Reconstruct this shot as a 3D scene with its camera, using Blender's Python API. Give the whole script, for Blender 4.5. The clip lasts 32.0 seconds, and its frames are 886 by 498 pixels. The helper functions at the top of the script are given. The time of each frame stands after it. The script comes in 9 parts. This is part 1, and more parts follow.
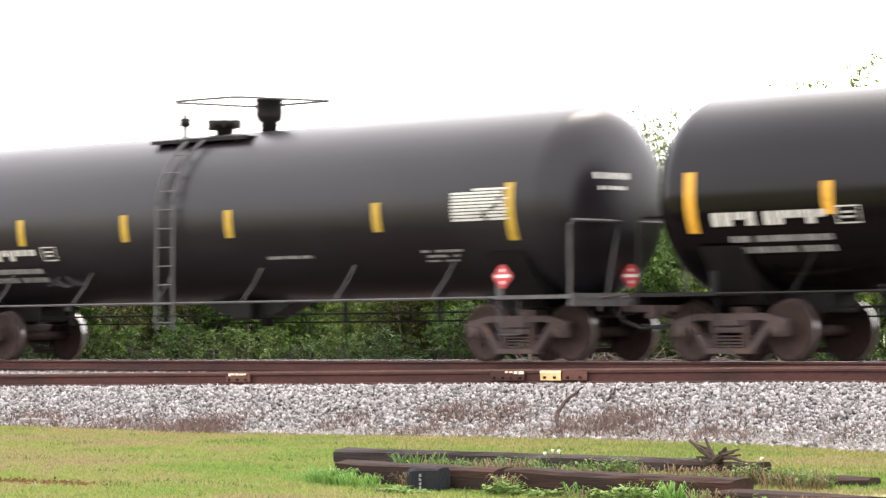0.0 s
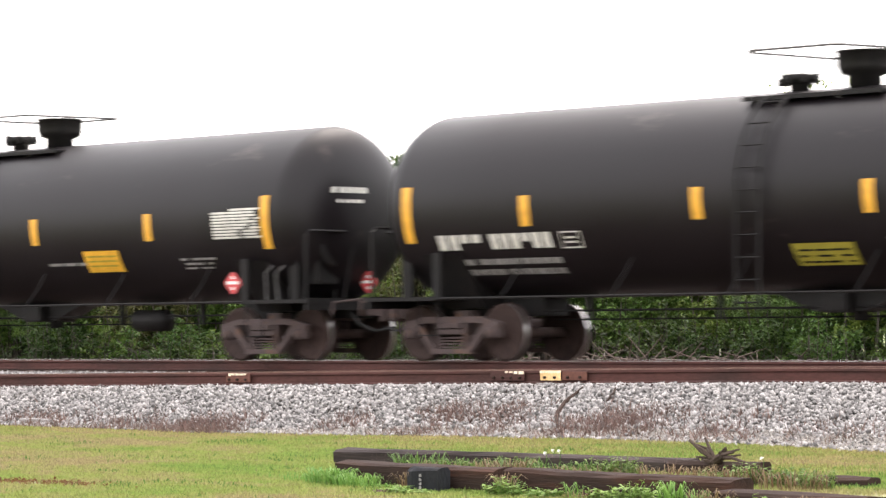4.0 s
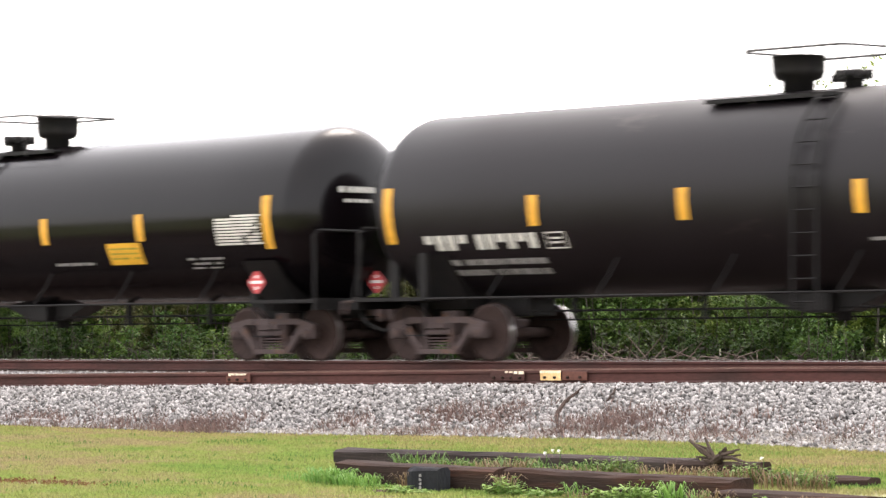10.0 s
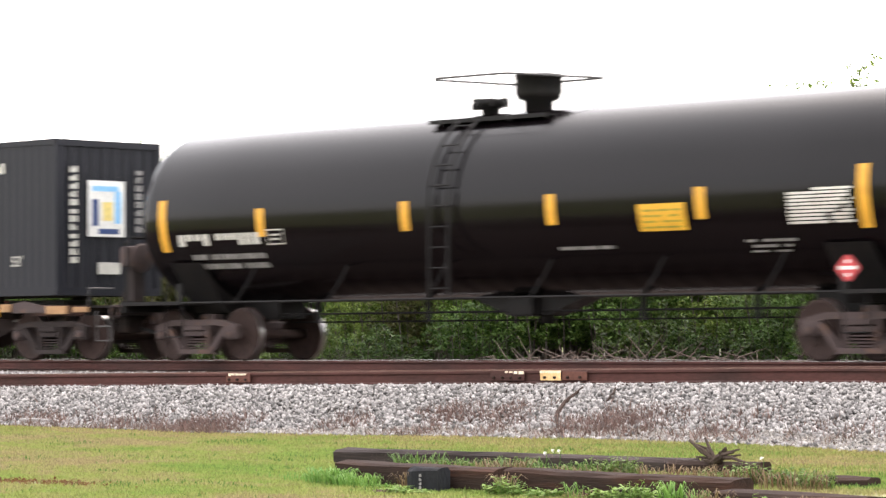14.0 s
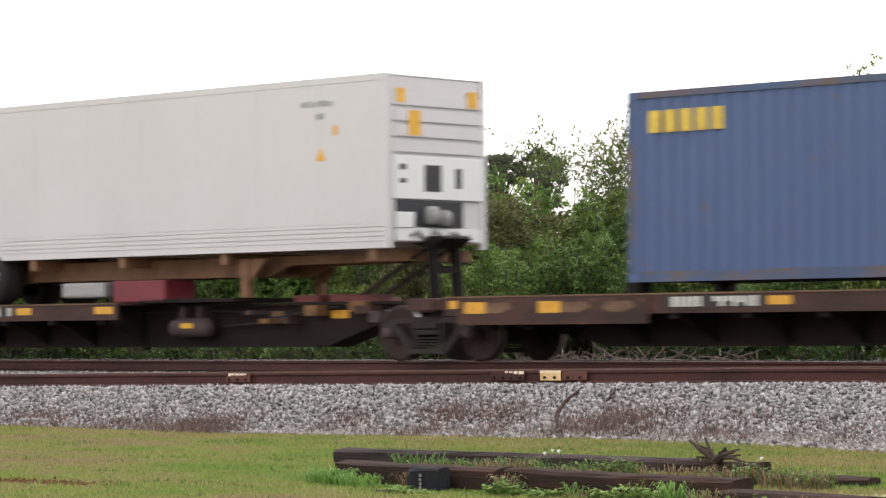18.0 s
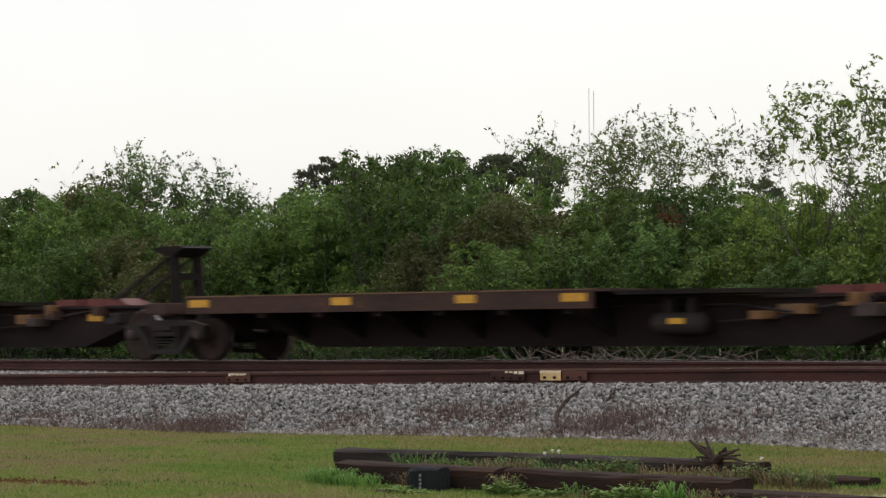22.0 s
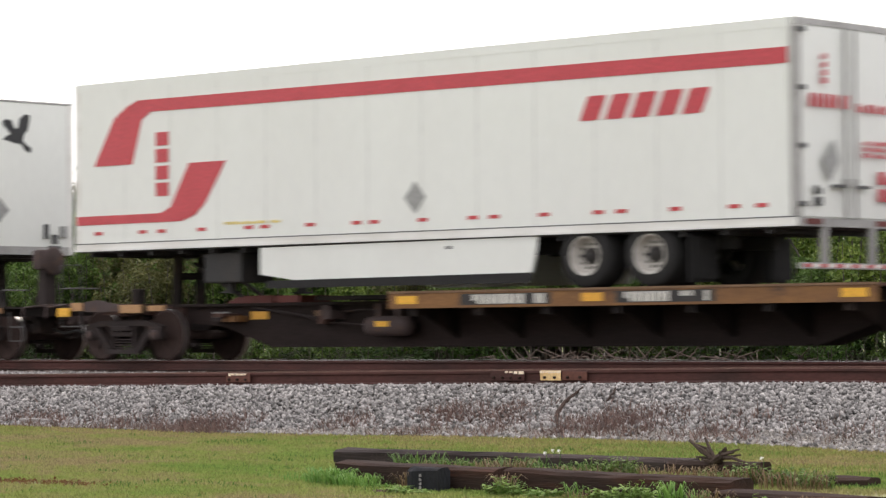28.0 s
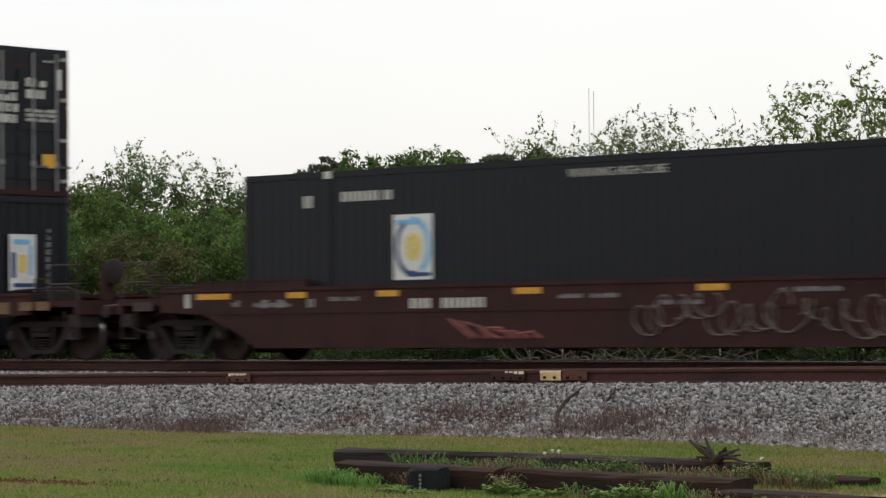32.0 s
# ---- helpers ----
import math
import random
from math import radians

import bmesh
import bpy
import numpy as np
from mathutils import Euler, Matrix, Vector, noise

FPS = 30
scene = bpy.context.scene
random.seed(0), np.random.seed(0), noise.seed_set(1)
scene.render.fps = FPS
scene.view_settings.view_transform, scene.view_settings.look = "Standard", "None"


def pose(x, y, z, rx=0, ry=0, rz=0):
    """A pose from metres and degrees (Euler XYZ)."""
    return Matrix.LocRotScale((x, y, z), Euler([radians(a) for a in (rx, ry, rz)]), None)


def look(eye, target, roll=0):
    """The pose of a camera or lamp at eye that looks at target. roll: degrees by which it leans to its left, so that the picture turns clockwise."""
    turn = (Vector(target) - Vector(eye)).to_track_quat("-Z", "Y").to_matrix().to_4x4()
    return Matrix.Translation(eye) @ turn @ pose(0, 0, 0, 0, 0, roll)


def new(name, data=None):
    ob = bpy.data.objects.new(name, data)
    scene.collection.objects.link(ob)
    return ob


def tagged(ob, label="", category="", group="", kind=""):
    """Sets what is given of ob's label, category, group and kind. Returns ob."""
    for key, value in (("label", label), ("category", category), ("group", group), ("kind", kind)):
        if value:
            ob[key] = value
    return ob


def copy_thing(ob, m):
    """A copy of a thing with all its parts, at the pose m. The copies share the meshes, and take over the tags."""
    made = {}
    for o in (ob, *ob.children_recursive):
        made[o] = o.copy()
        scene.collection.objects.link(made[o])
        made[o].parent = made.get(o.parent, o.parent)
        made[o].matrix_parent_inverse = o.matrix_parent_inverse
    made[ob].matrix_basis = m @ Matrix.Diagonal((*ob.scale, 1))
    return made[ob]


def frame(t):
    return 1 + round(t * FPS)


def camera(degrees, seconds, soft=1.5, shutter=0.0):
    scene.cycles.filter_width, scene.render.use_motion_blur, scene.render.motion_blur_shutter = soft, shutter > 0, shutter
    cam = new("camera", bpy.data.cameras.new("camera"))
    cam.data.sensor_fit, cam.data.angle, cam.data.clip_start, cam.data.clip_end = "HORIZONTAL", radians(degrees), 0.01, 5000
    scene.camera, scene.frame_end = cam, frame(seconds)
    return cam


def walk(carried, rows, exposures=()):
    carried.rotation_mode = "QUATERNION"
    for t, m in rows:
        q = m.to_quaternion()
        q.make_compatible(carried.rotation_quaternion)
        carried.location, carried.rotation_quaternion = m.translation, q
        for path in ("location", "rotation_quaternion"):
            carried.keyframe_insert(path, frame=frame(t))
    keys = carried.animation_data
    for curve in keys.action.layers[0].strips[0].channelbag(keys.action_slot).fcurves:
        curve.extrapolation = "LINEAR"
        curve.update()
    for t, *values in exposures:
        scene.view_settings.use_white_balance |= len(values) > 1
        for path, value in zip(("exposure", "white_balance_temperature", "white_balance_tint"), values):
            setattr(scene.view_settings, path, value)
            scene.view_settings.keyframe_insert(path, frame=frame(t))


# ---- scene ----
# Train of tank cars and intermodal cars passing a fixed camera.
# x runs along the main track (travel towards +x), y away from the camera, z up, railhead at z = 0.
EYE = (0.0, -35.563, 0.470)
YAW, PITCH, ROLL = radians(42.638), radians(1.652), -0.408
AIM = (EYE[0] - 50 * math.sin(YAW) * math.cos(PITCH), EYE[1] + 50 * math.cos(YAW) * math.cos(PITCH), EYE[2] + 50 * math.sin(PITCH))
SPEED = 21.3
END = 32.0
cam = camera(17.464, END, soft=1.4, shutter=0.23)
walk(cam, [(0.0, look(EYE, AIM, ROLL)), (END, look(EYE, AIM, ROLL))],
     exposures=[(0.0, 1.41, 6700, 15), (3.5, 1.34, 6700, 15), (6.0, 1.5, 6700, 15), (8.0, 1.42, 6700, 15), (9.5, 1.3, 6700, 15), (11.0, 1.42, 6700, 15), (14.0, 1.34, 6700, 15), (17.0, 0.92, 6650, 15), (19.0, 0.36, 6600, 15), (20.0, 0.36, 6600, 14), (21.0, 0.13, 6600, 14), (22.0, -0.4, 6550, 11), (23.0, -0.43, 6550, 11), (24.0, -0.3, 6550, 12), (25.5, -0.08, 6550, 11), (28.0, 0.42, 6650, 15), (30.0, 0.46, 6650, 15), (31.0, 0.38, 6600, 14), (32.0, -0.42, 6500, 11)])

# ---- light: bright overcast sky, weak wide sun ----
world = bpy.data.worlds.new("overcast_sky")
scene.world = world
world.use_nodes = True
wn, wl = world.node_tree.nodes, world.node_tree.links
for n in list(wn):
    wn.remove(n)
sky = wn.new("ShaderNodeTexSky")
sky.sky_type, sky.sun_disc = "NISHITA", False
sky.sun_elevation, sky.sun_rotation = radians(57), radians(-24)
sky.air_density, sky.dust_density, sky.ozone_density = 1.0, 4.0, 1.0
b_sky, b_cloud = wn.new("ShaderNodeBackground"), wn.new("ShaderNodeBackground")
b_sky.inputs["Strength"].default_value = 0.05
b_cloud.inputs["Strength"].default_value = 1.12
tc, cn, cr = wn.new("ShaderNodeTexCoord"), wn.new("ShaderNodeTexNoise"), wn.new("ShaderNodeValToRGB")
cn.inputs["Scale"].default_value, cn.inputs["Detail"].default_value = 2.2, 4.0
cr.color_ramp.elements[0].position, cr.color_ramp.elements[1].position = 0.3, 0.7
cr.color_ramp.elements[0].color, cr.color_ramp.elements[1].color = (0.86, 0.88, 0.87, 1), (1.0, 1.0, 0.985, 1)
add, outw = wn.new("ShaderNodeAddShader"), wn.new("ShaderNodeOutputWorld")
wl.new(tc.outputs["Generated"], cn.inputs["Vector"])
wl.new(cn.outputs["Fac"], cr.inputs["Fac"])
wl.new(cr.outputs["Color"], b_cloud.inputs["Color"])
wl.new(sky.outputs["Color"], b_sky.inputs["Color"])
wl.new(b_sky.outputs[0], add.inputs[0])
wl.new(b_cloud.outputs[0], add.inputs[1])
wl.new(add.outputs[0], outw.inputs["Surface"])
sun = new("sun", bpy.data.lights.new("sun", "SUN"))
sun.data.energy, sun.data.angle, sun.data.color = 0.7, radians(25), (1.0, 0.96, 0.9)
sun.matrix_world = look((-8, 18, 30), (0, 0, 0))

# ---- materials ----
MATS = {}


def material(name, color, rough=0.6, metal=0.0, dark=None, scale=6.0, mix=0.35, grain=60.0, bump=0.15, bump_scale=40.0, spec=0.5, stretch=(1, 1, 1), rust=None, rust_amount=0.0, rust_scale=3.0, per_piece=0.0, island=False, grit=0.5):
    """A procedural surface: base colour, broad stains towards dark, fine grain, optional rust patches, relief and per-piece variation."""
    if name in MATS:
        return MATS[name]
    m = bpy.data.materials.new(name)
    m.use_nodes = True
    nt = m.node_tree
    N, L = nt.nodes, nt.links
    bsdf = N["Principled BSDF"]
    co = N.new("ShaderNodeTexCoord")
    mp = N.new("ShaderNodeMapping")
    mp.inputs["Scale"].default_value = stretch
    L.new(co.outputs["Object"], mp.inputs["Vector"])
    n1, n2 = N.new("ShaderNodeTexNoise"), N.new("ShaderNodeTexNoise")
    n1.inputs["Scale"].default_value, n1.inputs["Detail"].default_value = scale, 6.0
    n2.inputs["Scale"].default_value, n2.inputs["Detail"].default_value = grain, 4.0
    L.new(mp.outputs[0], n1.inputs["Vector"])
    L.new(mp.outputs[0], n2.inputs["Vector"])
    d = dark or tuple(c * 0.6 for c in color)
    mx = N.new("ShaderNodeMix")
    mx.data_type = "RGBA"
    r1 = N.new("ShaderNodeMapRange")
    r1.inputs["From Min"].default_value, r1.inputs["From Max"].default_value = 0.42, 0.68
    r1.inputs["To Max"].default_value = mix
    L.new(n1.outputs["Fac"], r1.inputs["Value"])
    L.new(r1.outputs[0], mx.inputs["Factor"])
    mx.inputs["A"].default_value, mx.inputs["B"].default_value = (*color, 1), (*d, 1)
    col = mx.outputs["Result"]
    g = N.new("ShaderNodeMix")
    g.data_type, g.blend_type = "RGBA", "MULTIPLY"
    g.inputs["Factor"].default_value = grit
    gr = N.new("ShaderNodeMapRange")
    gr.inputs["From Min"].default_value, gr.inputs["From Max"].default_value = 0.3, 0.7
    gr.inputs["To Min"].default_value, gr.inputs["To Max"].default_value = 0.6, 1.3
    L.new(n2.outputs["Fac"], gr.inputs["Value"])
    L.new(col, g.inputs["A"])
    L.new(gr.outputs[0], g.inputs["B"])
    col = g.outputs["Result"]
    if rust:
        n3 = N.new("ShaderNodeTexNoise")
        n3.inputs["Scale"].default_value, n3.inputs["Detail"].default_value, n3.inputs["Roughness"].default_value = rust_scale, 8.0, 0.7
        L.new(mp.outputs[0], n3.inputs["Vector"])
        r3 = N.new("ShaderNodeMapRange")
        r3.inputs["From Min"].default_value, r3.inputs["From Max"].default_value = 0.62 - 0.3 * rust_amount, 0.72 - 0.2 * rust_amount
        L.new(n3.outputs["Fac"], r3.inputs["Value"])
        rm = N.new("ShaderNodeMix")
        rm.data_type = "RGBA"
        rm.inputs["B"].default_value = (*rust, 1)
        L.new(r3.outputs[0], rm.inputs["Factor"])
        L.new(col, rm.inputs["A"])
        col = rm.outputs["Result"]
    if per_piece:
        src = N.new("ShaderNodeNewGeometry").outputs["Random Per Island"] if island else N.new("ShaderNodeObjectInfo").outputs["Random"]
        pr = N.new("ShaderNodeMapRange")
        pr.inputs["To Min"].default_value, pr.inputs["To Max"].default_value = 1 - per_piece, 1 + per_piece
        L.new(src, pr.inputs["Value"])
        pm = N.new("ShaderNodeMix")
        pm.data_type, pm.blend_type = "RGBA", "MULTIPLY"
        pm.inputs["Factor"].default_value = 1.0
        L.new(col, pm.inputs["A"])
        L.new(pr.outputs[0], pm.inputs["B"])
        col = pm.outputs["Result"]
    L.new(col, bsdf.inputs["Base Color"])
    rr = N.new("ShaderNodeMapRange")
    rr.inputs["To Min"].default_value, rr.inputs["To Max"].default_value = max(0.02, rough - 0.1), min(1, rough + 0.12)
    L.new(n1.outputs["Fac"], rr.inputs["Value"])
    L.new(rr.outputs[0], bsdf.inputs["Roughness"])
    bsdf.inputs["Metallic"].default_value = metal
    bsdf.inputs["Specular IOR Level"].default_value = spec
    if bump:
        nb = N.new("ShaderNodeTexNoise")
        nb.inputs["Scale"].default_value, nb.inputs["Detail"].default_value = bump_scale, 3.0
        L.new(mp.outputs[0], nb.inputs["Vector"])
        bp = N.new("ShaderNodeBump")
        bp.inputs["Strength"].default_value, bp.inputs["Distance"].default_value = bump, 0.02
        L.new(nb.outputs["Fac"], bp.inputs["Height"])
        L.new(bp.outputs[0], bsdf.inputs["Normal"])
    MATS[name] = m
    return m


def leaf_material(name, color, other):
    m = bpy.data.materials.new(name)
    m.use_nodes = True
    N, L = m.node_tree.nodes, m.node_tree.links
    bsdf = N["Principled BSDF"]
    geo = N.new("ShaderNodeNewGeometry")
    inf = N.new("ShaderNodeObjectInfo")
    rp = N.new("ShaderNodeValToRGB")
    rp.color_ramp.elements[0].color, rp.color_ramp.elements[1].color = (*color, 1), (*other, 1)
    L.new(geo.outputs["Random Per Island"], rp.inputs["Fac"])
    hs = N.new("ShaderNodeHueSaturation")
    v = N.new("ShaderNodeMapRange")
    v.inputs["To Min"].default_value, v.inputs["To Max"].default_value = 0.6, 1.4
    L.new(inf.outputs["Random"], v.inputs["Value"])
    L.new(v.outputs[0], hs.inputs["Value"])
    L.new(rp.outputs["Color"], hs.inputs["Color"])
    L.new(hs.outputs["Color"], bsdf.inputs["Base Color"])
    bsdf.inputs["Roughness"].default_value = 0.6
    bsdf.inputs["Specular IOR Level"].default_value = 0.2
    tr, mixs = N.new("ShaderNodeBsdfTranslucent"), N.new("ShaderNodeMixShader")
    L.new(hs.outputs["Color"], tr.inputs["Color"])
    mixs.inputs["Fac"].default_value = 0.38
    out = N["Material Output"]
    L.new(bsdf.outputs[0], mixs.inputs[1])
    L.new(tr.outputs[0], mixs.inputs[2])
    L.new(mixs.outputs[0], out.inputs["Surface"])
    return m


M_TANK = material("gloss_black_tank_paint", (0.0030, 0.0020, 0.0025), rough=0.17, spec=0.22, mix=0.35, dark=(0.006, 0.0042, 0.005), scale=0.9, grain=9.0, bump=0.006, bump_scale=2.5, stretch=(0.4, 1, 1), grit=0.2)
M_TANK_DULL = material("dusty_black_tank_paint", (0.0058, 0.0039, 0.0048), rough=0.44, spec=0.27, mix=0.4, dark=(0.012, 0.0086, 0.0102), scale=0.7, grain=14.0, bump=0.02, bump_scale=4.0, rust=(0.036, 0.028, 0.026), rust_amount=0.03, rust_scale=1.0, stretch=(0.5, 1, 1), grit=0.15)
M_TANK_GREY = material("weathered_charcoal_tank_paint", (0.0085, 0.0064, 0.0085), rough=0.33, spec=0.34, mix=0.5, dark=(0.026, 0.0235, 0.026), scale=0.7, grain=10.0, bump=0.012, bump_scale=3.0, stretch=(0.35, 1, 1.2), grit=0.18)
M_TANK_SLATE = material("slate_black_tank_paint", (0.0115, 0.0100, 0.0128), rough=0.36, spec=0.38, mix=0.4, dark=(0.021, 0.0185, 0.022), scale=0.7, grain=14.0, bump=0.015, bump_scale=4.0, stretch=(0.5, 1, 1), grit=0.15)
M_SAFE = material("black_safety_paint", (0.008, 0.0072, 0.0072), rough=0.6, spec=0.2, mix=0.5, dark=(0.019, 0.0155, 0.0145), scale=5, grain=40, bump=0.1)
M_LADDER = material("grey_dusty_steel", (0.09, 0.085, 0.085), rough=0.6, mix=0.6, dark=(0.04, 0.035, 0.03), scale=5, grain=40, bump=0.1)
M_RUSTBROWN = material("rusty_dusty_casting", (0.066, 0.045, 0.043), rough=0.85, mix=0.6, dark=(0.055, 0.038, 0.034), scale=4, grain=50, bump=0.4, bump_scale=30, rust=(0.12, 0.06, 0.035), rust_amount=0.2, rust_scale=5)
M_TRUCK_DARK = material("grimy_dark_casting", (0.037, 0.028, 0.027), rough=0.85, spec=0.25, mix=0.6, dark=(0.024, 0.019, 0.017), scale=4, grain=50, bump=0.4, bump_scale=30, rust=(0.085, 0.050, 0.038), rust_amount=0.2, rust_scale=4)
M_WHEEL = material("brown_rusted_wheel_steel", (0.045, 0.027, 0.023), rough=0.8, spec=0.25, mix=0.6, dark=(0.02, 0.014, 0.013), scale=6, grain=60, bump=0.2)
M_TREAD = material("worn_bright_tread", (0.42, 0.40, 0.39), rough=0.32, metal=0.9, mix=0.3, scale=8, grain=60, bump=0.0)
M_YEL = material("yellow_reflective_tape", (0.72, 0.36, 0.03), rough=0.5, mix=0.5, dark=(0.45, 0.21, 0.02), scale=8, grain=40, bump=0.0)
M_YEL2 = material("lemon_yellow_placard", (0.75, 0.56, 0.03), rough=0.5, mix=0.4, dark=(0.55, 0.36, 0.02), scale=6, grain=40, bump=0.0)
M_ORANGE = material("orange_yellow_placard", (0.75, 0.40, 0.03), rough=0.5, mix=0.4, dark=(0.55, 0.26, 0.02), scale=6, grain=40, bump=0.0)
M_YEL_DULL = material("faded_reflective_tape", (0.46, 0.29, 0.03), rough=0.5, mix=0.5, dark=(0.30, 0.17, 0.02), scale=8, grain=40, bump=0.0)
M_OLIVE = material("faded_olive_placard", (0.32, 0.27, 0.03), rough=0.6, mix=0.4, scale=6, grain=40, bump=0.0)
M_STENCIL = material("off_white_stencil_paint", (0.62, 0.60, 0.54), rough=0.6, mix=0.5, dark=(0.36, 0.34, 0.31), scale=7, grain=50, bump=0.0)
M_STENCIL_DIM = material("faded_grey_stencil_paint", (0.26, 0.25, 0.24), rough=0.7, mix=0.6, dark=(0.12, 0.11, 0.11), scale=7, grain=50, bump=0.0)
M_RED = material("red_placard", (0.52, 0.055, 0.06), rough=0.5, mix=0.3, scale=8, grain=40, bump=0.0)
M_WHITE = material("white_marking", (0.78, 0.77, 0.73), rough=0.5, mix=0.3, scale=6, grain=40, bump=0.0)
M_BLUEGREY = material("blue_grey_bearing_cap", (0.16, 0.18, 0.24), rough=0.6, mix=0.5, scale=10, grain=50, bump=0.1)
M_RAIL = material("rusty_rail_steel", (0.076, 0.031, 0.026), rough=0.85, spec=0.25, mix=0.7, dark=(0.036, 0.022, 0.019), scale=3, grain=40, bump=0.3, bump_scale=25, stretch=(0.3, 1, 1))
M_RAILHEAD = material("polished_rail_head", (0.55, 0.53, 0.52), rough=0.25, metal=1.0, mix=0.3, scale=4, grain=30, bump=0.0, stretch=(0.2, 1, 1))
M_RAILTOP_RUST = material("dull_rail_head", (0.19, 0.105, 0.07), rough=0.6, mix=0.6, dark=(0.10, 0.057, 0.042), scale=2, grain=30, bump=0.1, stretch=(0.25, 1, 1))
M_TIE = material("creosoted_timber", (0.030, 0.0195, 0.0155), rough=0.95, spec=0.12, mix=0.7, dark=(0.058, 0.036, 0.028), scale=5, grain=35, bump=0.5, bump_scale=22, stretch=(0.25, 2, 2), per_piece=0.25)
M_BALLAST = material("grey_limestone_ballast", (0.264, 0.249, 0.240), rough=0.9, mix=0.5, dark=(0.16, 0.148, 0.142), scale=9, grain=70, bump=0.3, per_piece=0.62, island=True)
# Bed colour is kept dark to paint the shaded gaps between stones.
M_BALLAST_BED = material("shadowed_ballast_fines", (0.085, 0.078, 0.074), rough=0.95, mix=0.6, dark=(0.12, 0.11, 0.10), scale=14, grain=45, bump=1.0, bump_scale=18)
M_FINES = material("pale_washed_stone_fines", (0.25, 0.23, 0.21), rough=0.95, mix=0.5, dark=(0.22, 0.19, 0.165), scale=11, grain=50, bump=0.3, per_piece=0.35, island=True)
M_WEED = material("dry_brown_weed", (0.165, 0.105, 0.088), rough=0.9, mix=0.4, scale=5, grain=40, bump=0.0, per_piece=0.4, island=True)
M_SPINE = material("rust_brown_car_paint", (0.072, 0.036, 0.027), rough=0.75, spec=0.3, mix=0.7, dark=(0.030, 0.020, 0.018), scale=2.2, grain=30, bump=0.15, rust=(0.115, 0.05, 0.03), rust_amount=0.25, rust_scale=2.5, stretch=(0.4, 1, 1))
M_SPINE_DARK = material("near_black_underframe", (0.011, 0.0085, 0.0078), rough=0.85, spec=0.2, mix=0.7, dark=(0.038, 0.025, 0.020), scale=2.2, grain=30, bump=0.15, stretch=(0.4, 1, 1))
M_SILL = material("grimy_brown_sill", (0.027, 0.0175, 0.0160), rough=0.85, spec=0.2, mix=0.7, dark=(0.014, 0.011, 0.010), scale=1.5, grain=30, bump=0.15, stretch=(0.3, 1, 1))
M_DECK = material("tan_worn_deck_edge", (0.20, 0.118, 0.064), rough=0.85, mix=0.7, dark=(0.09, 0.052, 0.034), scale=3, grain=30, bump=0.2, stretch=(0.4, 1, 1))
M_TRAILER = material("white_trailer_panel", (0.715, 0.725, 0.69), rough=0.4, mix=0.2, dark=(0.60, 0.59, 0.56), scale=0.5, grain=12, bump=0.03, bump_scale=3, stretch=(1, 1, 0.35), grit=0.06)
M_REEFER = material("cream_white_reefer_panel", (0.83, 0.808, 0.75), rough=0.4, mix=0.2, dark=(0.68, 0.65, 0.58), scale=0.5, grain=12, bump=0.03, bump_scale=3, stretch=(1, 1, 0.35), grit=0.06)
M_REEFER_PALE = material("pinkish_white_reefer_panel", (0.60, 0.572, 0.562), rough=0.4, mix=0.25, dark=(0.50, 0.47, 0.46), scale=0.5, grain=12, bump=0.03, bump_scale=3, stretch=(1, 1, 0.35), grit=0.06)
M_ALU = material("dull_aluminium_trim", (0.36, 0.35, 0.34), rough=0.5, metal=0.3, mix=0.5, dark=(0.26, 0.25, 0.24), scale=3, grain=30, bump=0.05)
M_DARKTRIM = material("dark_grey_trim", (0.09, 0.09, 0.09), rough=0.6, mix=0.4, scale=4, grain=30, bump=0.05)
M_CHASSIS = material("black_chassis_steel", (0.022, 0.021, 0.021), rough=0.7, mix=0.5, dark=(0.05, 0.04, 0.035), scale=4, grain=30, bump=0.1)
# Red oxide taken down further to include the shade under the container.
M_CHASSIS_RED = material("red_oxide_chassis", (0.16, 0.032, 0.026), rough=0.65, mix=0.6, dark=(0.075, 0.024, 0.020), scale=3, grain=30, bump=0.1)
M_CHASSIS_RUST = material("rusty_tan_chassis", (0.22, 0.11, 0.055), rough=0.75, mix=0.6, dark=(0.10, 0.05, 0.03), scale=3, grain=30, bump=0.1)
M_TYRE = material("dusty_black_rubber", (0.024, 0.023, 0.023), rough=0.9, spec=0.25, mix=0.5, dark=(0.035, 0.034, 0.033), scale=8, grain=50, bump=0.2)
M_RIM = material("white_steel_rim", (0.50, 0.47, 0.43), rough=0.5, mix=0.45, dark=(0.28, 0.25, 0.22), scale=9, grain=40, bump=0.1)
M_BLACKCONT = material("charcoal_container_paint", (0.0105, 0.0108, 0.0158), rough=0.5, spec=0.25, mix=0.35, dark=(0.019, 0.019, 0.024), scale=0.8, grain=14, bump=0.04, bump_scale=4, grit=0.15)
M_NAVYCONT = material("dark_navy_container_paint", (0.0040, 0.0052, 0.0125), rough=0.5, spec=0.18, mix=0.35, dark=(0.011, 0.0125, 0.021), scale=0.8, grain=14, bump=0.04, bump_scale=4, grit=0.15)
M_BLUECONT = material("faded_blue_container_paint", (0.066, 0.108, 0.228), rough=0.5, mix=0.35, dark=(0.07, 0.10, 0.21), scale=1.0, grain=16, bump=0.05, bump_scale=6, rust=(0.14, 0.09, 0.07), rust_amount=0.05, rust_scale=2.5, grit=0.15)
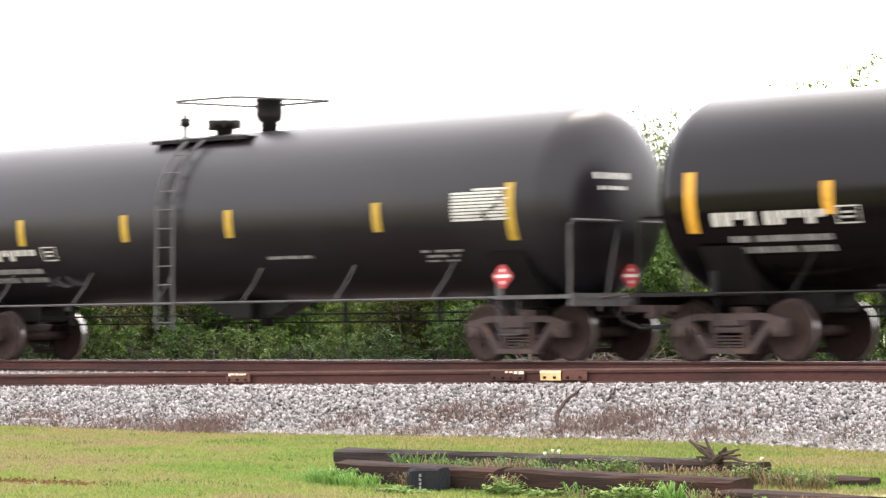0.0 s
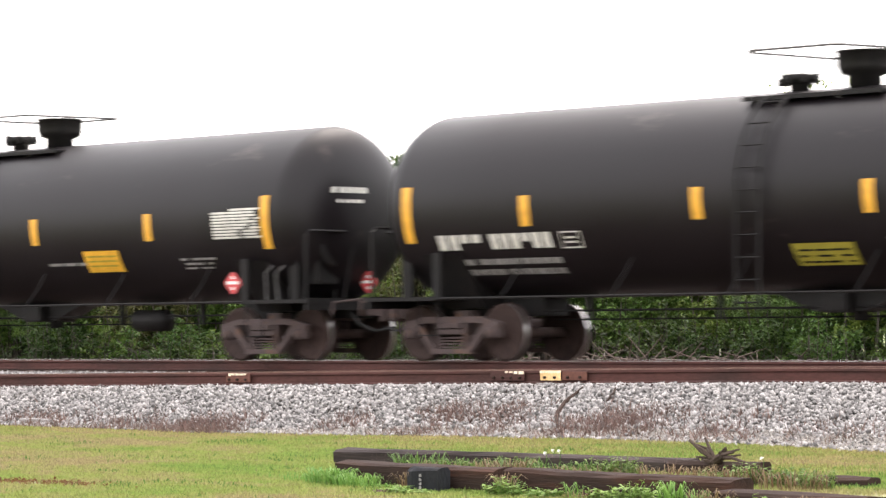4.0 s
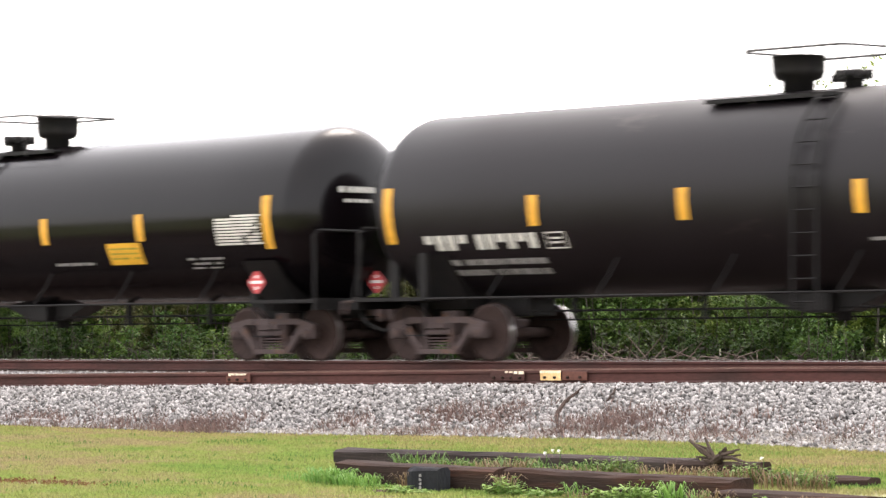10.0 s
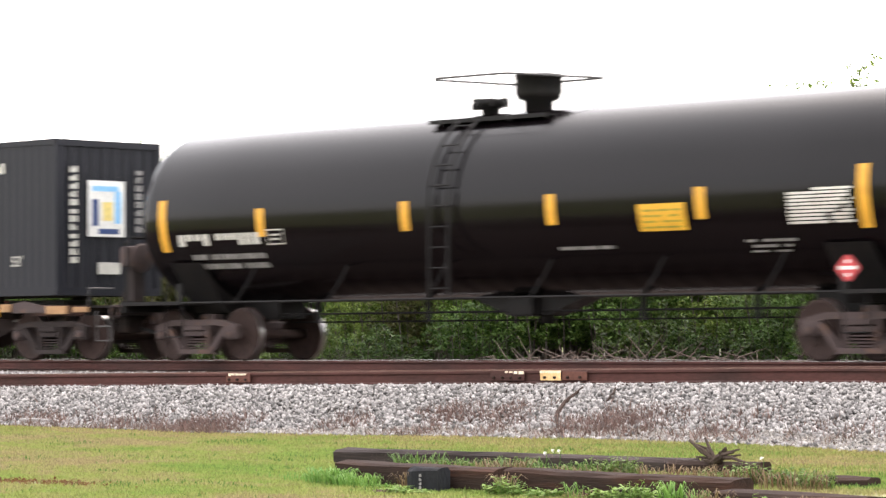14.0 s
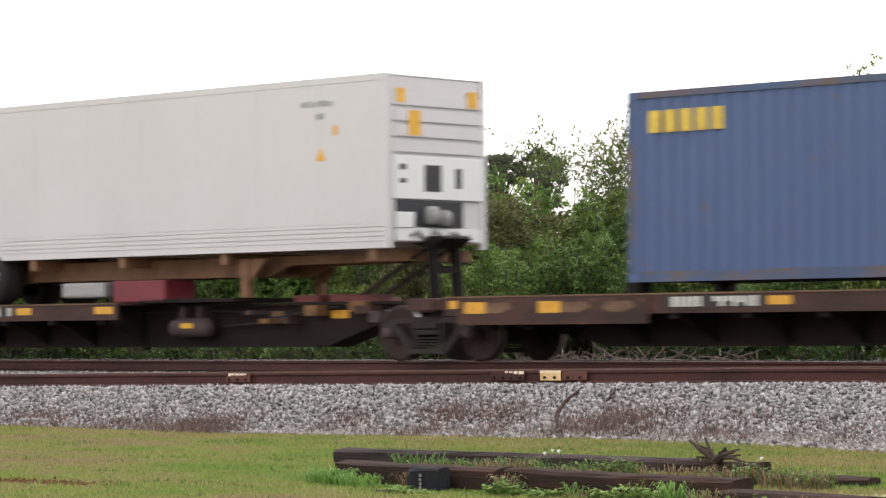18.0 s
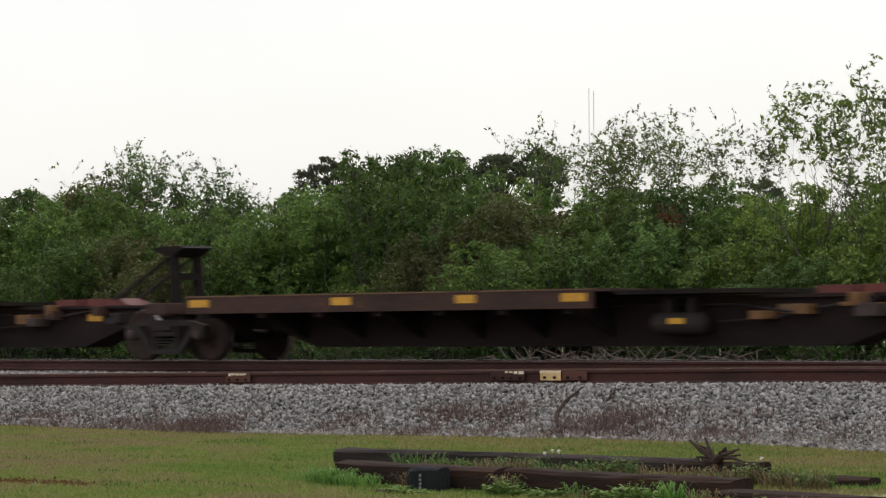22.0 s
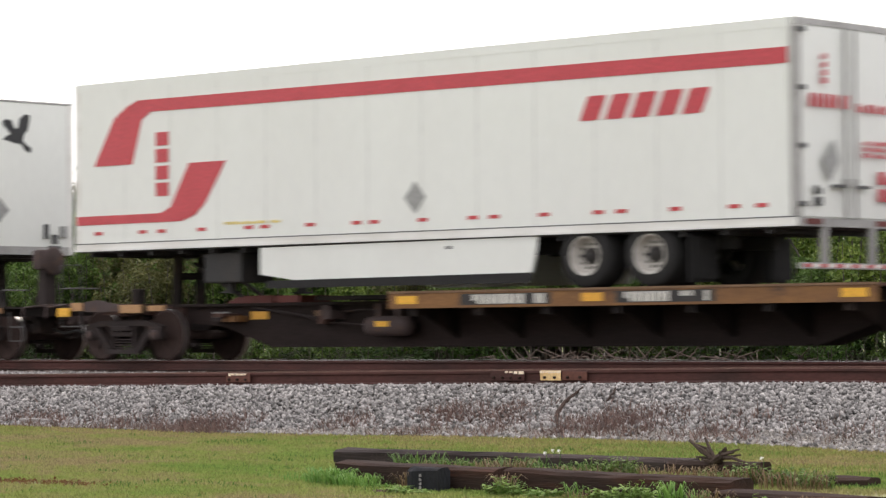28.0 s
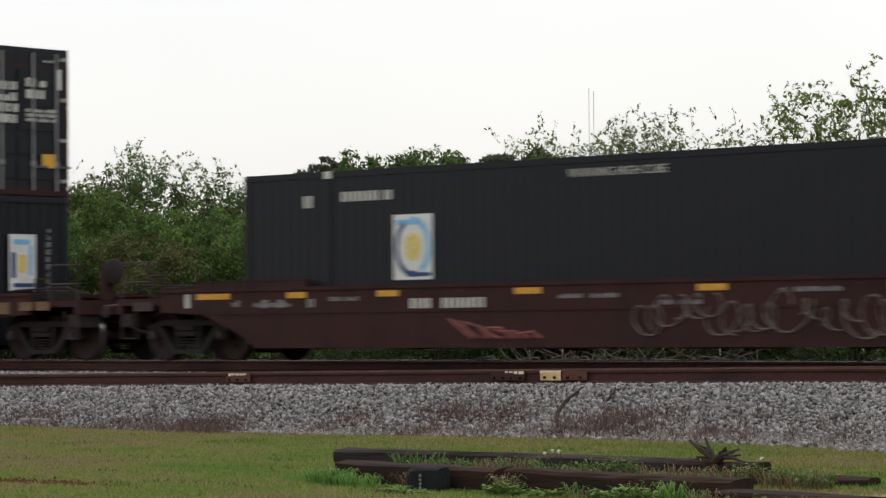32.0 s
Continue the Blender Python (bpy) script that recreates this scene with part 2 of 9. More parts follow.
M_BLUERUST = material("rust_bled_blue_paint", (0.055, 0.095, 0.19), rough=0.6, mix=0.6, dark=(0.06, 0.07, 0.10), scale=1.5, grain=20, bump=0.1, rust=(0.13, 0.085, 0.06), rust_amount=0.42, rust_scale=1.1, stretch=(0.5, 1, 1), grit=0.3)
M_REDCONT = material("oxide_red_container_paint", (0.30, 0.055, 0.045), rough=0.5, mix=0.35, dark=(0.21, 0.04, 0.034), scale=1.0, grain=16, bump=0.05, bump_scale=6, rust=(0.14, 0.06, 0.045), rust_amount=0.03, rust_scale=2.5, grit=0.15)
M_GENRED = material("crimson_machine_paint", (0.20, 0.018, 0.030), rough=0.5, mix=0.5, dark=(0.10, 0.014, 0.02), scale=3, grain=20, bump=0.05)
M_CRETE = material("crimson_stripe_vinyl", (0.50, 0.045, 0.06), rough=0.4, mix=0.2, scale=3, grain=20, bump=0.0)
M_GOLD = material("brown_gold_lettering", (0.34, 0.20, 0.06), rough=0.5, mix=0.2, scale=3, grain=20, bump=0.0)
M_INK = material("black_vinyl", (0.02, 0.02, 0.022), rough=0.5, mix=0.2, scale=3, grain=20, bump=0.0)
M_GREYMARK = material("grey_vinyl", (0.30, 0.30, 0.29), rough=0.5, mix=0.3, scale=3, grain=20, bump=0.0)
M_SWBLUE = material("royal_blue_vinyl", (0.026, 0.085, 0.28), rough=0.4, mix=0.2, scale=3, grain=20, bump=0.0)
M_NAVYVINYL = material("navy_vinyl", (0.02, 0.05, 0.17), rough=0.4, mix=0.2, scale=3, grain=20, bump=0.0)
M_SKYBLUE = material("sky_blue_vinyl", (0.22, 0.50, 0.78), rough=0.4, mix=0.2, scale=3, grain=20, bump=0.0)
M_PALEYEL = material("pale_yellow_vinyl", (0.78, 0.62, 0.20), rough=0.4, mix=0.2, scale=3, grain=20, bump=0.0)
M_SWYEL = material("bright_yellow_vinyl", (0.78, 0.60, 0.05), rough=0.4, mix=0.2, scale=3, grain=20, bump=0.0)
M_SEAYEL = material("container_yellow_lettering", (0.70, 0.48, 0.06), rough=0.5, mix=0.3, scale=3, grain=20, bump=0.0)
M_WELL = material("maroon_well_car_paint", (0.050, 0.0165, 0.0150), rough=0.75, spec=0.25, mix=0.6, dark=(0.022, 0.011, 0.010), scale=1.6, grain=25, bump=0.12, rust=(0.040, 0.019, 0.016), rust_amount=0.3, rust_scale=1.8)
M_GRAFF = material("faded_pale_graffiti_paint", (0.19, 0.15, 0.135), rough=0.7, mix=0.7, dark=(0.10, 0.06, 0.055), scale=6, grain=30, bump=0.0)
M_GRAFF_RED = material("faded_red_graffiti_paint", (0.24, 0.07, 0.06), rough=0.7, mix=0.8, dark=(0.09, 0.03, 0.028), scale=6, grain=30, bump=0.0)


def lawn_material(name, tones, shade, blade):
    """Mown grass: broad yellow, green and tan drifts with finer mottling; blades also vary one by one."""
    m = bpy.data.materials.new(name)
    m.use_nodes = True
    N, L = m.node_tree.nodes, m.node_tree.links
    bsdf = N["Principled BSDF"]
    co, mp = N.new("ShaderNodeTexCoord"), N.new("ShaderNodeMapping")
    mp.inputs["Scale"].default_value = (0.8, 0.9, 1.0)
    n1, n2, n3 = N.new("ShaderNodeTexNoise"), N.new("ShaderNodeTexNoise"), N.new("ShaderNodeTexNoise")
    for n, sc, de in ((n1, 0.62, 5.0), (n2, 3.4, 4.0), (n3, 0.9, 3.0)):
        n.inputs["Scale"].default_value, n.inputs["Detail"].default_value = sc, de
        L.new(mp.outputs[0], n.inputs["Vector"])
    L.new(co.outputs["Object"], mp.inputs["Vector"])
    ad = N.new("ShaderNodeMath")
    ad.operation = "MULTIPLY_ADD"
    ad.inputs[1].default_value = 0.45
    L.new(n2.outputs["Fac"], ad.inputs[0])
    L.new(n1.outputs["Fac"], ad.inputs[2])
    rp = N.new("ShaderNodeValToRGB")
    while len(rp.color_ramp.elements) < len(tones):
        rp.color_ramp.elements.new(0.5)
    for e, (p, c) in zip(rp.color_ramp.elements, tones):
        e.position, e.color = p, (*c, 1)
    L.new(ad.outputs[0], rp.inputs["Fac"])
    hs = N.new("ShaderNodeHueSaturation")
    v = N.new("ShaderNodeMapRange")
    v.inputs["To Min"].default_value, v.inputs["To Max"].default_value = 1 - shade, 1 + shade
    L.new(N.new("ShaderNodeNewGeometry").outputs["Random Per Island"] if blade else n3.outputs["Fac"], v.inputs["Value"])
    L.new(v.outputs[0], hs.inputs["Value"])
    L.new(rp.outputs["Color"], hs.inputs["Color"])
    L.new(hs.outputs["Color"], bsdf.inputs["Base Color"])
    bsdf.inputs["Roughness"].default_value = 0.7
    bsdf.inputs["Specular IOR Level"].default_value = 0.25
    if blade:
        tr, ms = N.new("ShaderNodeBsdfTranslucent"), N.new("ShaderNodeMixShader")
        L.new(hs.outputs["Color"], tr.inputs["Color"])
        ms.inputs["Fac"].default_value = 0.35
        L.new(bsdf.outputs[0], ms.inputs[1])
        L.new(tr.outputs[0], ms.inputs[2])
        L.new(ms.outputs[0], N["Material Output"].inputs["Surface"])
    return m


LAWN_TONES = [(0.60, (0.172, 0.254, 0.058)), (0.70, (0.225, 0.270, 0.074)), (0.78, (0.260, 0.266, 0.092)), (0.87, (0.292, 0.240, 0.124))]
# Sward tones cut to 0.72 to carry the self-shade among the blades.
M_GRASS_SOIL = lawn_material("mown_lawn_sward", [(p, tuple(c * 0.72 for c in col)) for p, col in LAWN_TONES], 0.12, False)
M_BLADE = lawn_material("mown_grass_blade", LAWN_TONES, 0.32, True)
M_BLADE_DRY = lawn_material("dry_verge_blade", [(0.60, (0.215, 0.225, 0.070)), (0.72, (0.270, 0.245, 0.090)), (0.85, (0.320, 0.255, 0.120))], 0.3, True)
M_BLADE_LUSH = leaf_material("lush_grass_blade", (0.075, 0.170, 0.030), (0.155, 0.262, 0.062))
M_BLADE_STRAW = leaf_material("straw_dry_blade", (0.135, 0.085, 0.046), (0.23, 0.165, 0.09))
M_WEEDLEAF = leaf_material("weed_leaf", (0.085, 0.165, 0.030), (0.20, 0.28, 0.075))
M_LEAF = [leaf_material("bush_leaf_a", (0.056, 0.114, 0.025), (0.186, 0.284, 0.064)),
          leaf_material("bush_leaf_b", (0.046, 0.094, 0.024), (0.152, 0.238, 0.062)),
          leaf_material("bush_leaf_c", (0.064, 0.112, 0.021), (0.208, 0.270, 0.060)),
          leaf_material("olive_dry_leaf", (0.082, 0.090, 0.030), (0.195, 0.195, 0.072))]
# Darker copy of the bush leaves; canopy shade put into the low shrubs' colour.
M_LEAF_SHADED = [leaf_material("shaded_leaf_a", (0.018, 0.045, 0.010), (0.078, 0.138, 0.030)), leaf_material("shaded_leaf_b", (0.024, 0.050, 0.010), (0.098, 0.148, 0.030))]
# Olive-grey tint puts the haze of distance into the needle colour.
M_PINE = leaf_material("pine_foliage", (0.060, 0.072, 0.040), (0.115, 0.13, 0.075))
M_BARK = material("grey_brown_bark", (0.10, 0.085, 0.07), rough=0.9, mix=0.6, scale=6, grain=30, bump=0.5, stretch=(1, 1, 0.3))
M_TWIG = material("pale_dry_twig", (0.17, 0.125, 0.105), rough=0.9, mix=0.5, scale=6, grain=30, bump=0.1)
M_MAST = material("galvanised_mast", (0.5, 0.5, 0.5), rough=0.5, mix=0.2, scale=3, grain=20, bump=0.0)
M_JOINT_YEL = material("cream_yellow_painted_joint_bar", (0.80, 0.56, 0.26), rough=0.55, mix=0.6, dark=(0.50, 0.28, 0.10), scale=9, grain=30, bump=0.2)
M_JOINT_RED = material("bright_rust_joint_bar", (0.11, 0.038, 0.024), rough=0.8, mix=0.6, dark=(0.09, 0.035, 0.024), scale=9, grain=30, bump=0.2)
M_TIMBER = material("weathered_brown_timber", (0.030, 0.019, 0.0155), rough=0.95, spec=0.12, mix=0.7, dark=(0.058, 0.031, 0.022), scale=4, grain=30, bump=0.6, bump_scale=20, stretch=(0.2, 2, 2), rust=(0.075, 0.030, 0.019), rust_amount=0.10, rust_scale=2)
M_ROOT = material("dry_grey_brown_root", (0.080, 0.058, 0.047), rough=0.95, spec=0.15, mix=0.7, dark=(0.040, 0.028, 0.022), scale=8, grain=30, bump=0.5, bump_scale=25)
M_TIMBER_GREY = material("silvered_grey_timber", (0.030, 0.0235, 0.0225), rough=0.95, spec=0.12, mix=0.8, dark=(0.068, 0.052, 0.048), scale=4, grain=30, bump=0.6, bump_scale=20, stretch=(0.2, 2, 2))
M_PEACH = material("peach_tan_end_paint", (0.40, 0.225, 0.105), rough=0.75, mix=0.6, dark=(0.22, 0.12, 0.06), scale=4, grain=30, bump=0.1)
M_TANEDGE = material("orange_tan_worn_channel", (0.205, 0.098, 0.032), rough=0.8, mix=0.8, dark=(0.11, 0.055, 0.03), scale=2.5, grain=30, bump=0.15, rust=(0.05, 0.03, 0.022), rust_amount=0.18, rust_scale=2.0, stretch=(0.4, 1, 1))
M_BLOCK = material("blue_grey_weathered_timber", (0.020, 0.021, 0.024), rough=0.95, spec=0.12, mix=0.6, dark=(0.02, 0.019, 0.02), scale=6, grain=35, bump=0.4, stretch=(1, 1, 0.4))
M_DEADLEAF = leaf_material("dry_rust_leaf", (0.13, 0.055, 0.02), (0.22, 0.11, 0.045))
M_BED_BROWN = material("rust_stained_track_bed", (0.085, 0.055, 0.045), rough=0.95, mix=0.6, dark=(0.05, 0.035, 0.03), scale=6, grain=45, bump=0.6, bump_scale=18)
# Leaf mould, its brown darkened for the shade beneath the thicket.
M_MOULD = material("shaded_leaf_mould", (0.035, 0.026, 0.017), rough=0.95, mix=0.6, dark=(0.06, 0.045, 0.025), scale=3, grain=30, bump=0.6, bump_scale=12)
M_SCRAWL = material("dim_grey_scrawl_paint", (0.085, 0.082, 0.095), rough=0.7, mix=0.7, dark=(0.03, 0.028, 0.032), scale=6, grain=30, bump=0.0)
M_LEAF_PALE = leaf_material("pale_young_leaf", (0.070, 0.105, 0.026), (0.17, 0.20, 0.062))
M_PINEBARK = material("dark_pine_bark", (0.05, 0.043, 0.036), rough=0.9, mix=0.6, scale=6, grain=30, bump=0.5, stretch=(1, 1, 0.3))


def fading_band(name, x0, x1, stops):
    """A vinyl whose colour runs along the object's x from x0 to x1."""
    m = bpy.data.materials.new(name)
    m.use_nodes = True
    N, L = m.node_tree.nodes, m.node_tree.links
    co, sp, mr, rp = N.new("ShaderNodeTexCoord"), N.new("ShaderNodeSeparateXYZ"), N.new("ShaderNodeMapRange"), N.new("ShaderNodeValToRGB")
    mr.inputs["From Min"].default_value, mr.inputs["From Max"].default_value = x0, x1
    while len(rp.color_ramp.elements) < len(stops):
        rp.color_ramp.elements.new(0.5)
    for e, (p, c) in zip(rp.color_ramp.elements, stops):
        e.position, e.color = p, (*c, 1)
    L.new(co.outputs["Object"], sp.inputs[0])
    L.new(sp.outputs["X"], mr.inputs["Value"])
    L.new(mr.outputs[0], rp.inputs["Fac"])
    L.new(rp.outputs["Color"], N["Principled BSDF"].inputs["Base Color"])
    N["Principled BSDF"].inputs["Roughness"].default_value = 0.4
    return m


M_BANDFADE = fading_band("yellow_to_blue_band_vinyl", 0.1, 8.8, [(0.0, (0.75, 0.58, 0.05)), (0.36, (0.62, 0.50, 0.06)), (0.55, (0.16, 0.26, 0.22)), (0.75, (0.08, 0.24, 0.55)), (1.0, (0.05, 0.17, 0.45))])
# ---- mesh tools ----
class Shape:
    """Collects vertices and faces of one mesh; each face carries a material slot."""

    def __init__(self):
        self.v, self.f, self.s, self.slot, self.smooth = [], [], [], 0, []

    def put(self, verts, faces, smooth=False):
        k = len(self.v)
        self.v += [tuple(p) for p in verts]
        self.f += [tuple(i + k for i in q) for q in faces]
        self.s += [self.slot] * len(faces)
        self.smooth += [smooth] * len(faces)
        return self

    def box(self, x0, x1, y0, y1, z0, z1, bevel=0.0):
        if bevel <= 0:
            v = [(x, y, z) for x in (x0, x1) for y in (y0, y1) for z in (z0, z1)]
            return self.put(v, [(0, 1, 3, 2), (4, 6, 7, 5), (0, 4, 5, 1), (2, 3, 7, 6), (0, 2, 6, 4), (1, 5, 7, 3)])
        bm = bmesh.new()
        bmesh.ops.create_cube(bm, size=1.0, matrix=Matrix.Translation(((x0 + x1) / 2, (y0 + y1) / 2, (z0 + z1) / 2)) @ Matrix.Diagonal((x1 - x0, y1 - y0, z1 - z0, 1)))
        bmesh.ops.bevel(bm, geom=bm.edges[:], offset=bevel, segments=2, affect="EDGES", profile=0.6)
        bm.verts.index_update()
        self.put([v.co[:] for v in bm.verts], [[v.index for v in f.verts] for f in bm.faces])
        bm.free()
        return self

    def prism(self, outline, axis, a, b):
        """Extrudes a 2D outline along an axis (x, y or z) from a to b."""
        n = len(outline)

        def at(p, d):
            return {"x": (d, p[0], p[1]), "y": (p[0], d, p[1]), "z": (p[0], p[1], d)}[axis]
        v = [at(p, a) for p in outline] + [at(p, b) for p in outline]
        f = [tuple(range(n)), tuple(range(2 * n - 1, n - 1, -1))] + [(i, i + n, (i + 1) % n + n, (i + 1) % n) for i in range(n)]
        return self.put(v, f)

    def lathe(self, profile, axis, center, n=24, smooth=True, caps=True):
        """Turns (radius, distance) pairs about an axis through center."""
        v, f = [], []
        for r, d in profile:
            for i in range(n):
                a = 2 * math.pi * i / n
                c, s = r * math.cos(a), r * math.sin(a)
                p = {"x": (d, c, s), "y": (c, d, s), "z": (c, s, d)}[axis]
                v.append((p[0] + center[0], p[1] + center[1], p[2] + center[2]))
        for j in range(len(profile) - 1):
            for i in range(n):
                k = (i + 1) % n
                f.append((j * n + i, j * n + k, (j + 1) * n + k, (j + 1) * n + i))
        if caps:
            f.append(tuple(range(n)))
            f.append(tuple((len(profile) - 1) * n + i for i in range(n)))
        return self.put(v, f, smooth)

    def tube(self, points, r, n=6, closed=False):
        """A round bar along a polyline."""
        pts = [Vector(p) for p in points]
        m = len(pts)
        v, f = [], []
        for i, p in enumerate(pts):
            d = (pts[min(i + 1, m - 1)] - pts[max(i - 1, 0)]) if not closed else (pts[(i + 1) % m] - pts[i - 1])
            d.normalize()
            side = d.cross(Vector((0, 0, 1)))
            if side.length < 0.1:
                side = d.cross(Vector((0, 1, 0)))
            side.normalize()
            up = side.cross(d)
            rr = r[i] if isinstance(r, (list, tuple)) else r
            for k in range(n):
                a = 2 * math.pi * k / n
                v.append(p + side * rr * math.cos(a) + up * rr * math.sin(a))
        for i in range(m if closed else m - 1):
            j = (i + 1) % m
            for k in range(n):
                l = (k + 1) % n
                f.append((i * n + k, i * n + l, j * n + l, j * n + k))
        if not closed:
            f += [tuple(range(n)), tuple((m - 1) * n + k for k in range(n))]
        return self.put(v, f, n >= 8)

    def quad(self, a, b, c, d):
        return self.put([a, b, c, d], [(0, 1, 2, 3)])

    def mesh(self, name, mats):
        me = bpy.data.meshes.new(name)
        me.from_pydata(self.v, [], self.f)
        for m in mats if isinstance(mats, (list, tuple)) else [mats]:
            me.materials.append(m)
        me.polygons.foreach_set("material_index", self.s)
        me.polygons.foreach_set("use_smooth", self.smooth)
        bm = bmesh.new()
        bm.from_mesh(me)
        bmesh.ops.recalc_face_normals(bm, faces=bm.faces[:])
        bm.to_mesh(me)
        bm.free()
        me.update()
        return me


def part(name, shape, mats, parent, label="", at=None):
    """Links a shape (or a mesh) as one mesh object under a thing or a part."""
    ob = new(name, shape.mesh(name, mats) if isinstance(shape, Shape) else shape)
    ob.parent = parent
    if at is not None:
        ob.matrix_basis = at
    return tagged(ob, label) if label else ob


def thing(name, label, category, group="", m=None, kind="", data=None):
    ob = new(name, data)
    if m is not None:
        ob.matrix_basis = m
    return tagged(ob, label, category, group, kind)


def lettering(text, size, mat, name="lettering", shear=0.0, spacing=1.0):
    """A flat mesh of built-in-font characters standing in the xz plane, facing -y, from the origin."""
    cu = bpy.data.curves.new(name, "FONT")
    cu.body, cu.size, cu.extrude, cu.shear, cu.space_character, cu.resolution_u = text, size, 0.002, shear, spacing, 2
    tmp = bpy.data.objects.new(name, cu)
    scene.collection.objects.link(tmp)
    me = bpy.data.meshes.new_from_object(tmp)
    bpy.data.objects.remove(tmp)
    me.transform(pose(0, 0, 0, 90, 0, 0))
    me.materials.clear()
    me.materials.append(mat)
    return me


def bars(shape, x0, x1, z0, z1, y, rows=1, words=2, seed=1, gap=0.35, depth=0.004):
    """Illegible writing: rows of short plain bars grouped in words, on a plane facing -y."""
    rng = random.Random(seed)
    h = (z1 - z0) / (rows + (rows - 1) * gap)
    for r in range(rows):
        zt = z1 - r * h * (1 + gap)
        cuts = sorted(rng.uniform(0.15, 0.85) for _ in range(words - 1))
        xs = [0] + cuts + [1]
        for a, b in zip(xs, xs[1:]):
            xa, xb = x0 + (x1 - x0) * a, x0 + (x1 - x0) * b - (0.06 * (x1 - x0) if b < 1 else 0)
            if xb - xa < 0.02:
                continue
            n = max(1, round((xb - xa) / (0.72 * h)))
            p = (xb - xa) / n
            for i in range(n):
                q = rng.choice((0.0, 0.0, 0.0, 0.3))
                shape.box(xa + p * i, xa + p * (i + (0.66 if n > 1 else 1.0)), y - depth, y, zt - h, zt - h * q)
    return shape


def moving(ob, s, y=0.0, z=0.0):
    """Notes a vehicle or load that rolls with the train; s is its x at the clip's start."""
    ROLLING.append((ob, s, y, z))
    return ob


ROLLING, WHEELSETS = [], []

# ---- the ground ----
def smooth_step(a, b, x):
    t = min(1.0, max(0.0, (x - a) / (b - a)))
    return t * t * (3 - 2 * t)


def siding_y(x):
    """Near rail of the siding, which leaves the main track towards -x."""
    u = min(0.0, x + 19.6)
    return -6.5 - 0.012 * abs(u) - 0.0048 * u * u


def siding_z(x):
    u = min(0.0, x + 20.5)
    return -0.0095 * abs(u) if u > -40 else -0.38


def toe_y(x):
    u = max(-14.0, min(14.0, x + 25))
    return -9.12 - 0.0115 * u * u - 0.01 * u + 0.06 * math.sin(x * 0.9) + 0.05 * math.sin(x * 2.3 + 1)


def ground_z(x, y):
    """Height of the ground: lawn, ballast shoulder, track bed, ditch and woods."""
    lawn = -0.84 - 0.016 * max(0.0, min(16.0, -y - 10)) + 0.025 * math.sin(x * 0.5 + y * 0.7)
    if y < -5.0:
        ty = toe_y(x)
        sy = siding_y(x) - 0.62
        k = smooth_step(ty, sy, y) if sy > ty + 0.3 else smooth_step(ty, ty + 0.5, y)
        bed = siding_z(x) - 0.232
        lin = min(1.0, max(0.0, (y - ty) / max(0.3, sy - ty)))
        return lawn + (bed - lawn) * (0.75 * lin + 0.25 * k)
    if y < 2.6:
        far = siding_y(x) + 2.1
        return siding_z(x) - 0.232 if y < far else (-0.25 if y < -1.45 else -0.185)
    return -0.185 - 0.35 * smooth_step(2.6, 4.0, y)


def ground_sheet():
    xs = [-2500, -900, -300, -120, -75] + [-60 + 0.5 * i for i in range(0, 141)] + [16, 25, 60, 150, 400, 1200, 2500]
    ys = [-2500, -800, -250, -100, -60, -45, -38] + [-34 + 0.5 * i for i in range(0, 44)] + [-12.25 + 0.25 * i for i in range(0, 66)] + [5, 7, 10, 16, 30, 70, 200, 700, 2500]
    v = [(x, y, ground_z(x, y)) for y in ys for x in xs]
    n = len(xs)
    f = [(j * n + i, j * n + i + 1, (j + 1) * n + i + 1, (j + 1) * n + i) for j in range(len(ys) - 1) for i in range(n - 1)]
    me = bpy.data.meshes.new("ground")
    me.from_pydata(v, [], f)
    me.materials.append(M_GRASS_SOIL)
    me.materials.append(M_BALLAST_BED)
    me.materials.append(M_BED_BROWN)
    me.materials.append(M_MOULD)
    for p in me.polygons:
        cx, cy, _ = p.center
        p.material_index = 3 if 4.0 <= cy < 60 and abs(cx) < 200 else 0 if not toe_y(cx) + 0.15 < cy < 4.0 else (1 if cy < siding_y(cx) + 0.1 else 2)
        p.use_smooth = True
    return tagged(new("ground", me), "level mown lawn and crushed-stone track bed", "ground", kind="structure")


ground_sheet()


def scatter(name, base_v, base_f, places, mat, label, category):
    """One joined mesh of many copies of a small shape; places holds 3x4 matrices (numpy)."""
    base = np.array(base_v, float)
    faces = np.array(base_f, int)
    P = np.array(places, float)
    v = np.einsum("nij,kj->nki", P[:, :, :3], base) + P[:, None, :, 3]
    n, k = len(P), len(base)
    f = faces[None] + (np.arange(n) * k)[:, None, None]
    me = bpy.data.meshes.new(name)
    c = faces.shape[1]
    me.vertices.add(n * k)
    me.vertices.foreach_set("co", v.reshape(-1))
    me.loops.add(n * len(faces) * c)
    me.loops.foreach_set("vertex_index", f.reshape(-1))
    me.polygons.add(n * len(faces))
    me.polygons.foreach_set("loop_start", np.arange(n * len(faces)) * c)
    me.update(calc_edges=True)
    me.materials.append(mat)
    ob = new(name, me)
    return tagged(ob, label, category, kind="stuff") if label else ob


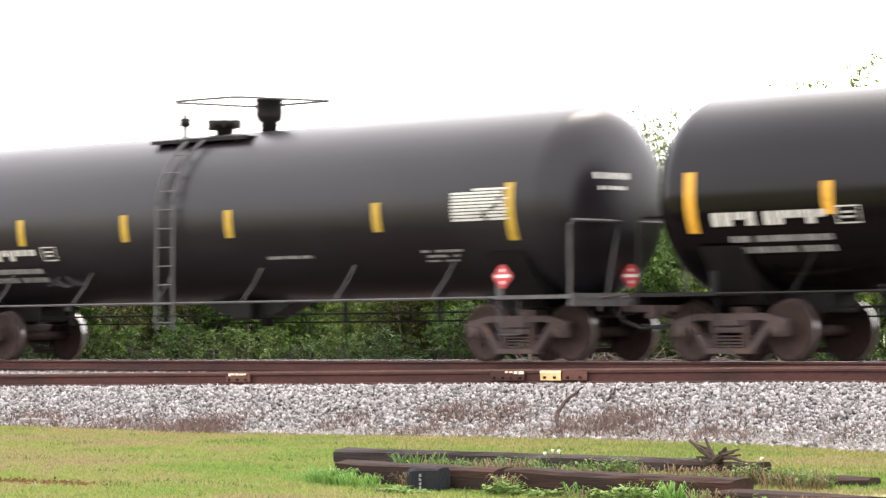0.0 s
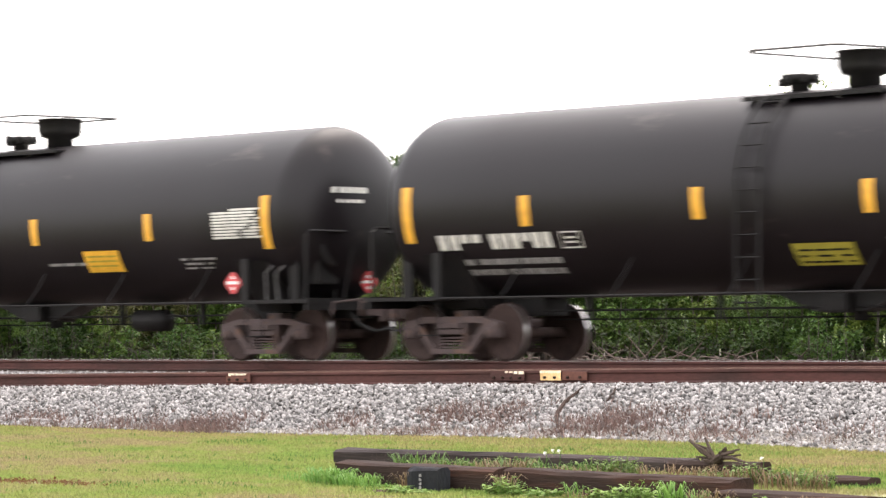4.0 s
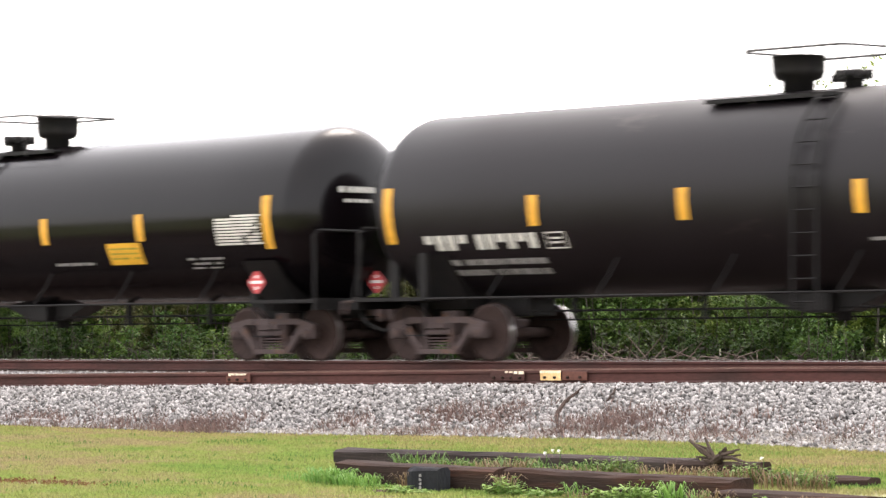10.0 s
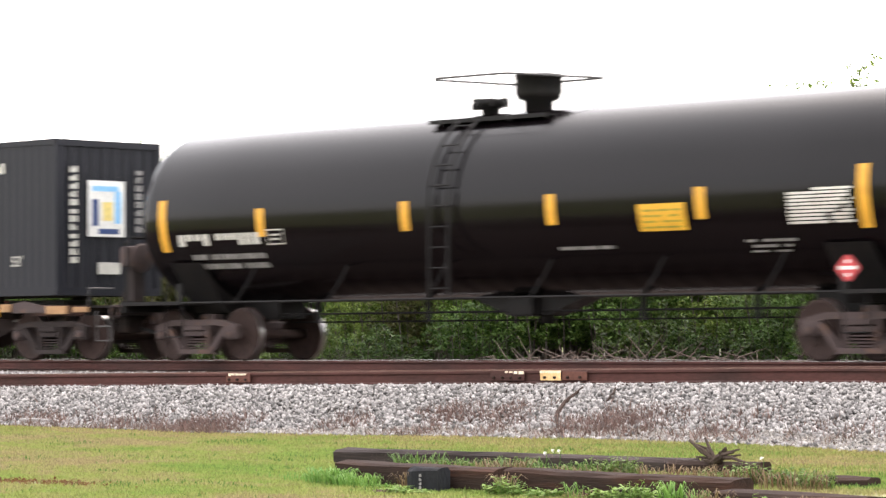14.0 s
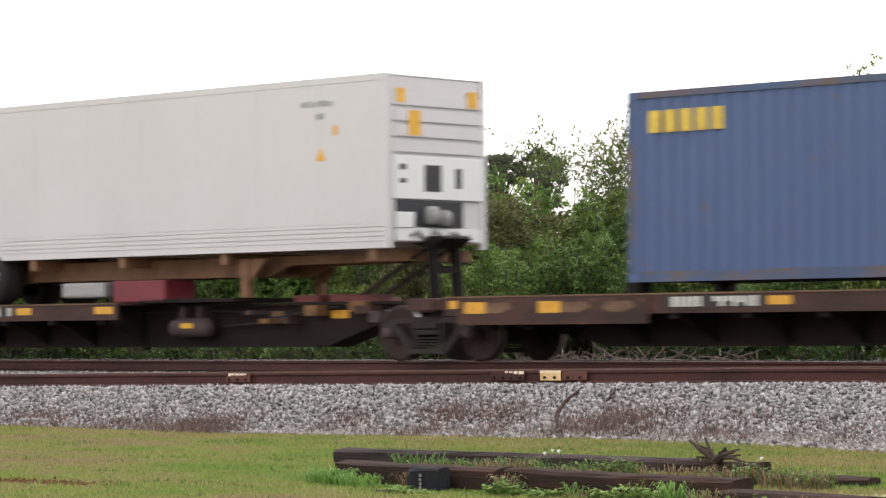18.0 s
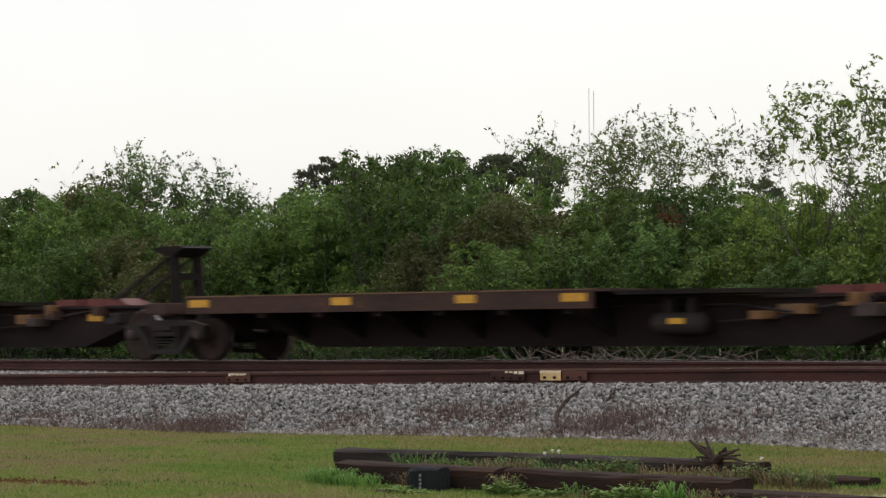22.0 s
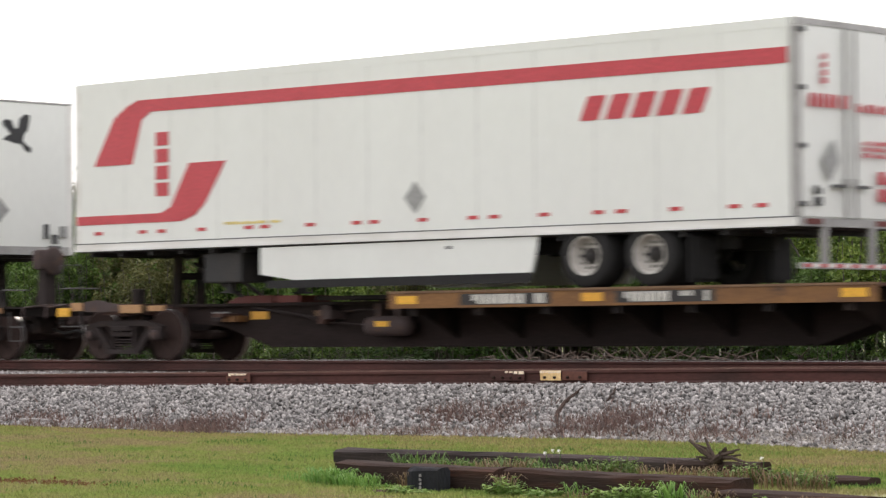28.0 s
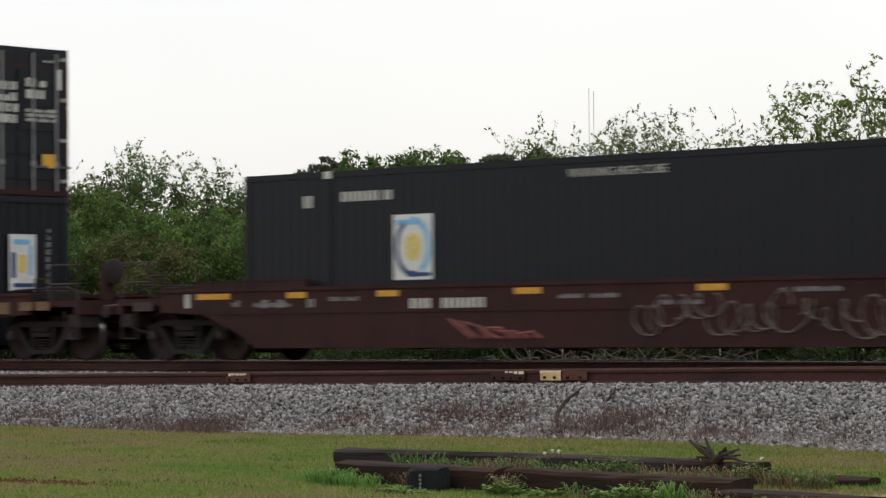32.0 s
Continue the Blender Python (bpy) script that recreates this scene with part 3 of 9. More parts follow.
def turns(rng, n, tilt=math.pi):
    """Random rotation matrices."""
    a, b, c = rng.uniform(0, 2 * math.pi, n), rng.uniform(-tilt, tilt, n), rng.uniform(-tilt, tilt, n)
    ca, sa, cb, sb, cc, sc = np.cos(a), np.sin(a), np.cos(b), np.sin(b), np.cos(c), np.sin(c)
    R = np.empty((n, 3, 3))
    R[:, 0, 0], R[:, 0, 1], R[:, 0, 2] = ca * cb, ca * sb * sc - sa * cc, ca * sb * cc + sa * sc
    R[:, 1, 0], R[:, 1, 1], R[:, 1, 2] = sa * cb, sa * sb * sc + ca * cc, sa * sb * cc - ca * sc
    R[:, 2, 0], R[:, 2, 1], R[:, 2, 2] = -sb, cb * sc, cb * cc
    return R


STONE_V = [(-0.62, 0.05, -0.05), (0.55, 0.12, 0.08), (0.02, -0.52, 0.06), (0.06, 0.50, -0.08), (0.10, -0.06, 0.50), (-0.08, 0.08, -0.46), (0.34, -0.30, -0.30), (-0.30, 0.28, 0.32)]
STONE_F = [(0, 2, 4), (2, 1, 4), (1, 3, 4), (3, 7, 4), (7, 0, 4), (3, 0, 7), (2, 0, 5), (6, 2, 5), (6, 1, 2), (1, 6, 5), (3, 1, 5), (0, 3, 5)]


def ballast():
    """Sharp broken stone on the shoulder, and a strip of pale fines along its toe."""
    rng = np.random.default_rng(5)
    n = 140000
    x = rng.uniform(-42, -13, n)
    y = rng.uniform(-11.2, -5.6, n)
    keep = []
    for i in range(n):
        ty, sy = toe_y(x[i]) - 0.1, siding_y(x[i])
        d = (y[i] - ty)
        if d > -0.2 and (y[i] < sy - 0.06 or (x[i] < -35.5 and y[i] < sy + 1.3)) and (d > 0.85 * min(0.75, max(0.1, 0.12 + (x[i] + 30) * 0.055)) or rng.random() < 0.15):
            keep.append(i)
    x2 = rng.uniform(-46, -36.5, 6000)
    y2 = rng.uniform(-4.8, -1.6, 6000)
    X = np.concatenate([x[keep], x2])
    Y = np.concatenate([y[keep], y2])
    m = len(X)
    Z = np.array([ground_z(a, b) for a, b in zip(X, Y)]) + rng.uniform(-0.02, 0.045, m)
    size = rng.uniform(0.038, 0.078, m)
    P = np.zeros((m, 3, 4))
    P[:, :, :3] = turns(rng, m) * size[:, None, None] * rng.uniform(0.5, 1.25, (m, 1, 3))
    P[:, 0, 3], P[:, 1, 3], P[:, 2, 3] = X, Y, Z
    scatter("ballast", STONE_V, STONE_F, P, M_BALLAST, "pale grey crushed-stone ballast on the track shoulder", "ballast")
    n = 40000
    X = rng.uniform(-34, -13, n)
    wide = np.clip(0.12 + (X + 30) * 0.055, 0.10, 0.75)
    Y = np.array([toe_y(a) for a in X]) - 0.08 + rng.random(n) ** 1.3 * wide
    Z = np.array([ground_z(a, b) for a, b in zip(X, Y)]) + rng.uniform(0.0, 0.028, n)
    P = np.zeros((n, 3, 4))
    P[:, :, :3] = turns(rng, n) * rng.uniform(0.014, 0.040, n)[:, None, None]
    P[:, 0, 3], P[:, 1, 3], P[:, 2, 3] = X, Y, Z
    scatter("stone_fines", STONE_V, STONE_F, P, M_FINES, "pale washed fine gravel along the toe of the ballast", "gravel")


ballast()

# ---- tracks ----
RAIL_SECTION = [(-0.07, -0.172), (0.07, -0.172), (0.07, -0.160), (0.012, -0.145), (0.010, -0.05), (0.036, -0.036), (0.036, -0.006), (0.030, 0.0), (-0.030, 0.0), (-0.036, -0.006), (-0.036, -0.036), (-0.010, -0.05), (-0.012, -0.145), (-0.07, -0.160)]


def rail(parent, path, head):
    """A rail along points (x, y, z of its head); the running surface is a separate thin strip."""
    s = Shape()
    n = len(RAIL_SECTION)
    v = [(x, y + a, z + b) for x, y, z in path for a, b in RAIL_SECTION]
    f = [(i * n + k, i * n + (k + 1) % n, (i + 1) * n + (k + 1) % n, (i + 1) * n + k) for i in range(len(path) - 1) for k in range(n)]
    f += [tuple(range(n)), tuple((len(path) - 1) * n + k for k in range(n))]
    s.put(v, f)
    r = part("rail", s, M_RAIL, parent, "rust-brown steel rail")
    t = Shape()
    for (x0, y0, z0), (x1, y1, z1) in zip(path, path[1:]):
        w = 0.031
        t.put([(x0, y0 - w, z0 - 0.004), (x1, y1 - w, z1 - 0.004), (x1, y1 - w, z1 + 0.003), (x0, y0 - w, z0 + 0.003), (x1, y1 + w, z1 + 0.003), (x0, y0 + w, z0 + 0.003)], [(0, 1, 2, 3), (3, 2, 4, 5)])
    part("running_surface", t, head, r, "worn running surface" if head is M_RAILHEAD else "dull brown running surface")
    return r


main_track = thing("main_track", "main railway track with polished rail heads on timber ties", "railway track", kind="structure")
xs_rail = [-900, -300, -120] + [-60 + 4 * i for i in range(20)] + [60, 300, 900]
for y in (-0.7535, 0.7535):
    rail(main_track, [(x, y, 0.0) for x in xs_rail], M_RAILHEAD)
siding = thing("siding_track", "rusty siding track that curves away from the main line", "railway track", kind="structure")
xs_side = [-52 + 1.0 * i for i in range(52)] + [10, 40]
for off in (0.0, 1.507):
    rail(siding, [(x, siding_y(x) + off, siding_z(x)) for x in xs_side], M_RAILTOP_RUST)

TIE_MESH = Shape().box(-0.115, 0.115, -1.3, 1.3, -0.36, -0.178, 0.012).mesh("tie", M_TIE)
for i in range(66):
    x = -48 + 0.52 * i
    part("tie", TIE_MESH, None, main_track, at=pose(x, random.uniform(-0.03, 0.03), 0.0, 0, 0, random.uniform(-1, 1)))
    part("tie", TIE_MESH, None, siding, at=pose(x, siding_y(x) + 0.75, siding_z(x), 0, 0, random.uniform(-1, 1)))

# ---- lawn, weeds and old timbers ----
def blades(name, n, region, height, width, mat, label, category, seed, where=None, lean=0.5):
    rng = np.random.default_rng(seed)
    x = rng.uniform(region[0], region[1], n)
    y = rng.uniform(region[2], region[3], n)
    keep = [i for i in range(n) if where is None or where(x[i], y[i], rng)]
    x, y = x[keep], y[keep]
    m = len(x)
    P = np.zeros((m, 3, 4))
    P[:, :, :3] = turns(rng, m, lean) * rng.uniform(height[0], height[1], m)[:, None, None]
    P[:, 0, 3], P[:, 1, 3] = x, y
    P[:, 2, 3] = [ground_z(a, b) - 0.004 for a, b in zip(x, y)]
    w = width
    return scatter(name, [(-w, 0, 0), (w, 0, 0), (0.22, 0.06, 1.0)], [(0, 1, 2)], P, mat, label, category)


def on_lawn(x, y, rng):
    d = toe_y(x) - y
    return d > 0.02 and (d > 0.4 or rng.random() < d * 2.0 + 0.15) and math.hypot((x + 21.6) / 1.1, (y + 18.0) / 0.4) > rng.uniform(0.1, 0.7)


def lawn_in_view(x, y, rng):
    """Lawn within the camera's view, up to the ballast, where the sward is densest."""
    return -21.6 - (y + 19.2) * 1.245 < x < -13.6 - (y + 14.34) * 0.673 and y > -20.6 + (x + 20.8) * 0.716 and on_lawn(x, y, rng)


blades("lawn_grass", 560000, (-34.5, -12.0, -20.9, -9.2), (0.018, 0.044), 0.28, M_BLADE, "short mown yellow-green lawn grass with tan drifts", "grass", 11, lawn_in_view, 0.7)
blades("rough_lawn_grass", 60000, (-36, -9.5, -23.5, -9.2), (0.02, 0.06), 0.2, M_BLADE, "thinner mown grass round the densest sward", "grass", 18, on_lawn, 0.6)
blades("verge_grass", 150000, (-34, -11.5, -13.6, -9.2), (0.025, 0.055), 0.28, M_BLADE_DRY, "dry yellowish grass along the edge of the ballast", "grass", 31, lambda x, y, r: on_lawn(x, y, r) and r.random() < math.exp(-((toe_y(x) - y) / (1.0 + 0.9 * smooth_step(-26, -20, x))) ** 2), 0.6)
blades("clover_patches", 30000, (-30, -13.0, -19.2, -10.5), (0.03, 0.06), 0.30, M_BLADE_LUSH, "scattered fresh green tufts in the lawn", "grass", 21, lambda x, y, r: on_lawn(x, y, r) and noise.noise((x * 0.9, y * 1.5, 4.0)) + 0.4 * noise.noise((x * 4, y * 4, 1.0)) > 0.34)


def patch_weeds(x, y, rng):
    """Dry weeds in drifts: along the lawn's edge at one end, higher up the shoulder at the other."""
    d = y - toe_y(x)
    mid = 0.14 + 0.42 * smooth_step(-28.5, -23.5, x)
    v = noise.noise((x * 0.75, 2.0, 3.0)) + 0.55 * noise.noise((x * 2.6, y * 2.0, 8.0))
    return rng.random() < max(0.0, 0.30 + 1.4 * v) * math.exp(-((d - mid) / (0.34 + 0.12 * smooth_step(-28.5, -23.5, x))) ** 2) * (1.0 - 0.75 * smooth_step(-20.6, -18.4, x))


blades("dry_weeds", 300000, (-36, -15, -11.8, -7.2), (0.07, 0.18), 0.055, M_WEED, "dry brown weed stems in drifts on the ballast", "weeds", 12, patch_weeds, 0.8)
blades("sprout_weeds", 1500, (-26, -15, -10.2, -8.8), (0.05, 0.14), 0.05, M_BLADE_STRAW, "sparse straw-coloured sprouts on the lower ballast", "weeds", 24, lambda x, y, r: y > toe_y(x) and noise.noise((x * 2.0, y * 2.0, 7.0)) > 0.1, 0.5)


def tuft(spots, name, mat, label, seed, width=0.05):
    """Arching blades that lean outwards from the middle of each tuft: (x, y, radius, height, blades)."""
    rng = random.Random(seed)
    s = Shape()
    for tx, ty, r, h, n in spots:
        for _ in range(n):
            a, q = rng.uniform(0, 2 * math.pi), math.sqrt(rng.random())
            bx, by = tx + r * q * math.cos(a), ty + 0.4 * r * q * math.sin(a)
            bz = ground_z(bx, by) - 0.01
            hh = h * rng.uniform(0.5, 1.1)
            b = a + rng.gauss(0, 0.7)
            o = hh * rng.uniform(0.25, 0.9)
            w = width * hh * rng.uniform(0.7, 1.4)
            dx, dy = math.cos(b), math.sin(b)
            sx, sy = -dy * w, dx * w
            pts = [(0, 0), (0.25 * o, 0.62 * hh), (0.65 * o, 0.95 * hh), (1.15 * o, 0.86 * hh * rng.uniform(0.7, 1.0))]
            v = []
            for i, (u, z) in enumerate(pts):
                k = (1.0, 0.9, 0.6, 0.08)[i]
                v += [(bx + dx * u - sx * k, by + dy * u - sy * k, bz + z), (bx + dx * u + sx * k, by + dy * u + sy * k, bz + z)]
            s.put(v, [(0, 1, 3, 2), (2, 3, 5, 4), (4, 5, 7, 6)], True)
    return thing(name, label, "grass", kind="stuff", data=s.mesh(name, mat))


def weed_patch(name, spots, leaf, mat, label, seed):
    """Leafy weeds: short stems that carry broad leaves all the way up; (x, y, radius, height, stems)."""
    rng = random.Random(seed)
    s = Shape()
    for tx, ty, r, h, n in spots:
        for _ in range(n):
            a, q = rng.uniform(0, 2 * math.pi), math.sqrt(rng.random())
            bx, by = tx + r * q * math.cos(a), ty + 0.4 * r * q * math.sin(a)
            bz = ground_z(bx, by)
            hh = h * rng.uniform(0.45, 1.1) * (1.1 - 0.5 * q)
            lx, ly = rng.gauss(0, 0.25) * hh, rng.gauss(0, 0.25) * hh
            s.tube([(bx, by, bz), (bx + lx, by + ly, bz + hh)], [0.004, 0.002], 3)
            for k in range(7):
                u = 0.25 + 0.75 * (k + rng.random()) / 7
                c = Vector((bx + lx * u, by + ly * u, bz + hh * u))
                b = rng.uniform(0, 2 * math.pi)
                d, e = Vector((math.cos(b), math.sin(b), rng.uniform(-0.3, 0.4))), Vector((-math.sin(b), math.cos(b), rng.uniform(-0.2, 0.2)))
                z = leaf * rng.uniform(0.6, 1.3)
                s.put([c, c + d * z * 0.5 + e * z * 0.32, c + d * z, c + d * z * 0.5 - e * z * 0.32], [(0, 1, 2, 3)])
    return thing(name, label, "weeds", kind="stuff", data=s.mesh(name, mat))


tuft([(-19.3, -16.2, 0.30, 0.17, 190), (-18.85, -16.32, 0.28, 0.14, 170), (-18.5, -16.42, 0.22, 0.08, 90), (-19.75, -16.1, 0.3, 0.09, 90), (-20.2, -15.9, 0.4, 0.06, 70)], "lush_grass", M_BLADE_LUSH, "lush arching green grass at the end of the timbers", 13)
tuft([(-15.95, -16.62, 0.09, 0.15, 36), (-14.62, -16.95, 0.12, 0.21, 70), (-14.35, -16.98, 0.10, 0.15, 40), (-13.0, -17.35, 0.12, 0.12, 40), (-15.3, -16.8, 0.15, 0.10, 50), (-16.45, -16.6, 0.2, 0.08, 60)], "tall_grass", M_BLADE_LUSH, "upright green grass tufts along the foot of the timbers", 14, 0.03)
tuft([(-14.2, -17.0, 0.22, 0.15, 90), (-16.9, -16.42, 0.10, 0.19, 70), (-18.12, -16.42, 0.07, 0.18, 40), (-13.05, -17.3, 0.18, 0.14, 90), (-15.7, -16.75, 0.2, 0.10, 60), (-13.6, -17.2, 0.2, 0.10, 60)], "dry_grass", M_BLADE_STRAW, "dry straw grass leaning on the timbers", 22, 0.03)
weed_patch("broadleaf_weeds", [(-16.75, -16.6, 0.26, 0.17, 46), (-16.25, -16.65, 0.2, 0.10, 26), (-15.55, -16.78, 0.14, 0.13, 22), (-15.15, -16.82, 0.28, 0.18, 60), (-14.85, -16.9, 0.12, 0.16, 20), (-17.75, -16.78, 0.3, 0.07, 40), (-13.5, -17.25, 0.16, 0.14, 26), (-12.75, -17.4, 0.25, 0.15, 40), (-14.0, -17.1, 0.2, 0.10, 26)], 0.055, M_WEEDLEAF, "low broad-leaved green weeds at the foot of the timbers", 16)
weed_patch("weeds_between_timbers", [(-17.35, -14.6, 0.45, 0.19, 70), (-16.95, -14.7, 0.25, 0.25, 60), (-18.6, -14.4, 0.4, 0.19, 60), (-19.6, -14.3, 0.5, 0.16, 40), (-15.35, -14.9, 0.35, 0.20, 70), (-14.85, -14.9, 0.35, 0.21, 70), (-14.4, -15.2, 0.2, 0.20, 30), (-15.9, -14.7, 0.3, 0.14, 30)], 0.05, M_WEEDLEAF, "green weeds standing between two rows of timbers", 25)
tuft([(-19.9, -14.3, 0.35, 0.20, 90), (-19.2, -14.5, 0.4, 0.17, 110), (-17.9, -14.6, 0.5, 0.16, 130), (-18.4, -14.5, 0.3, 0.19, 90)], "grass_between_timbers", M_BLADE_LUSH, "rank grass between two rows of timbers", 26, 0.03)
tuft([(-18.35, -14.8, 0.35, 0.19, 160), (-16.2, -14.9, 0.5, 0.17, 170), (-15.5, -15.0, 0.4, 0.17, 130), (-17.3, -14.9, 0.5, 0.15, 120), (-14.6, -15.3, 0.4, 0.17, 110), (-19.4, -14.6, 0.3, 0.15, 60)], "dry_litter_grass", M_BLADE_STRAW, "matted brown dead grass between two rows of timbers", 27, 0.03)
blades("seed_stalks", 110, (-23, -14.0, -16.2, -12.5), (0.12, 0.28), 0.008, M_WEED, "thin dry grass stalks", "grass", 15, None, 0.25)


def leaf_litter(name, spots, count, leaf, mat, seed, label):
    rng = np.random.default_rng(seed)
    pick = rng.integers(0, len(spots), count)
    S = np.array(spots)[pick]
    P = np.zeros((count, 3, 4))
    P[:, :, :3] = turns(rng, count, 1.0) * (leaf * rng.uniform(0.6, 1.4, count))[:, None, None]
    q = rng.normal(size=(count, 3)) * np.stack([S[:, 2], S[:, 2] * 0.5, S[:, 2] * 0.05], 1)
    X, Y = S[:, 0] + q[:, 0], S[:, 1] + q[:, 1]
    P[:, 0, 3], P[:, 1, 3] = X, Y
    P[:, 2, 3] = [ground_z(a, b) for a, b in zip(X, Y)] + np.abs(q[:, 2]) + 0.015
    scatter(name, [(-0.5, 0, 0), (0, -0.36, 0.08), (0.55, 0, 0), (0, 0.36, 0.08)], [(0, 1, 2, 3)], P, mat, label, "leaf litter")


leaf_litter("bare_patch_litter", [(-21.9, -18.05, 0.2), (-21.4, -18.0, 0.28), (-21.0, -17.95, 0.2)], 520, 0.03, M_DEADLEAF, 23, "rust-brown dead leaves on a bare lawn patch")
leaf_litter("foot_litter", [(-16.9, -16.5, 0.08), (-17.95, -16.85, 0.06), (-14.9, -17.0, 0.2), (-13.6, -17.2, 0.3)], 260, 0.04, M_WEED, 17, "brown dead leaf litter against the timbers")


def timber(x0, x1, y, w, h, z, rz=0.0, label="weathered dark timber lying in the grass", mat=None):
    """An old sawn timber with worn, uneven edges."""
    rng = random.Random(int((x0 + 40) * 100))
    L = x1 - x0
    n = max(4, int(L / 0.35))
    s = Shape()
    rows = []
    for i in range(n + 1):
        x = -L / 2 + L * i / n
        a = rng.uniform(-0.02, 0.02)
        e = 0.0 if 0 < i < n else 0.012
        rows.append([(x, -w / 2 + e + a, -h / 2), (x, -w / 2 + e - 0.006 + a, h / 2 - 0.03 + rng.uniform(-0.012, 0.006)), (x, -w / 2 + 0.035 + e, h / 2 + rng.uniform(-0.016, 0.006)), (x, 0.0, h / 2 + rng.uniform(-0.012, 0.008)), (x, w / 2 - 0.03 - e, h / 2 + rng.uniform(-0.016, 0.006)), (x, w / 2 - e, h / 2 - 0.03), (x, w / 2 - e, -h / 2)])
    v = [p for r in rows for p in r]
    f = [(i * 7 + k, i * 7 + (k + 1) % 7, (i + 1) * 7 + (k + 1) % 7, (i + 1) * 7 + k) for i in range(n) for k in range(7)] + [tuple(range(7)), tuple(n * 7 + k for k in range(7))]
    s.put(v, f)
    return thing("timber", label, "timber", "old timbers in the grass", pose((x0 + x1) / 2, y, z + h / 2, 0, 0, rz), data=s.mesh("timber", mat or M_TIE))


timber(-21.62, -16.9, -13.70, 0.26, 0.15, -0.90, -0.3, "silvered dark sleeper lying along the lawn", M_TIMBER_GREY)
timber(-17.05, -15.98, -13.82, 0.24, 0.19, -0.95, 0.0, "rounded dark end of an old log on the grass", M_TIE)
timber(-19.42, -17.1, -16.02, 0.28, 0.20, -0.945, -8.0, "rust-stained brown sleeper with weeds along its foot", M_TIMBER)
timber(-17.06, -14.18, -16.35, 0.28, 0.215, -0.96, -8.2, "long weathered brown sleeper with a split face", M_TIMBER)
timber(-14.22, -12.62, -16.86, 0.30, 0.17, -0.985, -6.0, "low split end of an old sleeper in the grass", M_TIMBER)
timber(-15.4, -14.15, -14.75, 0.22, 0.13, -0.93, 3.0, "low rotten timber half sunk in grass", M_TIE)
stub = timber(-18.02, -17.63, -16.42, 0.20, 0.235, -0.985, -4.0, "short upright grey timber block with pale painted marks", M_BLOCK)
part("painted_mark", bars(Shape(), 0.0, 0.035, -0.075, 0.06, -0.116, 4, 1, 4), M_STENCIL_DIM, stub, "pale stencilled marks")
flowers = Shape()
rg = random.Random(41)
for fx, fy in ((-18.39, -14.14), (-18.59, -13.79), (-18.45, -13.86), (-15.62, -14.35)):
    fz = ground_z(fx, fy) + 0.19
    flowers.slot = 1
    flowers.tube([(fx, fy, fz - 0.26), (fx + 0.02, fy, fz)], 0.004, 4)
    flowers.slot = 0
    for q in range(6):
        a = q * math.pi / 3
        flowers.quad((fx, fy, fz), (fx + 0.016 * math.cos(a - 0.4), fy + 0.012, fz + 0.016 * math.sin(a - 0.4)), (fx + 0.024 * math.cos(a), fy, fz + 0.024 * math.sin(a)), (fx + 0.016 * math.cos(a + 0.4), fy - 0.012, fz + 0.016 * math.sin(a + 0.4)))
thing("wild_flowers", "small white wild flowers behind the timbers", "flowers", kind="stuff", data=flowers.mesh("wild_flowers", [M_WHITE, M_BLADE_LUSH]))
root = Shape()
rg = random.Random(8)
for i in range(24):
    a = rg.uniform(-0.4, math.pi + 0.4)
    r1 = rg.uniform(0.10, 0.34)
    hz = r1 * rg.uniform(0.2, 0.75)
    root.tube([(rg.uniform(-0.05, 0.05), rg.uniform(-0.05, 0.05), 0), (r1 * 0.5 * math.cos(a), rg.uniform(-0.08, 0.08), hz * 0.7), (r1 * math.cos(a), rg.uniform(-0.12, 0.12), hz)], [0.024, 0.018, 0.010], 5)
root.tube([(0.0, 0, 0.05), (-0.16, 0.0, 0.12), (-0.36, 0.05, 0.24)], [0.024, 0.022, 0.018], 6)
root.tube([(0.02, 0, 0.05), (-0.05, 0.0, 0.16), (-0.13, 0.03, 0.27)], [0.022, 0.02, 0.015], 6)
root.tube([(0.05, 0, 0.05), (0.30, -0.05, 0.06), (0.52, -0.1, 0.02)], [0.022, 0.02, 0.012], 6)
thing("root_clump", "grey-brown dead root clump lying on the timbers", "dead wood", m=pose(-16.48, -13.95, -0.77) @ Matrix.Scale(0.85, 4), data=root.mesh("root_clump", M_ROOT))


def on_bed(pts, lift):
    return [(x, y, ground_z(x, y) + lift) for x, y in pts]


stick = Shape().tube(on_bed([(-23.53, -7.41), (-23.41, -7.70), (-23.30, -8.03), (-23.09, -8.42), (-22.86, -8.71), (-22.60, -9.0)], 0.06), [0.012, 0.02, 0.026, 0.03, 0.024, 0.012], 6)
thing("fallen_stick", "dark crooked stick lying on the ballast", "dead wood", data=stick.mesh("fallen_stick", M_TIE))
stick2 = Shape().tube(on_bed([(-22.66, -7.99), (-22.80, -7.7), (-22.98, -7.42)], 0.06), [0.014, 0.02, 0.010], 6)
thing("fallen_stick", "short dark twig on the ballast", "dead wood", data=stick2.mesh("fallen_stick", M_TIE))
thing("pale_slab", "pale flat stone at the edge of the ballast", "stone", m=pose(-31.9, -9.35, ground_z(-31.9, -9.35) + 0.03), data=Shape().box(-0.32, 0.32, -0.15, 0.15, -0.05, 0.03, 0.02).mesh("pale_slab", M_BALLAST))

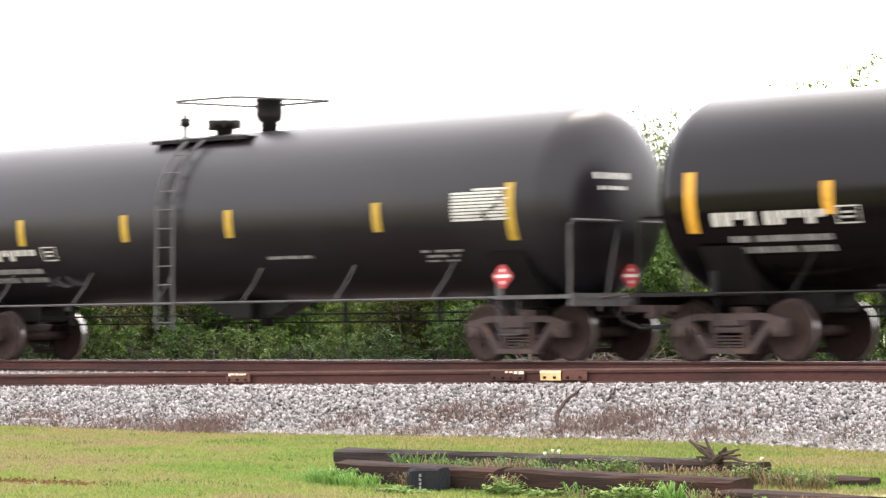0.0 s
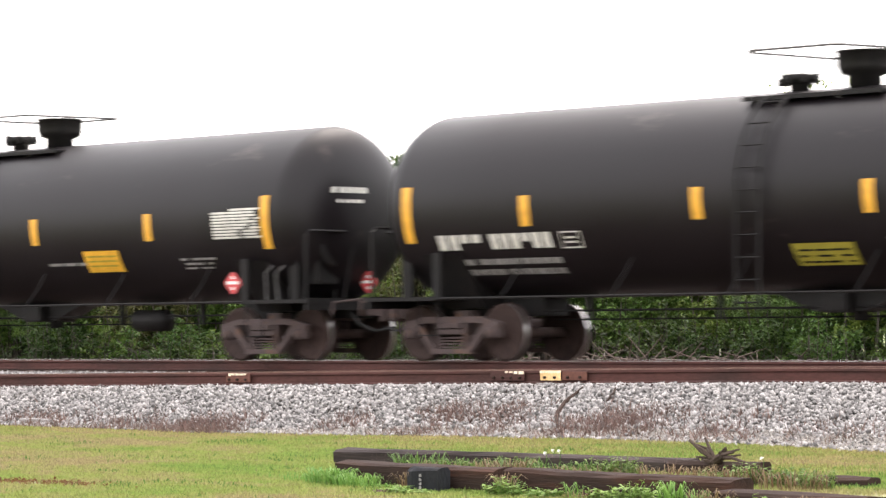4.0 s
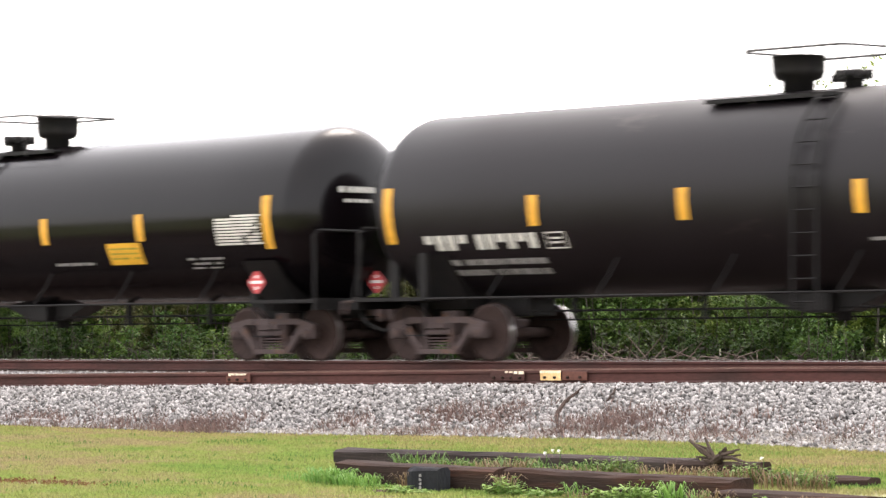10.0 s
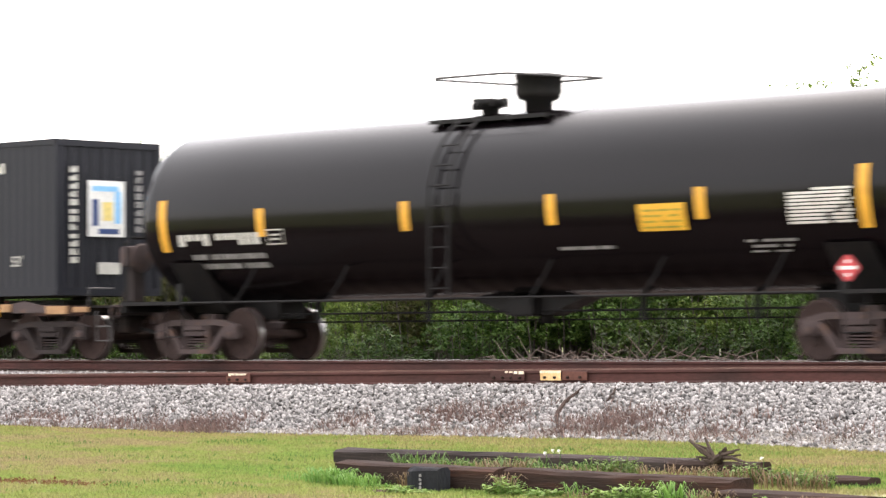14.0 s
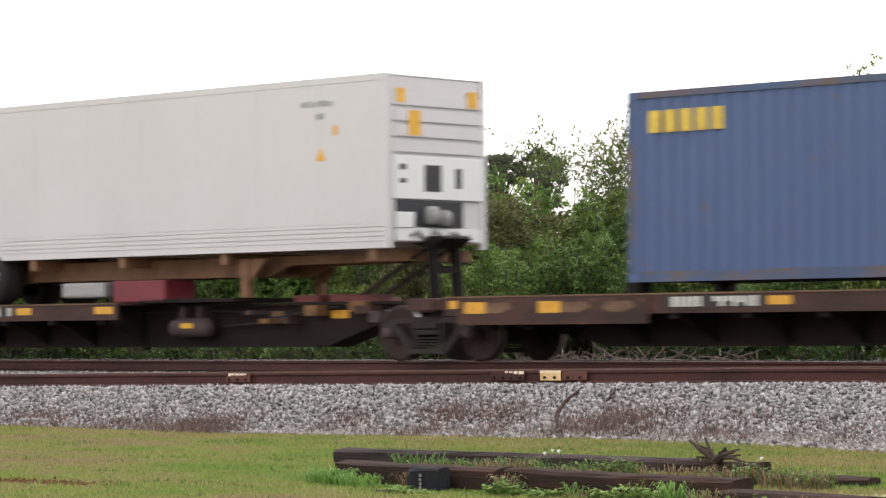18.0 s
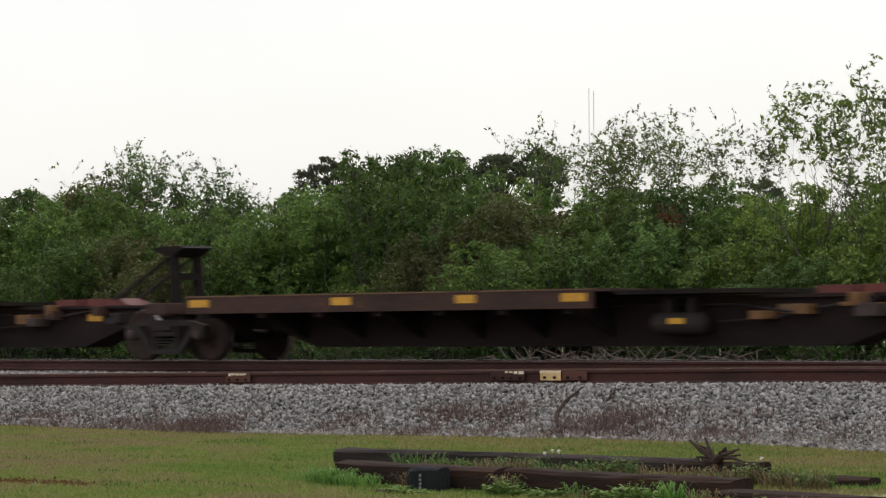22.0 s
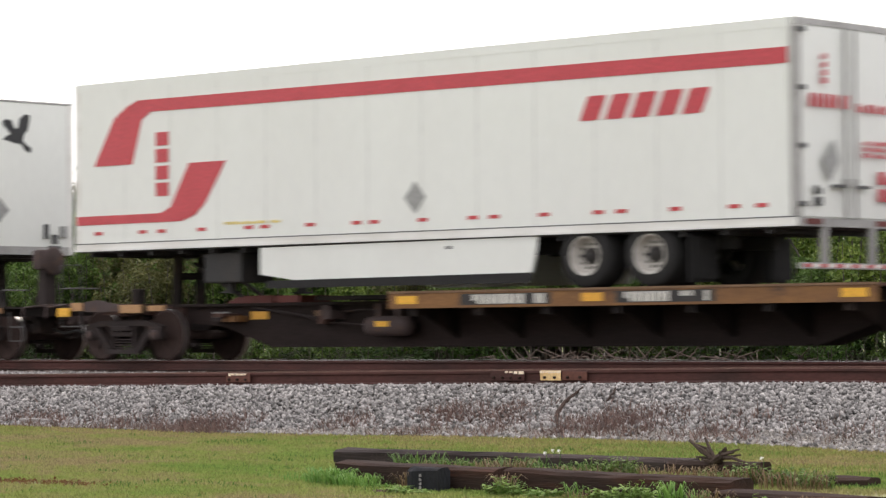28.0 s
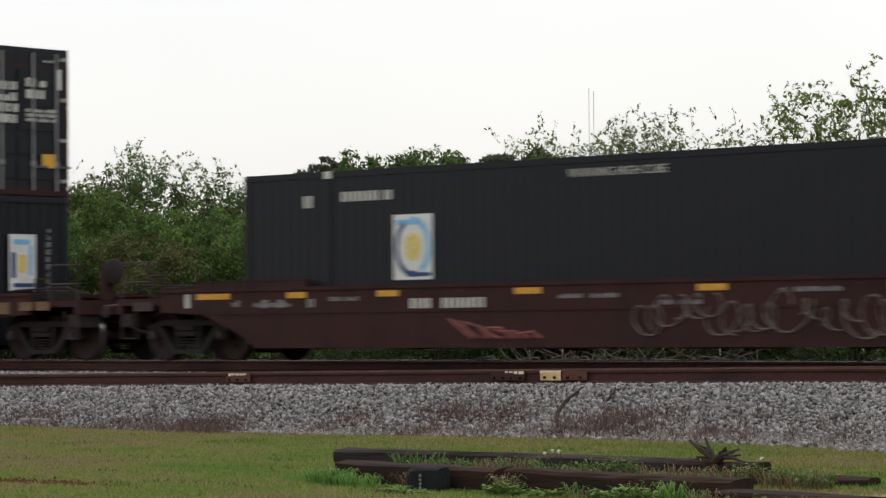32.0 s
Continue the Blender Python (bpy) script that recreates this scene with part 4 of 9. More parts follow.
# rail joints on the siding's near rail: bolted bars with worn bright edges, one painted cream, one freshly rusted
def joint_bar(x0, x1, mat, bolts, label, flecks, top=-0.004):
    xm = (x0 + x1) / 2
    y, z = siding_y(xm), siding_z(xm)
    ob = part("joint_bar", Shape().box(x0, x1, y - 0.056, y - 0.038, z - 0.135, z + top, 0.006), mat, siding, label)
    for i in range(bolts):
        bx = x0 + (x1 - x0) * (i + 0.5) / bolts
        part("bolt", Shape().lathe([(0.018, -0.028), (0.018, 0.0)], "y", (bx, y - 0.056, z - 0.095), 8), M_TIE, ob)
    rj = random.Random(int(-x0 * 50))
    a = x0 + (x1 - x0) * flecks[0]
    while a < x0 + (x1 - x0) * flecks[1]:
        w = rj.uniform(0.03, 0.09)
        part("worn_edge", Shape().box(a, a + w, y - 0.062, y - 0.0565, z - rj.uniform(0.03, 0.05), z + top - 0.004), M_FLECK, ob, "bright worn fleck")
        a += w + rj.uniform(0.008, 0.03)
    return ob


M_FLECK = material("bright_bared_metal_paint", (0.85, 0.72, 0.55), rough=0.5, mix=0.5, dark=(0.65, 0.42, 0.24), scale=12, grain=40, bump=0.0)
joint_bar(-30.36, -29.86, M_JOINT_RED, 3, "bolted joint bar with a worn edge", (0.12, 0.85))
joint_bar(-25.66, -25.06, M_RAIL, 4, "bolted joint bar", (0.45, 1.0))
joint_bar(-24.82, -24.47, M_JOINT_YEL, 2, "cream-yellow painted joint bar", (0.0, 1.0))
joint_bar(-24.465, -24.04, M_JOINT_RED, 2, "freshly rusted joint bar", (2.0, 1.0), -0.02)

# ---- running gear ----
WHEEL_R = 0.457


def wheelset_mesh():
    s = Shape()
    for side in (-1, 1):
        c = 0.752 * side
        prof = [(0.10, -0.07), (0.36, -0.035), (0.40, -0.065), (WHEEL_R, -0.065), (WHEEL_R + 0.004, 0.045), (WHEEL_R + 0.028, 0.055), (WHEEL_R + 0.026, 0.075), (0.40, 0.075), (0.36, 0.03), (0.10, 0.06)]
        s.slot = 0
        s.lathe([(r, d * -side) for r, d in prof], "y", (0, c, 0), 28)
        s.slot = 1
        s.lathe([(WHEEL_R + 0.003, -0.062 * -side), (WHEEL_R + 0.005, 0.042 * -side)], "y", (0, c, 0), 28, True, False)
        s.slot = 0
        for k in range(3):
            a = 2 * math.pi * k / 3
            s.box(0.22 * math.cos(a) - 0.03, 0.22 * math.cos(a) + 0.03, c + 0.055 * side, c + 0.07 * side, 0.22 * math.sin(a) - 0.03, 0.22 * math.sin(a) + 0.03)
    s.slot = 0
    s.lathe([(0.085, -1.05), (0.085, 1.05)], "y", (0, 0, 0), 14)
    return s.mesh("wheelset", [M_WHEEL, M_TREAD])


WHEELSET = wheelset_mesh()


def sideframe_mesh(mat, side):
    """A cast three-piece truck side frame with its window, springs and journal boxes."""
    s = Shape()
    y0, y1 = (-1.10, -0.98) if side < 0 else (0.98, 1.10)
    # top chord, sloping diagonals, narrow columns, bottom spring seat
    s.prism([(-1.06, 0.62), (-0.60, 0.72), (0.60, 0.72), (1.06, 0.62), (1.04, 0.53), (0.58, 0.62), (-0.58, 0.62), (-1.04, 0.53)], "y", y0, y1)
    for k in (-1, 1):
        s.prism([(k * 0.84, 0.60), (k * 0.71, 0.63), (k * 0.36, 0.23), (k * 0.42, 0.13)], "y", y0 + 0.005, y1 - 0.005)
        s.prism([(k * 0.27, 0.63), (k * 0.34, 0.63), (k * 0.32, 0.20), (k * 0.26, 0.20)], "y", y0 + 0.01, y1 - 0.01)
        s.box(k * 0.90 - 0.14, k * 0.90 + 0.14, y0 - 0.01, y1 + 0.01, 0.37, 0.60, 0.03)
    s.prism([(-0.44, 0.12), (0.44, 0.12), (0.38, 0.20), (-0.38, 0.20)], "y", y0 - 0.02, y1 + 0.02)
    # spring group
    for k in (-0.15, 0.0, 0.15):
        for j in range(4):
            s.box(k - 0.055, k + 0.055, y0 + 0.02, y1 - 0.02, 0.215 + 0.05 * j, 0.24 + 0.05 * j)
    s.box(-0.25, 0.25, y0 - 0.015, y1 + 0.01, 0.43, 0.52, 0.02)
    return s.mesh("side_frame", mat)


BOGIE_MESH, FRAME_MESH = {}, {}
CAP_MESH = Shape().lathe([(0.02, -0.075), (0.075, -0.07), (0.095, -0.04), (0.095, 0.03)], "y", (0, 0, 0), 14).mesh("bearing_cap", M_RUSTBROWN)
CAP_BLUE = Shape().lathe([(0.02, -0.075), (0.075, -0.07), (0.095, -0.04), (0.095, 0.03)], "y", (0, 0, 0), 14).mesh("bearing_cap", M_BLUEGREY)


def bogie(parent, x, s_car, mat=None, blue=False):
    """Two wheelsets, side frames and a bolster; the wheelsets turn."""
    mat = mat or M_RUSTBROWN
    if mat.name not in BOGIE_MESH:
        b = Shape()
        b.box(-0.2, 0.2, -0.98, 0.98, 0.42, 0.68, 0.03)
        b.box(-0.75, 0.75, -0.35, -0.28, 0.36, 0.44)
        b.box(-0.75, 0.75, 0.28, 0.35, 0.36, 0.44)
        for k in (-1, 1):
            b.box(k * 0.40 - 0.05, k * 0.40 + 0.05, -0.9, 0.9, 0.30, 0.42)
        b.lathe([(0.22, 0.66), (0.22, 0.80)], "z", (0, 0, 0), 16)
        for k in (-1, 1):
            b.box(-0.24, 0.24, min(k * 0.95, k * 1.16), max(k * 0.95, k * 1.16), 0.53, 0.62, 0.02)
            b.box(-0.16, 0.16, min(k * 0.55, k * 0.8), max(k * 0.55, k * 0.8), 0.66, 0.82, 0.02)
        BOGIE_MESH[mat.name] = b.mesh("bogie", mat)
        FRAME_MESH[mat.name] = [sideframe_mesh(mat, -1), sideframe_mesh(mat, 1)]
    bg = part("bogie", BOGIE_MESH[mat.name], None, parent, "rusty cast steel bogie", at=pose(x, 0, 0))
    for me in FRAME_MESH[mat.name]:
        part("side_frame", me, None, bg)
    for k in (-0.89, 0.89):
        w = part("wheelset", WHEELSET, None, bg, at=pose(k, 0, WHEEL_R))
        WHEELSETS.append((w, s_car + x + k, k))
        part("bearing_cap", CAP_BLUE if blue else CAP_MESH, None, bg, at=pose(k, -1.10, 0.455))
    return bg


def coupler(parent, x, direction, mat=None):
    s = Shape()
    a, b = sorted((x, x + direction * 0.95))
    s.box(a, b, -0.09, 0.09, 0.76, 0.94, 0.02)
    e = x + direction * 0.95
    s.box(e - 0.16, e + 0.16, -0.17, 0.17, 0.70, 1.0, 0.05)
    for k in (-1, 1):
        s.box(e - 0.10, e + 0.02, k * 0.2 - 0.05, k * 0.2 + 0.05, 0.66, 1.02, 0.02)
    s.box(min(x, x - direction * 0.5), max(x, x - direction * 0.5), -0.26, 0.26, 0.68, 0.98, 0.02)
    s.tube([(e - direction * 0.1, 0, 1.0), (e - direction * 0.15, -0.6, 1.04), (e - direction * 0.2, -1.25, 0.98), (e - direction * 0.2, -1.28, 0.78)], 0.02, 5)
    return part("coupler", s, mat or M_RUSTBROWN, parent, "rusty knuckle coupler with its uncoupling lever")


def air_hose(parent, x, direction):
    s = Shape()
    s.tube([(x, -0.35, 0.85), (x + direction * 0.25, -0.37, 0.62), (x + direction * 0.55, -0.3, 0.5), (x + direction * 0.95, -0.2, 0.56)], 0.025, 6)
    return part("air_hose", s, M_TYRE, parent, "black rubber air hose")


# ---- tank cars ----
TANK_R, TANK_Z = 1.525, 2.53


def on_shell(z, r=TANK_R + 0.006):
    """y of the camera-side shell at height z."""
    return -math.sqrt(max(0.0, r * r - (z - TANK_Z) ** 2))


def shell_patch(x0, x1, z0, z1, n=8, lift=0.006, taper=0.0):
    """A thin plate wrapped on the camera side of the shell."""
    s = Shape()
    r0, r1 = TANK_R + lift, TANK_R + lift - 0.004
    v, f = [], []
    for i in range(n + 1):
        z = z0 + (z1 - z0) * i / n
        y = on_shell(z, r0)
        v += [(x0 + taper * i / n, y, z), (x1 + taper * i / n, y, z)]
    f = [(2 * i, 2 * i + 1, 2 * i + 3, 2 * i + 2) for i in range(n)]
    s.put(v, f, True)
    return s


def shell_bars(rows, seed, dash=0.12):
    """Illegible stencilled rows on the shell: (x0, x1, z0, z1)."""
    rng = random.Random(seed)
    s = Shape()
    for x0, x1, z0, z1 in rows:
        x = x0
        while x < x1 - 0.02:
            w = min(rng.uniform(dash * 0.7, dash * 1.5), x1 - x)
            s.put(shell_patch(x, x + w, z0, z1, 2, 0.007).v, [(0, 1, 3, 2), (2, 3, 5, 4)])
            x += w + dash * rng.choice((0.12, 0.12, 0.2, 0.7))
    return s


def shell_chars(groups, z0, z1, seed):
    """Stencilled characters as plain bars of one width: (x0, x1, count) for each group."""
    rng = random.Random(seed)
    s = Shape()
    for x0, x1, n in groups:
        p = (x1 - x0) / n
        for i in range(n):
            a, b = x0 + p * i, x0 + p * (i + 0.74)
            lo = rng.choice((0.0, 0.0, 0.0, 0.45))
            s.put(shell_patch(a, b, z0 + (z1 - z0) * lo, z1, 2, 0.007).v, [(0, 1, 3, 2), (2, 3, 5, 4)])
    return s


def shell_mesh(half, head, r, z, n=48):
    s = Shape()
    prof = []
    for i in range(13):
        a = math.pi / 2 * i / 12
        prof.append((max(0.02, r * math.sin(a) ** 0.8), -half - head * math.cos(a)))
    for k in range(1, 8):
        prof.append((r, -half + 2 * half * k / 8))
    for i in range(13):
        a = math.pi / 2 * (12 - i) / 12
        prof.append((max(0.02, r * math.sin(a) ** 0.8), half + head * math.cos(a)))
    s.lathe(prof, "x", (0, 0, z), n)
    return s


def ladder_shape(x, w, z_top, z_bot, out=0.10):
    """A ladder that follows the shell's curve and hangs straight below its middle."""
    s = Shape()
    pts = []
    for i in range(11):
        z = z_top + (TANK_Z - 0.15 - z_top) * i / 10
        pts.append((on_shell(z, TANK_R + out), z))
    pts += [(-TANK_R - out, 1.6), (-TANK_R - out, z_bot)]
    for k in (-w / 2, w / 2):
        s.tube([(x + k, y, z) for y, z in pts], 0.027, 6)
    z = z_bot + 0.12
    while z < z_top - 0.05:
        y = -TANK_R - out if z < TANK_Z else on_shell(z, TANK_R + out)
        s.tube([(x - w / 2, y, z), (x + w / 2, y, z)], 0.014, 5)
        z += 0.33
    return s


def dome_rail(near, far, z, foot):
    """A slack ring of bent bar round the top fittings, on four posts; near and far hold its x range on either side."""
    s = Shape()
    (a, b), (c, d) = near, far
    y = 0.98
    s.tube([(a + 0.10, -y, z + 0.01), (b - 0.10, -y, z), (b, -y + 0.1, z), (d, y - 0.1, z), (d - 0.1, y, z + 0.01), (c + 0.1, y, z + 0.01), (c, y - 0.1, z), (a, -y + 0.1, z)], 0.021, 6, True)
    for px, py in ((a + 0.1, -y), (b - 0.1, -y), (c + 0.1, y), (d - 0.1, y)):
        s.tube([(px, py, z), (px, py * 0.86, foot)], 0.008, 5)
    return s


# kind: shell material, stripe positions, ladder x, dome (x, radius, height), valve x, olive/placards, ladder drop
SPEC = {
    "A": dict(mat=M_TANK, half=7.68, stripes=(-7.42, -4.94, -1.55, 1.57, 4.49, 7.40), ladder=-0.70, drop=1.05, dome=(0.05, 0.40, 0.56), valve=-1.0, plat=(-1.60, 0.95), data=(6.07, 7.2, 1.98, 2.51), num=(-7.05, -4.97, 2.0, 2.2)),
    "N": dict(mat=M_TANK_GREY, half=7.68, stripes=(-7.42, -4.58, -1.27, 1.46, 4.52, 7.40), ladder=0.55, drop=0.55, dome=(-0.69, 0.25, 0.54), valve=0.46, plat=(-1.6, 1.0), post=1.55, data=(6.04, 7.23, 2.26, 2.75), num=(-6.69, -4.45, 1.85, 2.05)),
    "S": dict(mat=M_TANK_DULL, half=7.70, stripes=(-7.60, -5.07, -1.68, 1.38, 4.52, 7.52), ladder=-0.67, drop=0.75, dome=(0.32, 0.42, 0.50), valve=-0.85, plat=(-1.3, 1.2), data=(6.2, 7.38, 2.09, 2.62), num=(-7.0, -4.57, 1.78, 2.02)),
    "G": dict(mat=M_TANK_SLATE, half=7.95, stripes=(-7.80, -4.68, -1.72, 1.61, 4.64, 7.90), ladder=-1.05, drop=1.0, dome=(0.10, 0.41, 0.55), valve=-1.0, plat=(-1.5, 1.1), data=(6.65, 7.82, 1.97, 2.54), num=(-7.05, -4.9, 2.02, 2.24)),
}


def build_tank_car(kind, s, own):
    k = dict(SPEC[kind], **own)
    words = {"A": "glossy black tank car with yellow safety stripes and side ladder", "N": "weathered charcoal tank car with pale ladder and tall vent post",
             "S": "dusty dull black tank car with end platforms and yellow stripes", "G": "matt black tank car with yellow placards and stencilled lettering"}[kind]
    car = thing("tank_car", words, "tank car", "tank cars of the train")
    tank = part("tank", shell_mesh(k["half"] + 0.05, 0.76, TANK_R, TANK_Z), k["mat"], car)
    for x in k["stripes"]:
        end = abs(x) > 6.5
        part("reflective_stripe", shell_patch(x - 0.10, x + 0.10, 1.91 if end else 2.12, 2.82 if end else 2.60), M_YEL_DULL if kind == "N" else M_YEL, tank, "faded amber reflective stripe" if kind == "N" else "amber reflective stripe")
    x0, x1, z0, z1 = k["num"]
    part("reporting_mark", shell_chars([(x0, x0 + 0.40 * (x1 - x0), 4), (x0 + 0.46 * (x1 - x0), x1, 6)], z0, z1, int(-s)), M_STENCIL, tank, "off-white stencilled marks")["kind"] = "stuff"
    part("load_limit_stencil", shell_bars([(x0 + 0.25, x1, z0 - 0.24, z0 - 0.15), (x0 + 0.25, x1, z0 - 0.40, z0 - 0.31)], 4, 0.16), M_STENCIL_DIM, tank, "small faded stencil lines")["kind"] = "stuff"
    box = Shape()
    bx = x1 + 0.15
    for a, b, c, d in ((0, 0.4, 0, 0.02), (0, 0.4, 0.24, 0.26), (0, 0.02, 0, 0.26), (0.38, 0.4, 0, 0.26), (0.1, 0.3, 0.08, 0.11), (0.1, 0.3, 0.15, 0.18)):
        q = shell_patch(bx + a, bx + b, z0 + c - 0.02, z0 + d - 0.02, 1, 0.007)
        box.put(q.v, q.f)
    part("stencil_box", box, M_STENCIL, tank, "outlined stencil panel")
    x0, x1, z0, z1 = k["data"]
    part("data_panel", shell_bars([(x0 + (0.45 if i == 0 else 0), x1 - (i % 3) * 0.03, z1 - 0.053 * i - 0.036, z1 - 0.053 * i) for i in range(10)], 5, 0.8), M_STENCIL, tank, "block of small white stencil lines")["kind"] = "stuff"
    part("capacity_line", shell_bars([(1.4 + 0.2, 2.5 + 0.2, 1.73, 1.78)], 6, 0.3), M_STENCIL_DIM, tank)
    part("test_stencil", shell_bars([(5.2, 6.1, 1.76, 1.80), (5.3, 6.0, 1.68, 1.72), (5.25, 5.95, 1.61, 1.64)], 8, 0.2), M_STENCIL_DIM, tank)["kind"] = "stuff"
    end = Shape()
    for i, (a, b) in enumerate(((-0.45, 0.35), (-0.35, 0.25))):
        for j in range(5):
            ya, yb = a + (b - a) * j / 5, a + (b - a) * (j + 0.85) / 5
            zz = 2.86 - 0.17 * i
            h = 0.10 if i == 0 else 0.06
            bulge = k["half"] + 0.05 + 0.76 * math.sqrt(max(0.05, 1 - ((((ya + yb) / 2 - 0.35) ** 2 + (zz - TANK_Z) ** 2) / TANK_R ** 2) ** 1.25)) + 0.008
            end.put([(bulge, ya - 0.35, zz), (bulge, yb - 0.35, zz), (bulge - 0.01, yb - 0.35, zz + h), (bulge - 0.01, ya - 0.35, zz + h)], [(0, 1, 2, 3)])
    part("end_stencil", end, M_STENCIL, tank, "stencilled marks on the tank head")["kind"] = "stuff"
    # fittings on top
    dx, dr, dh = k["dome"]
    top = TANK_Z + TANK_R
    neck = dr * (0.95 if kind == "G" else 0.62)
    part("manway_housing", Shape().lathe([(neck, top - 0.1), (neck, top + 0.16), (dr * 0.9, top + 0.2), (dr, top + 0.3), (dr, top + dh), (dr * 1.04, top + dh + 0.005), (dr * 1.04, top + dh + 0.03), (0.05, top + dh + 0.045)], "z", (dx, 0, 0), 28), M_SAFE, car, "round black valve housing")
    vx = k["valve"]
    vr = 0.38 if kind == "G" else 0.28
    mw = Shape().lathe([(vr * 0.6, top - 0.1), (vr * 0.6, top + 0.10), (vr * 0.75, top + 0.13), (vr, top + 0.15), (vr, top + 0.23), (vr * 0.6, top + 0.26), (0.05, top + 0.265)], "z", (vx, 0, 0), 20)
    for q in range(8):
        a = q * math.pi / 4
        mw.box(vx + vr * math.cos(a) - 0.025, vx + vr * math.cos(a) + 0.025, vr * math.sin(a) - 0.025, vr * math.sin(a) + 0.025, top + 0.12, top + 0.27)
    part("manway_cover", mw.box(vx - vr - 0.12, vx - vr + 0.02, -0.06, 0.06, top + 0.1, top + 0.2), M_SAFE, car, "bolted manway cover")
    p0, p1 = k["plat"]
    plat = Shape()
    for sd in (-1, 1):
        y0, y1 = sorted((sd * 0.45, sd * 0.85))
        plat.box(p0, p1, y0, y1, top - 0.145, top - 0.12)
        plat.box(p0, p1, min(sd * 0.86, sd * 0.83), max(sd * 0.86, sd * 0.83), top - 0.175, top - 0.11)
        for xx in (p0 + 0.1, (p0 + p1) / 2, p1 - 0.1):
            yy0, yy1 = sorted((sd * 0.7, sd * 0.74))
            plat.box(xx - 0.03, xx + 0.03, yy0, yy1, top - 0.42, top - 0.14)
    part("walkway", plat, M_SAFE, car, "grated top walkway")
    left = dx < vx
    part("top_handrail", dome_rail((dx - 0.35, dx + 1.5) if left else (dx - 1.5, dx + 0.2), (dx - 0.1, dx + 1.9) if left else (dx - 1.2, dx + 0.65), 4.61, top - 0.22), M_LADDER, car, "thin steel safety ring")
    part("ladder", ladder_shape(k["ladder"], 0.42, top - 0.16, k["drop"]), M_LADDER if kind == "N" else M_SAFE, car, "pale grey side ladder" if kind == "N" else "black side ladder")
    if kind == "N":
        part("vent_post", Shape().lathe([(0.05, top - 0.05), (0.05, top + 0.2), (0.11, top + 0.22), (0.11, top + 0.34), (0.05, top + 0.36), (0.05, top + 0.42)], "z", (k["post"], 0, 0), 12), M_SAFE, car, "short vent post")
    # running rail along the side, saddles, stub sills, end platforms
    hr = Shape()
    hr.tube([(-k["half"] + 0.3, -1.5, 1.01), (k["half"] - 0.3, -1.5, 1.01)], 0.022, 6)
    for i in range(6):
        x = -5.6 + 2.24 * i
        hr.tube([(x, -1.5, 1.0), (x + 0.12, -1.30, 1.34), (x + 0.22, on_shell(1.62) + 0.02, 1.60)], 0.016, 5)
    part("side_handrail", hr, M_LADDER if kind == "N" else M_SAFE, car, "long steel hand rail")
    for d in (-1, 1):
        sill = Shape()
        a, b = sorted((d * 5.7, d * 8.35))
        sill.box(a, b, -0.32, 0.32, 0.72, 1.05, 0.02)
        a, b = sorted((d * 6.3, d * 7.7))
        sill.prism([(-1.35, 1.72), (-0.9, 1.35), (0.9, 1.35), (1.35, 1.72), (0.75, 0.85), (-0.75, 0.85)], "x", a + 0.3, b - 0.3)
        part("stub_sill", sill, M_SAFE, car, "black stub sill and saddle")
        ep = Shape()
        a, b = sorted((d * 6.95, d * 8.55))
        ep.box(a, b, -1.52, 1.52, 0.98, 1.04)
        ep.box(d * 8.5 - 0.04, d * 8.5 + 0.04, -1.5, 1.5, 0.86, 1.06)
        for sd in (-1, 1):
            yy = sd * 1.45
            ep.tube([(d * 6.98, yy, 1.0), (d * 6.98, yy, 0.42), (d * 7.4, yy, 0.42), (d * 7.4, yy, 1.0)], 0.018, 5)
        part("end_platform", ep, M_LADDER if kind == "N" else M_SAFE, car, "steel end platform")
        er = Shape()
        er.tube([(d * 8.45, -1.45, 1.02), (d * 8.45, -1.45, 2.12), (d * 8.45, -1.35, 2.2), (d * 8.45, 1.35, 2.2), (d * 8.45, 1.45, 2.12), (d * 8.45, 1.45, 1.02)], 0.028, 6)
        er.tube([(d * 8.45, -0.55, 1.02), (d * 8.45, -0.25, 2.2)], 0.02, 5)
        part("end_handrail", er, M_LADDER if kind == "N" else M_SAFE, car, "bent pipe end rail")
        coupler(car, d * 8.15, d)
        air_hose(car, d * 8.4, d)
        bars = [(7.02, 0.06, -1.49, -1.45, 1.35)]
        if kind in "SG":
            bars = [(6.98, 0.08, -1.49, -1.43, 1.75), (7.9, 0.10, -1.2, -1.1, 2.05)]
        for bx, hw, y0, y1, top in bars:
            post = Shape()
            post.box(d * bx - hw, d * bx + hw, y0, y1, 1.0, top)
            part("placard_post", post, M_LADDER if kind == "N" else M_SAFE, car)
    if kind in "SG":
        if kind == "G":
            part("brake_reservoir", Shape().lathe([(0.02, 6.95), (0.12, 7.0), (0.145, 7.08), (0.145, 7.85), (0.12, 7.93), (0.02, 7.98)], "x", (0, -1.22, 1.24), 16).box(7.2, 7.26, -1.36, -1.08, 1.04, 1.24).box(7.66, 7.72, -1.36, -1.08, 1.04, 1.24), M_SAFE, car, "black capsule-shaped air reservoir")
        bg = Shape().box(8.0, 8.24, -0.95, -0.45, 1.3, 1.72, 0.03).lathe([(0.24, -0.015), (0.27, 0.0), (0.24, 0.015)], "x", (8.32, -0.7, 1.86), 18)
        bg.tube([(8.28, -0.7, 1.86), (8.1, -0.7, 1.7)], 0.03, 6).tube([(8.1, -0.4, 1.04), (8.1, -0.4, 1.9), (8.1, 0.1, 2.1)], 0.03, 6)
        part("hand_brake", bg, M_SAFE, car, "black hand brake housing and wheel")
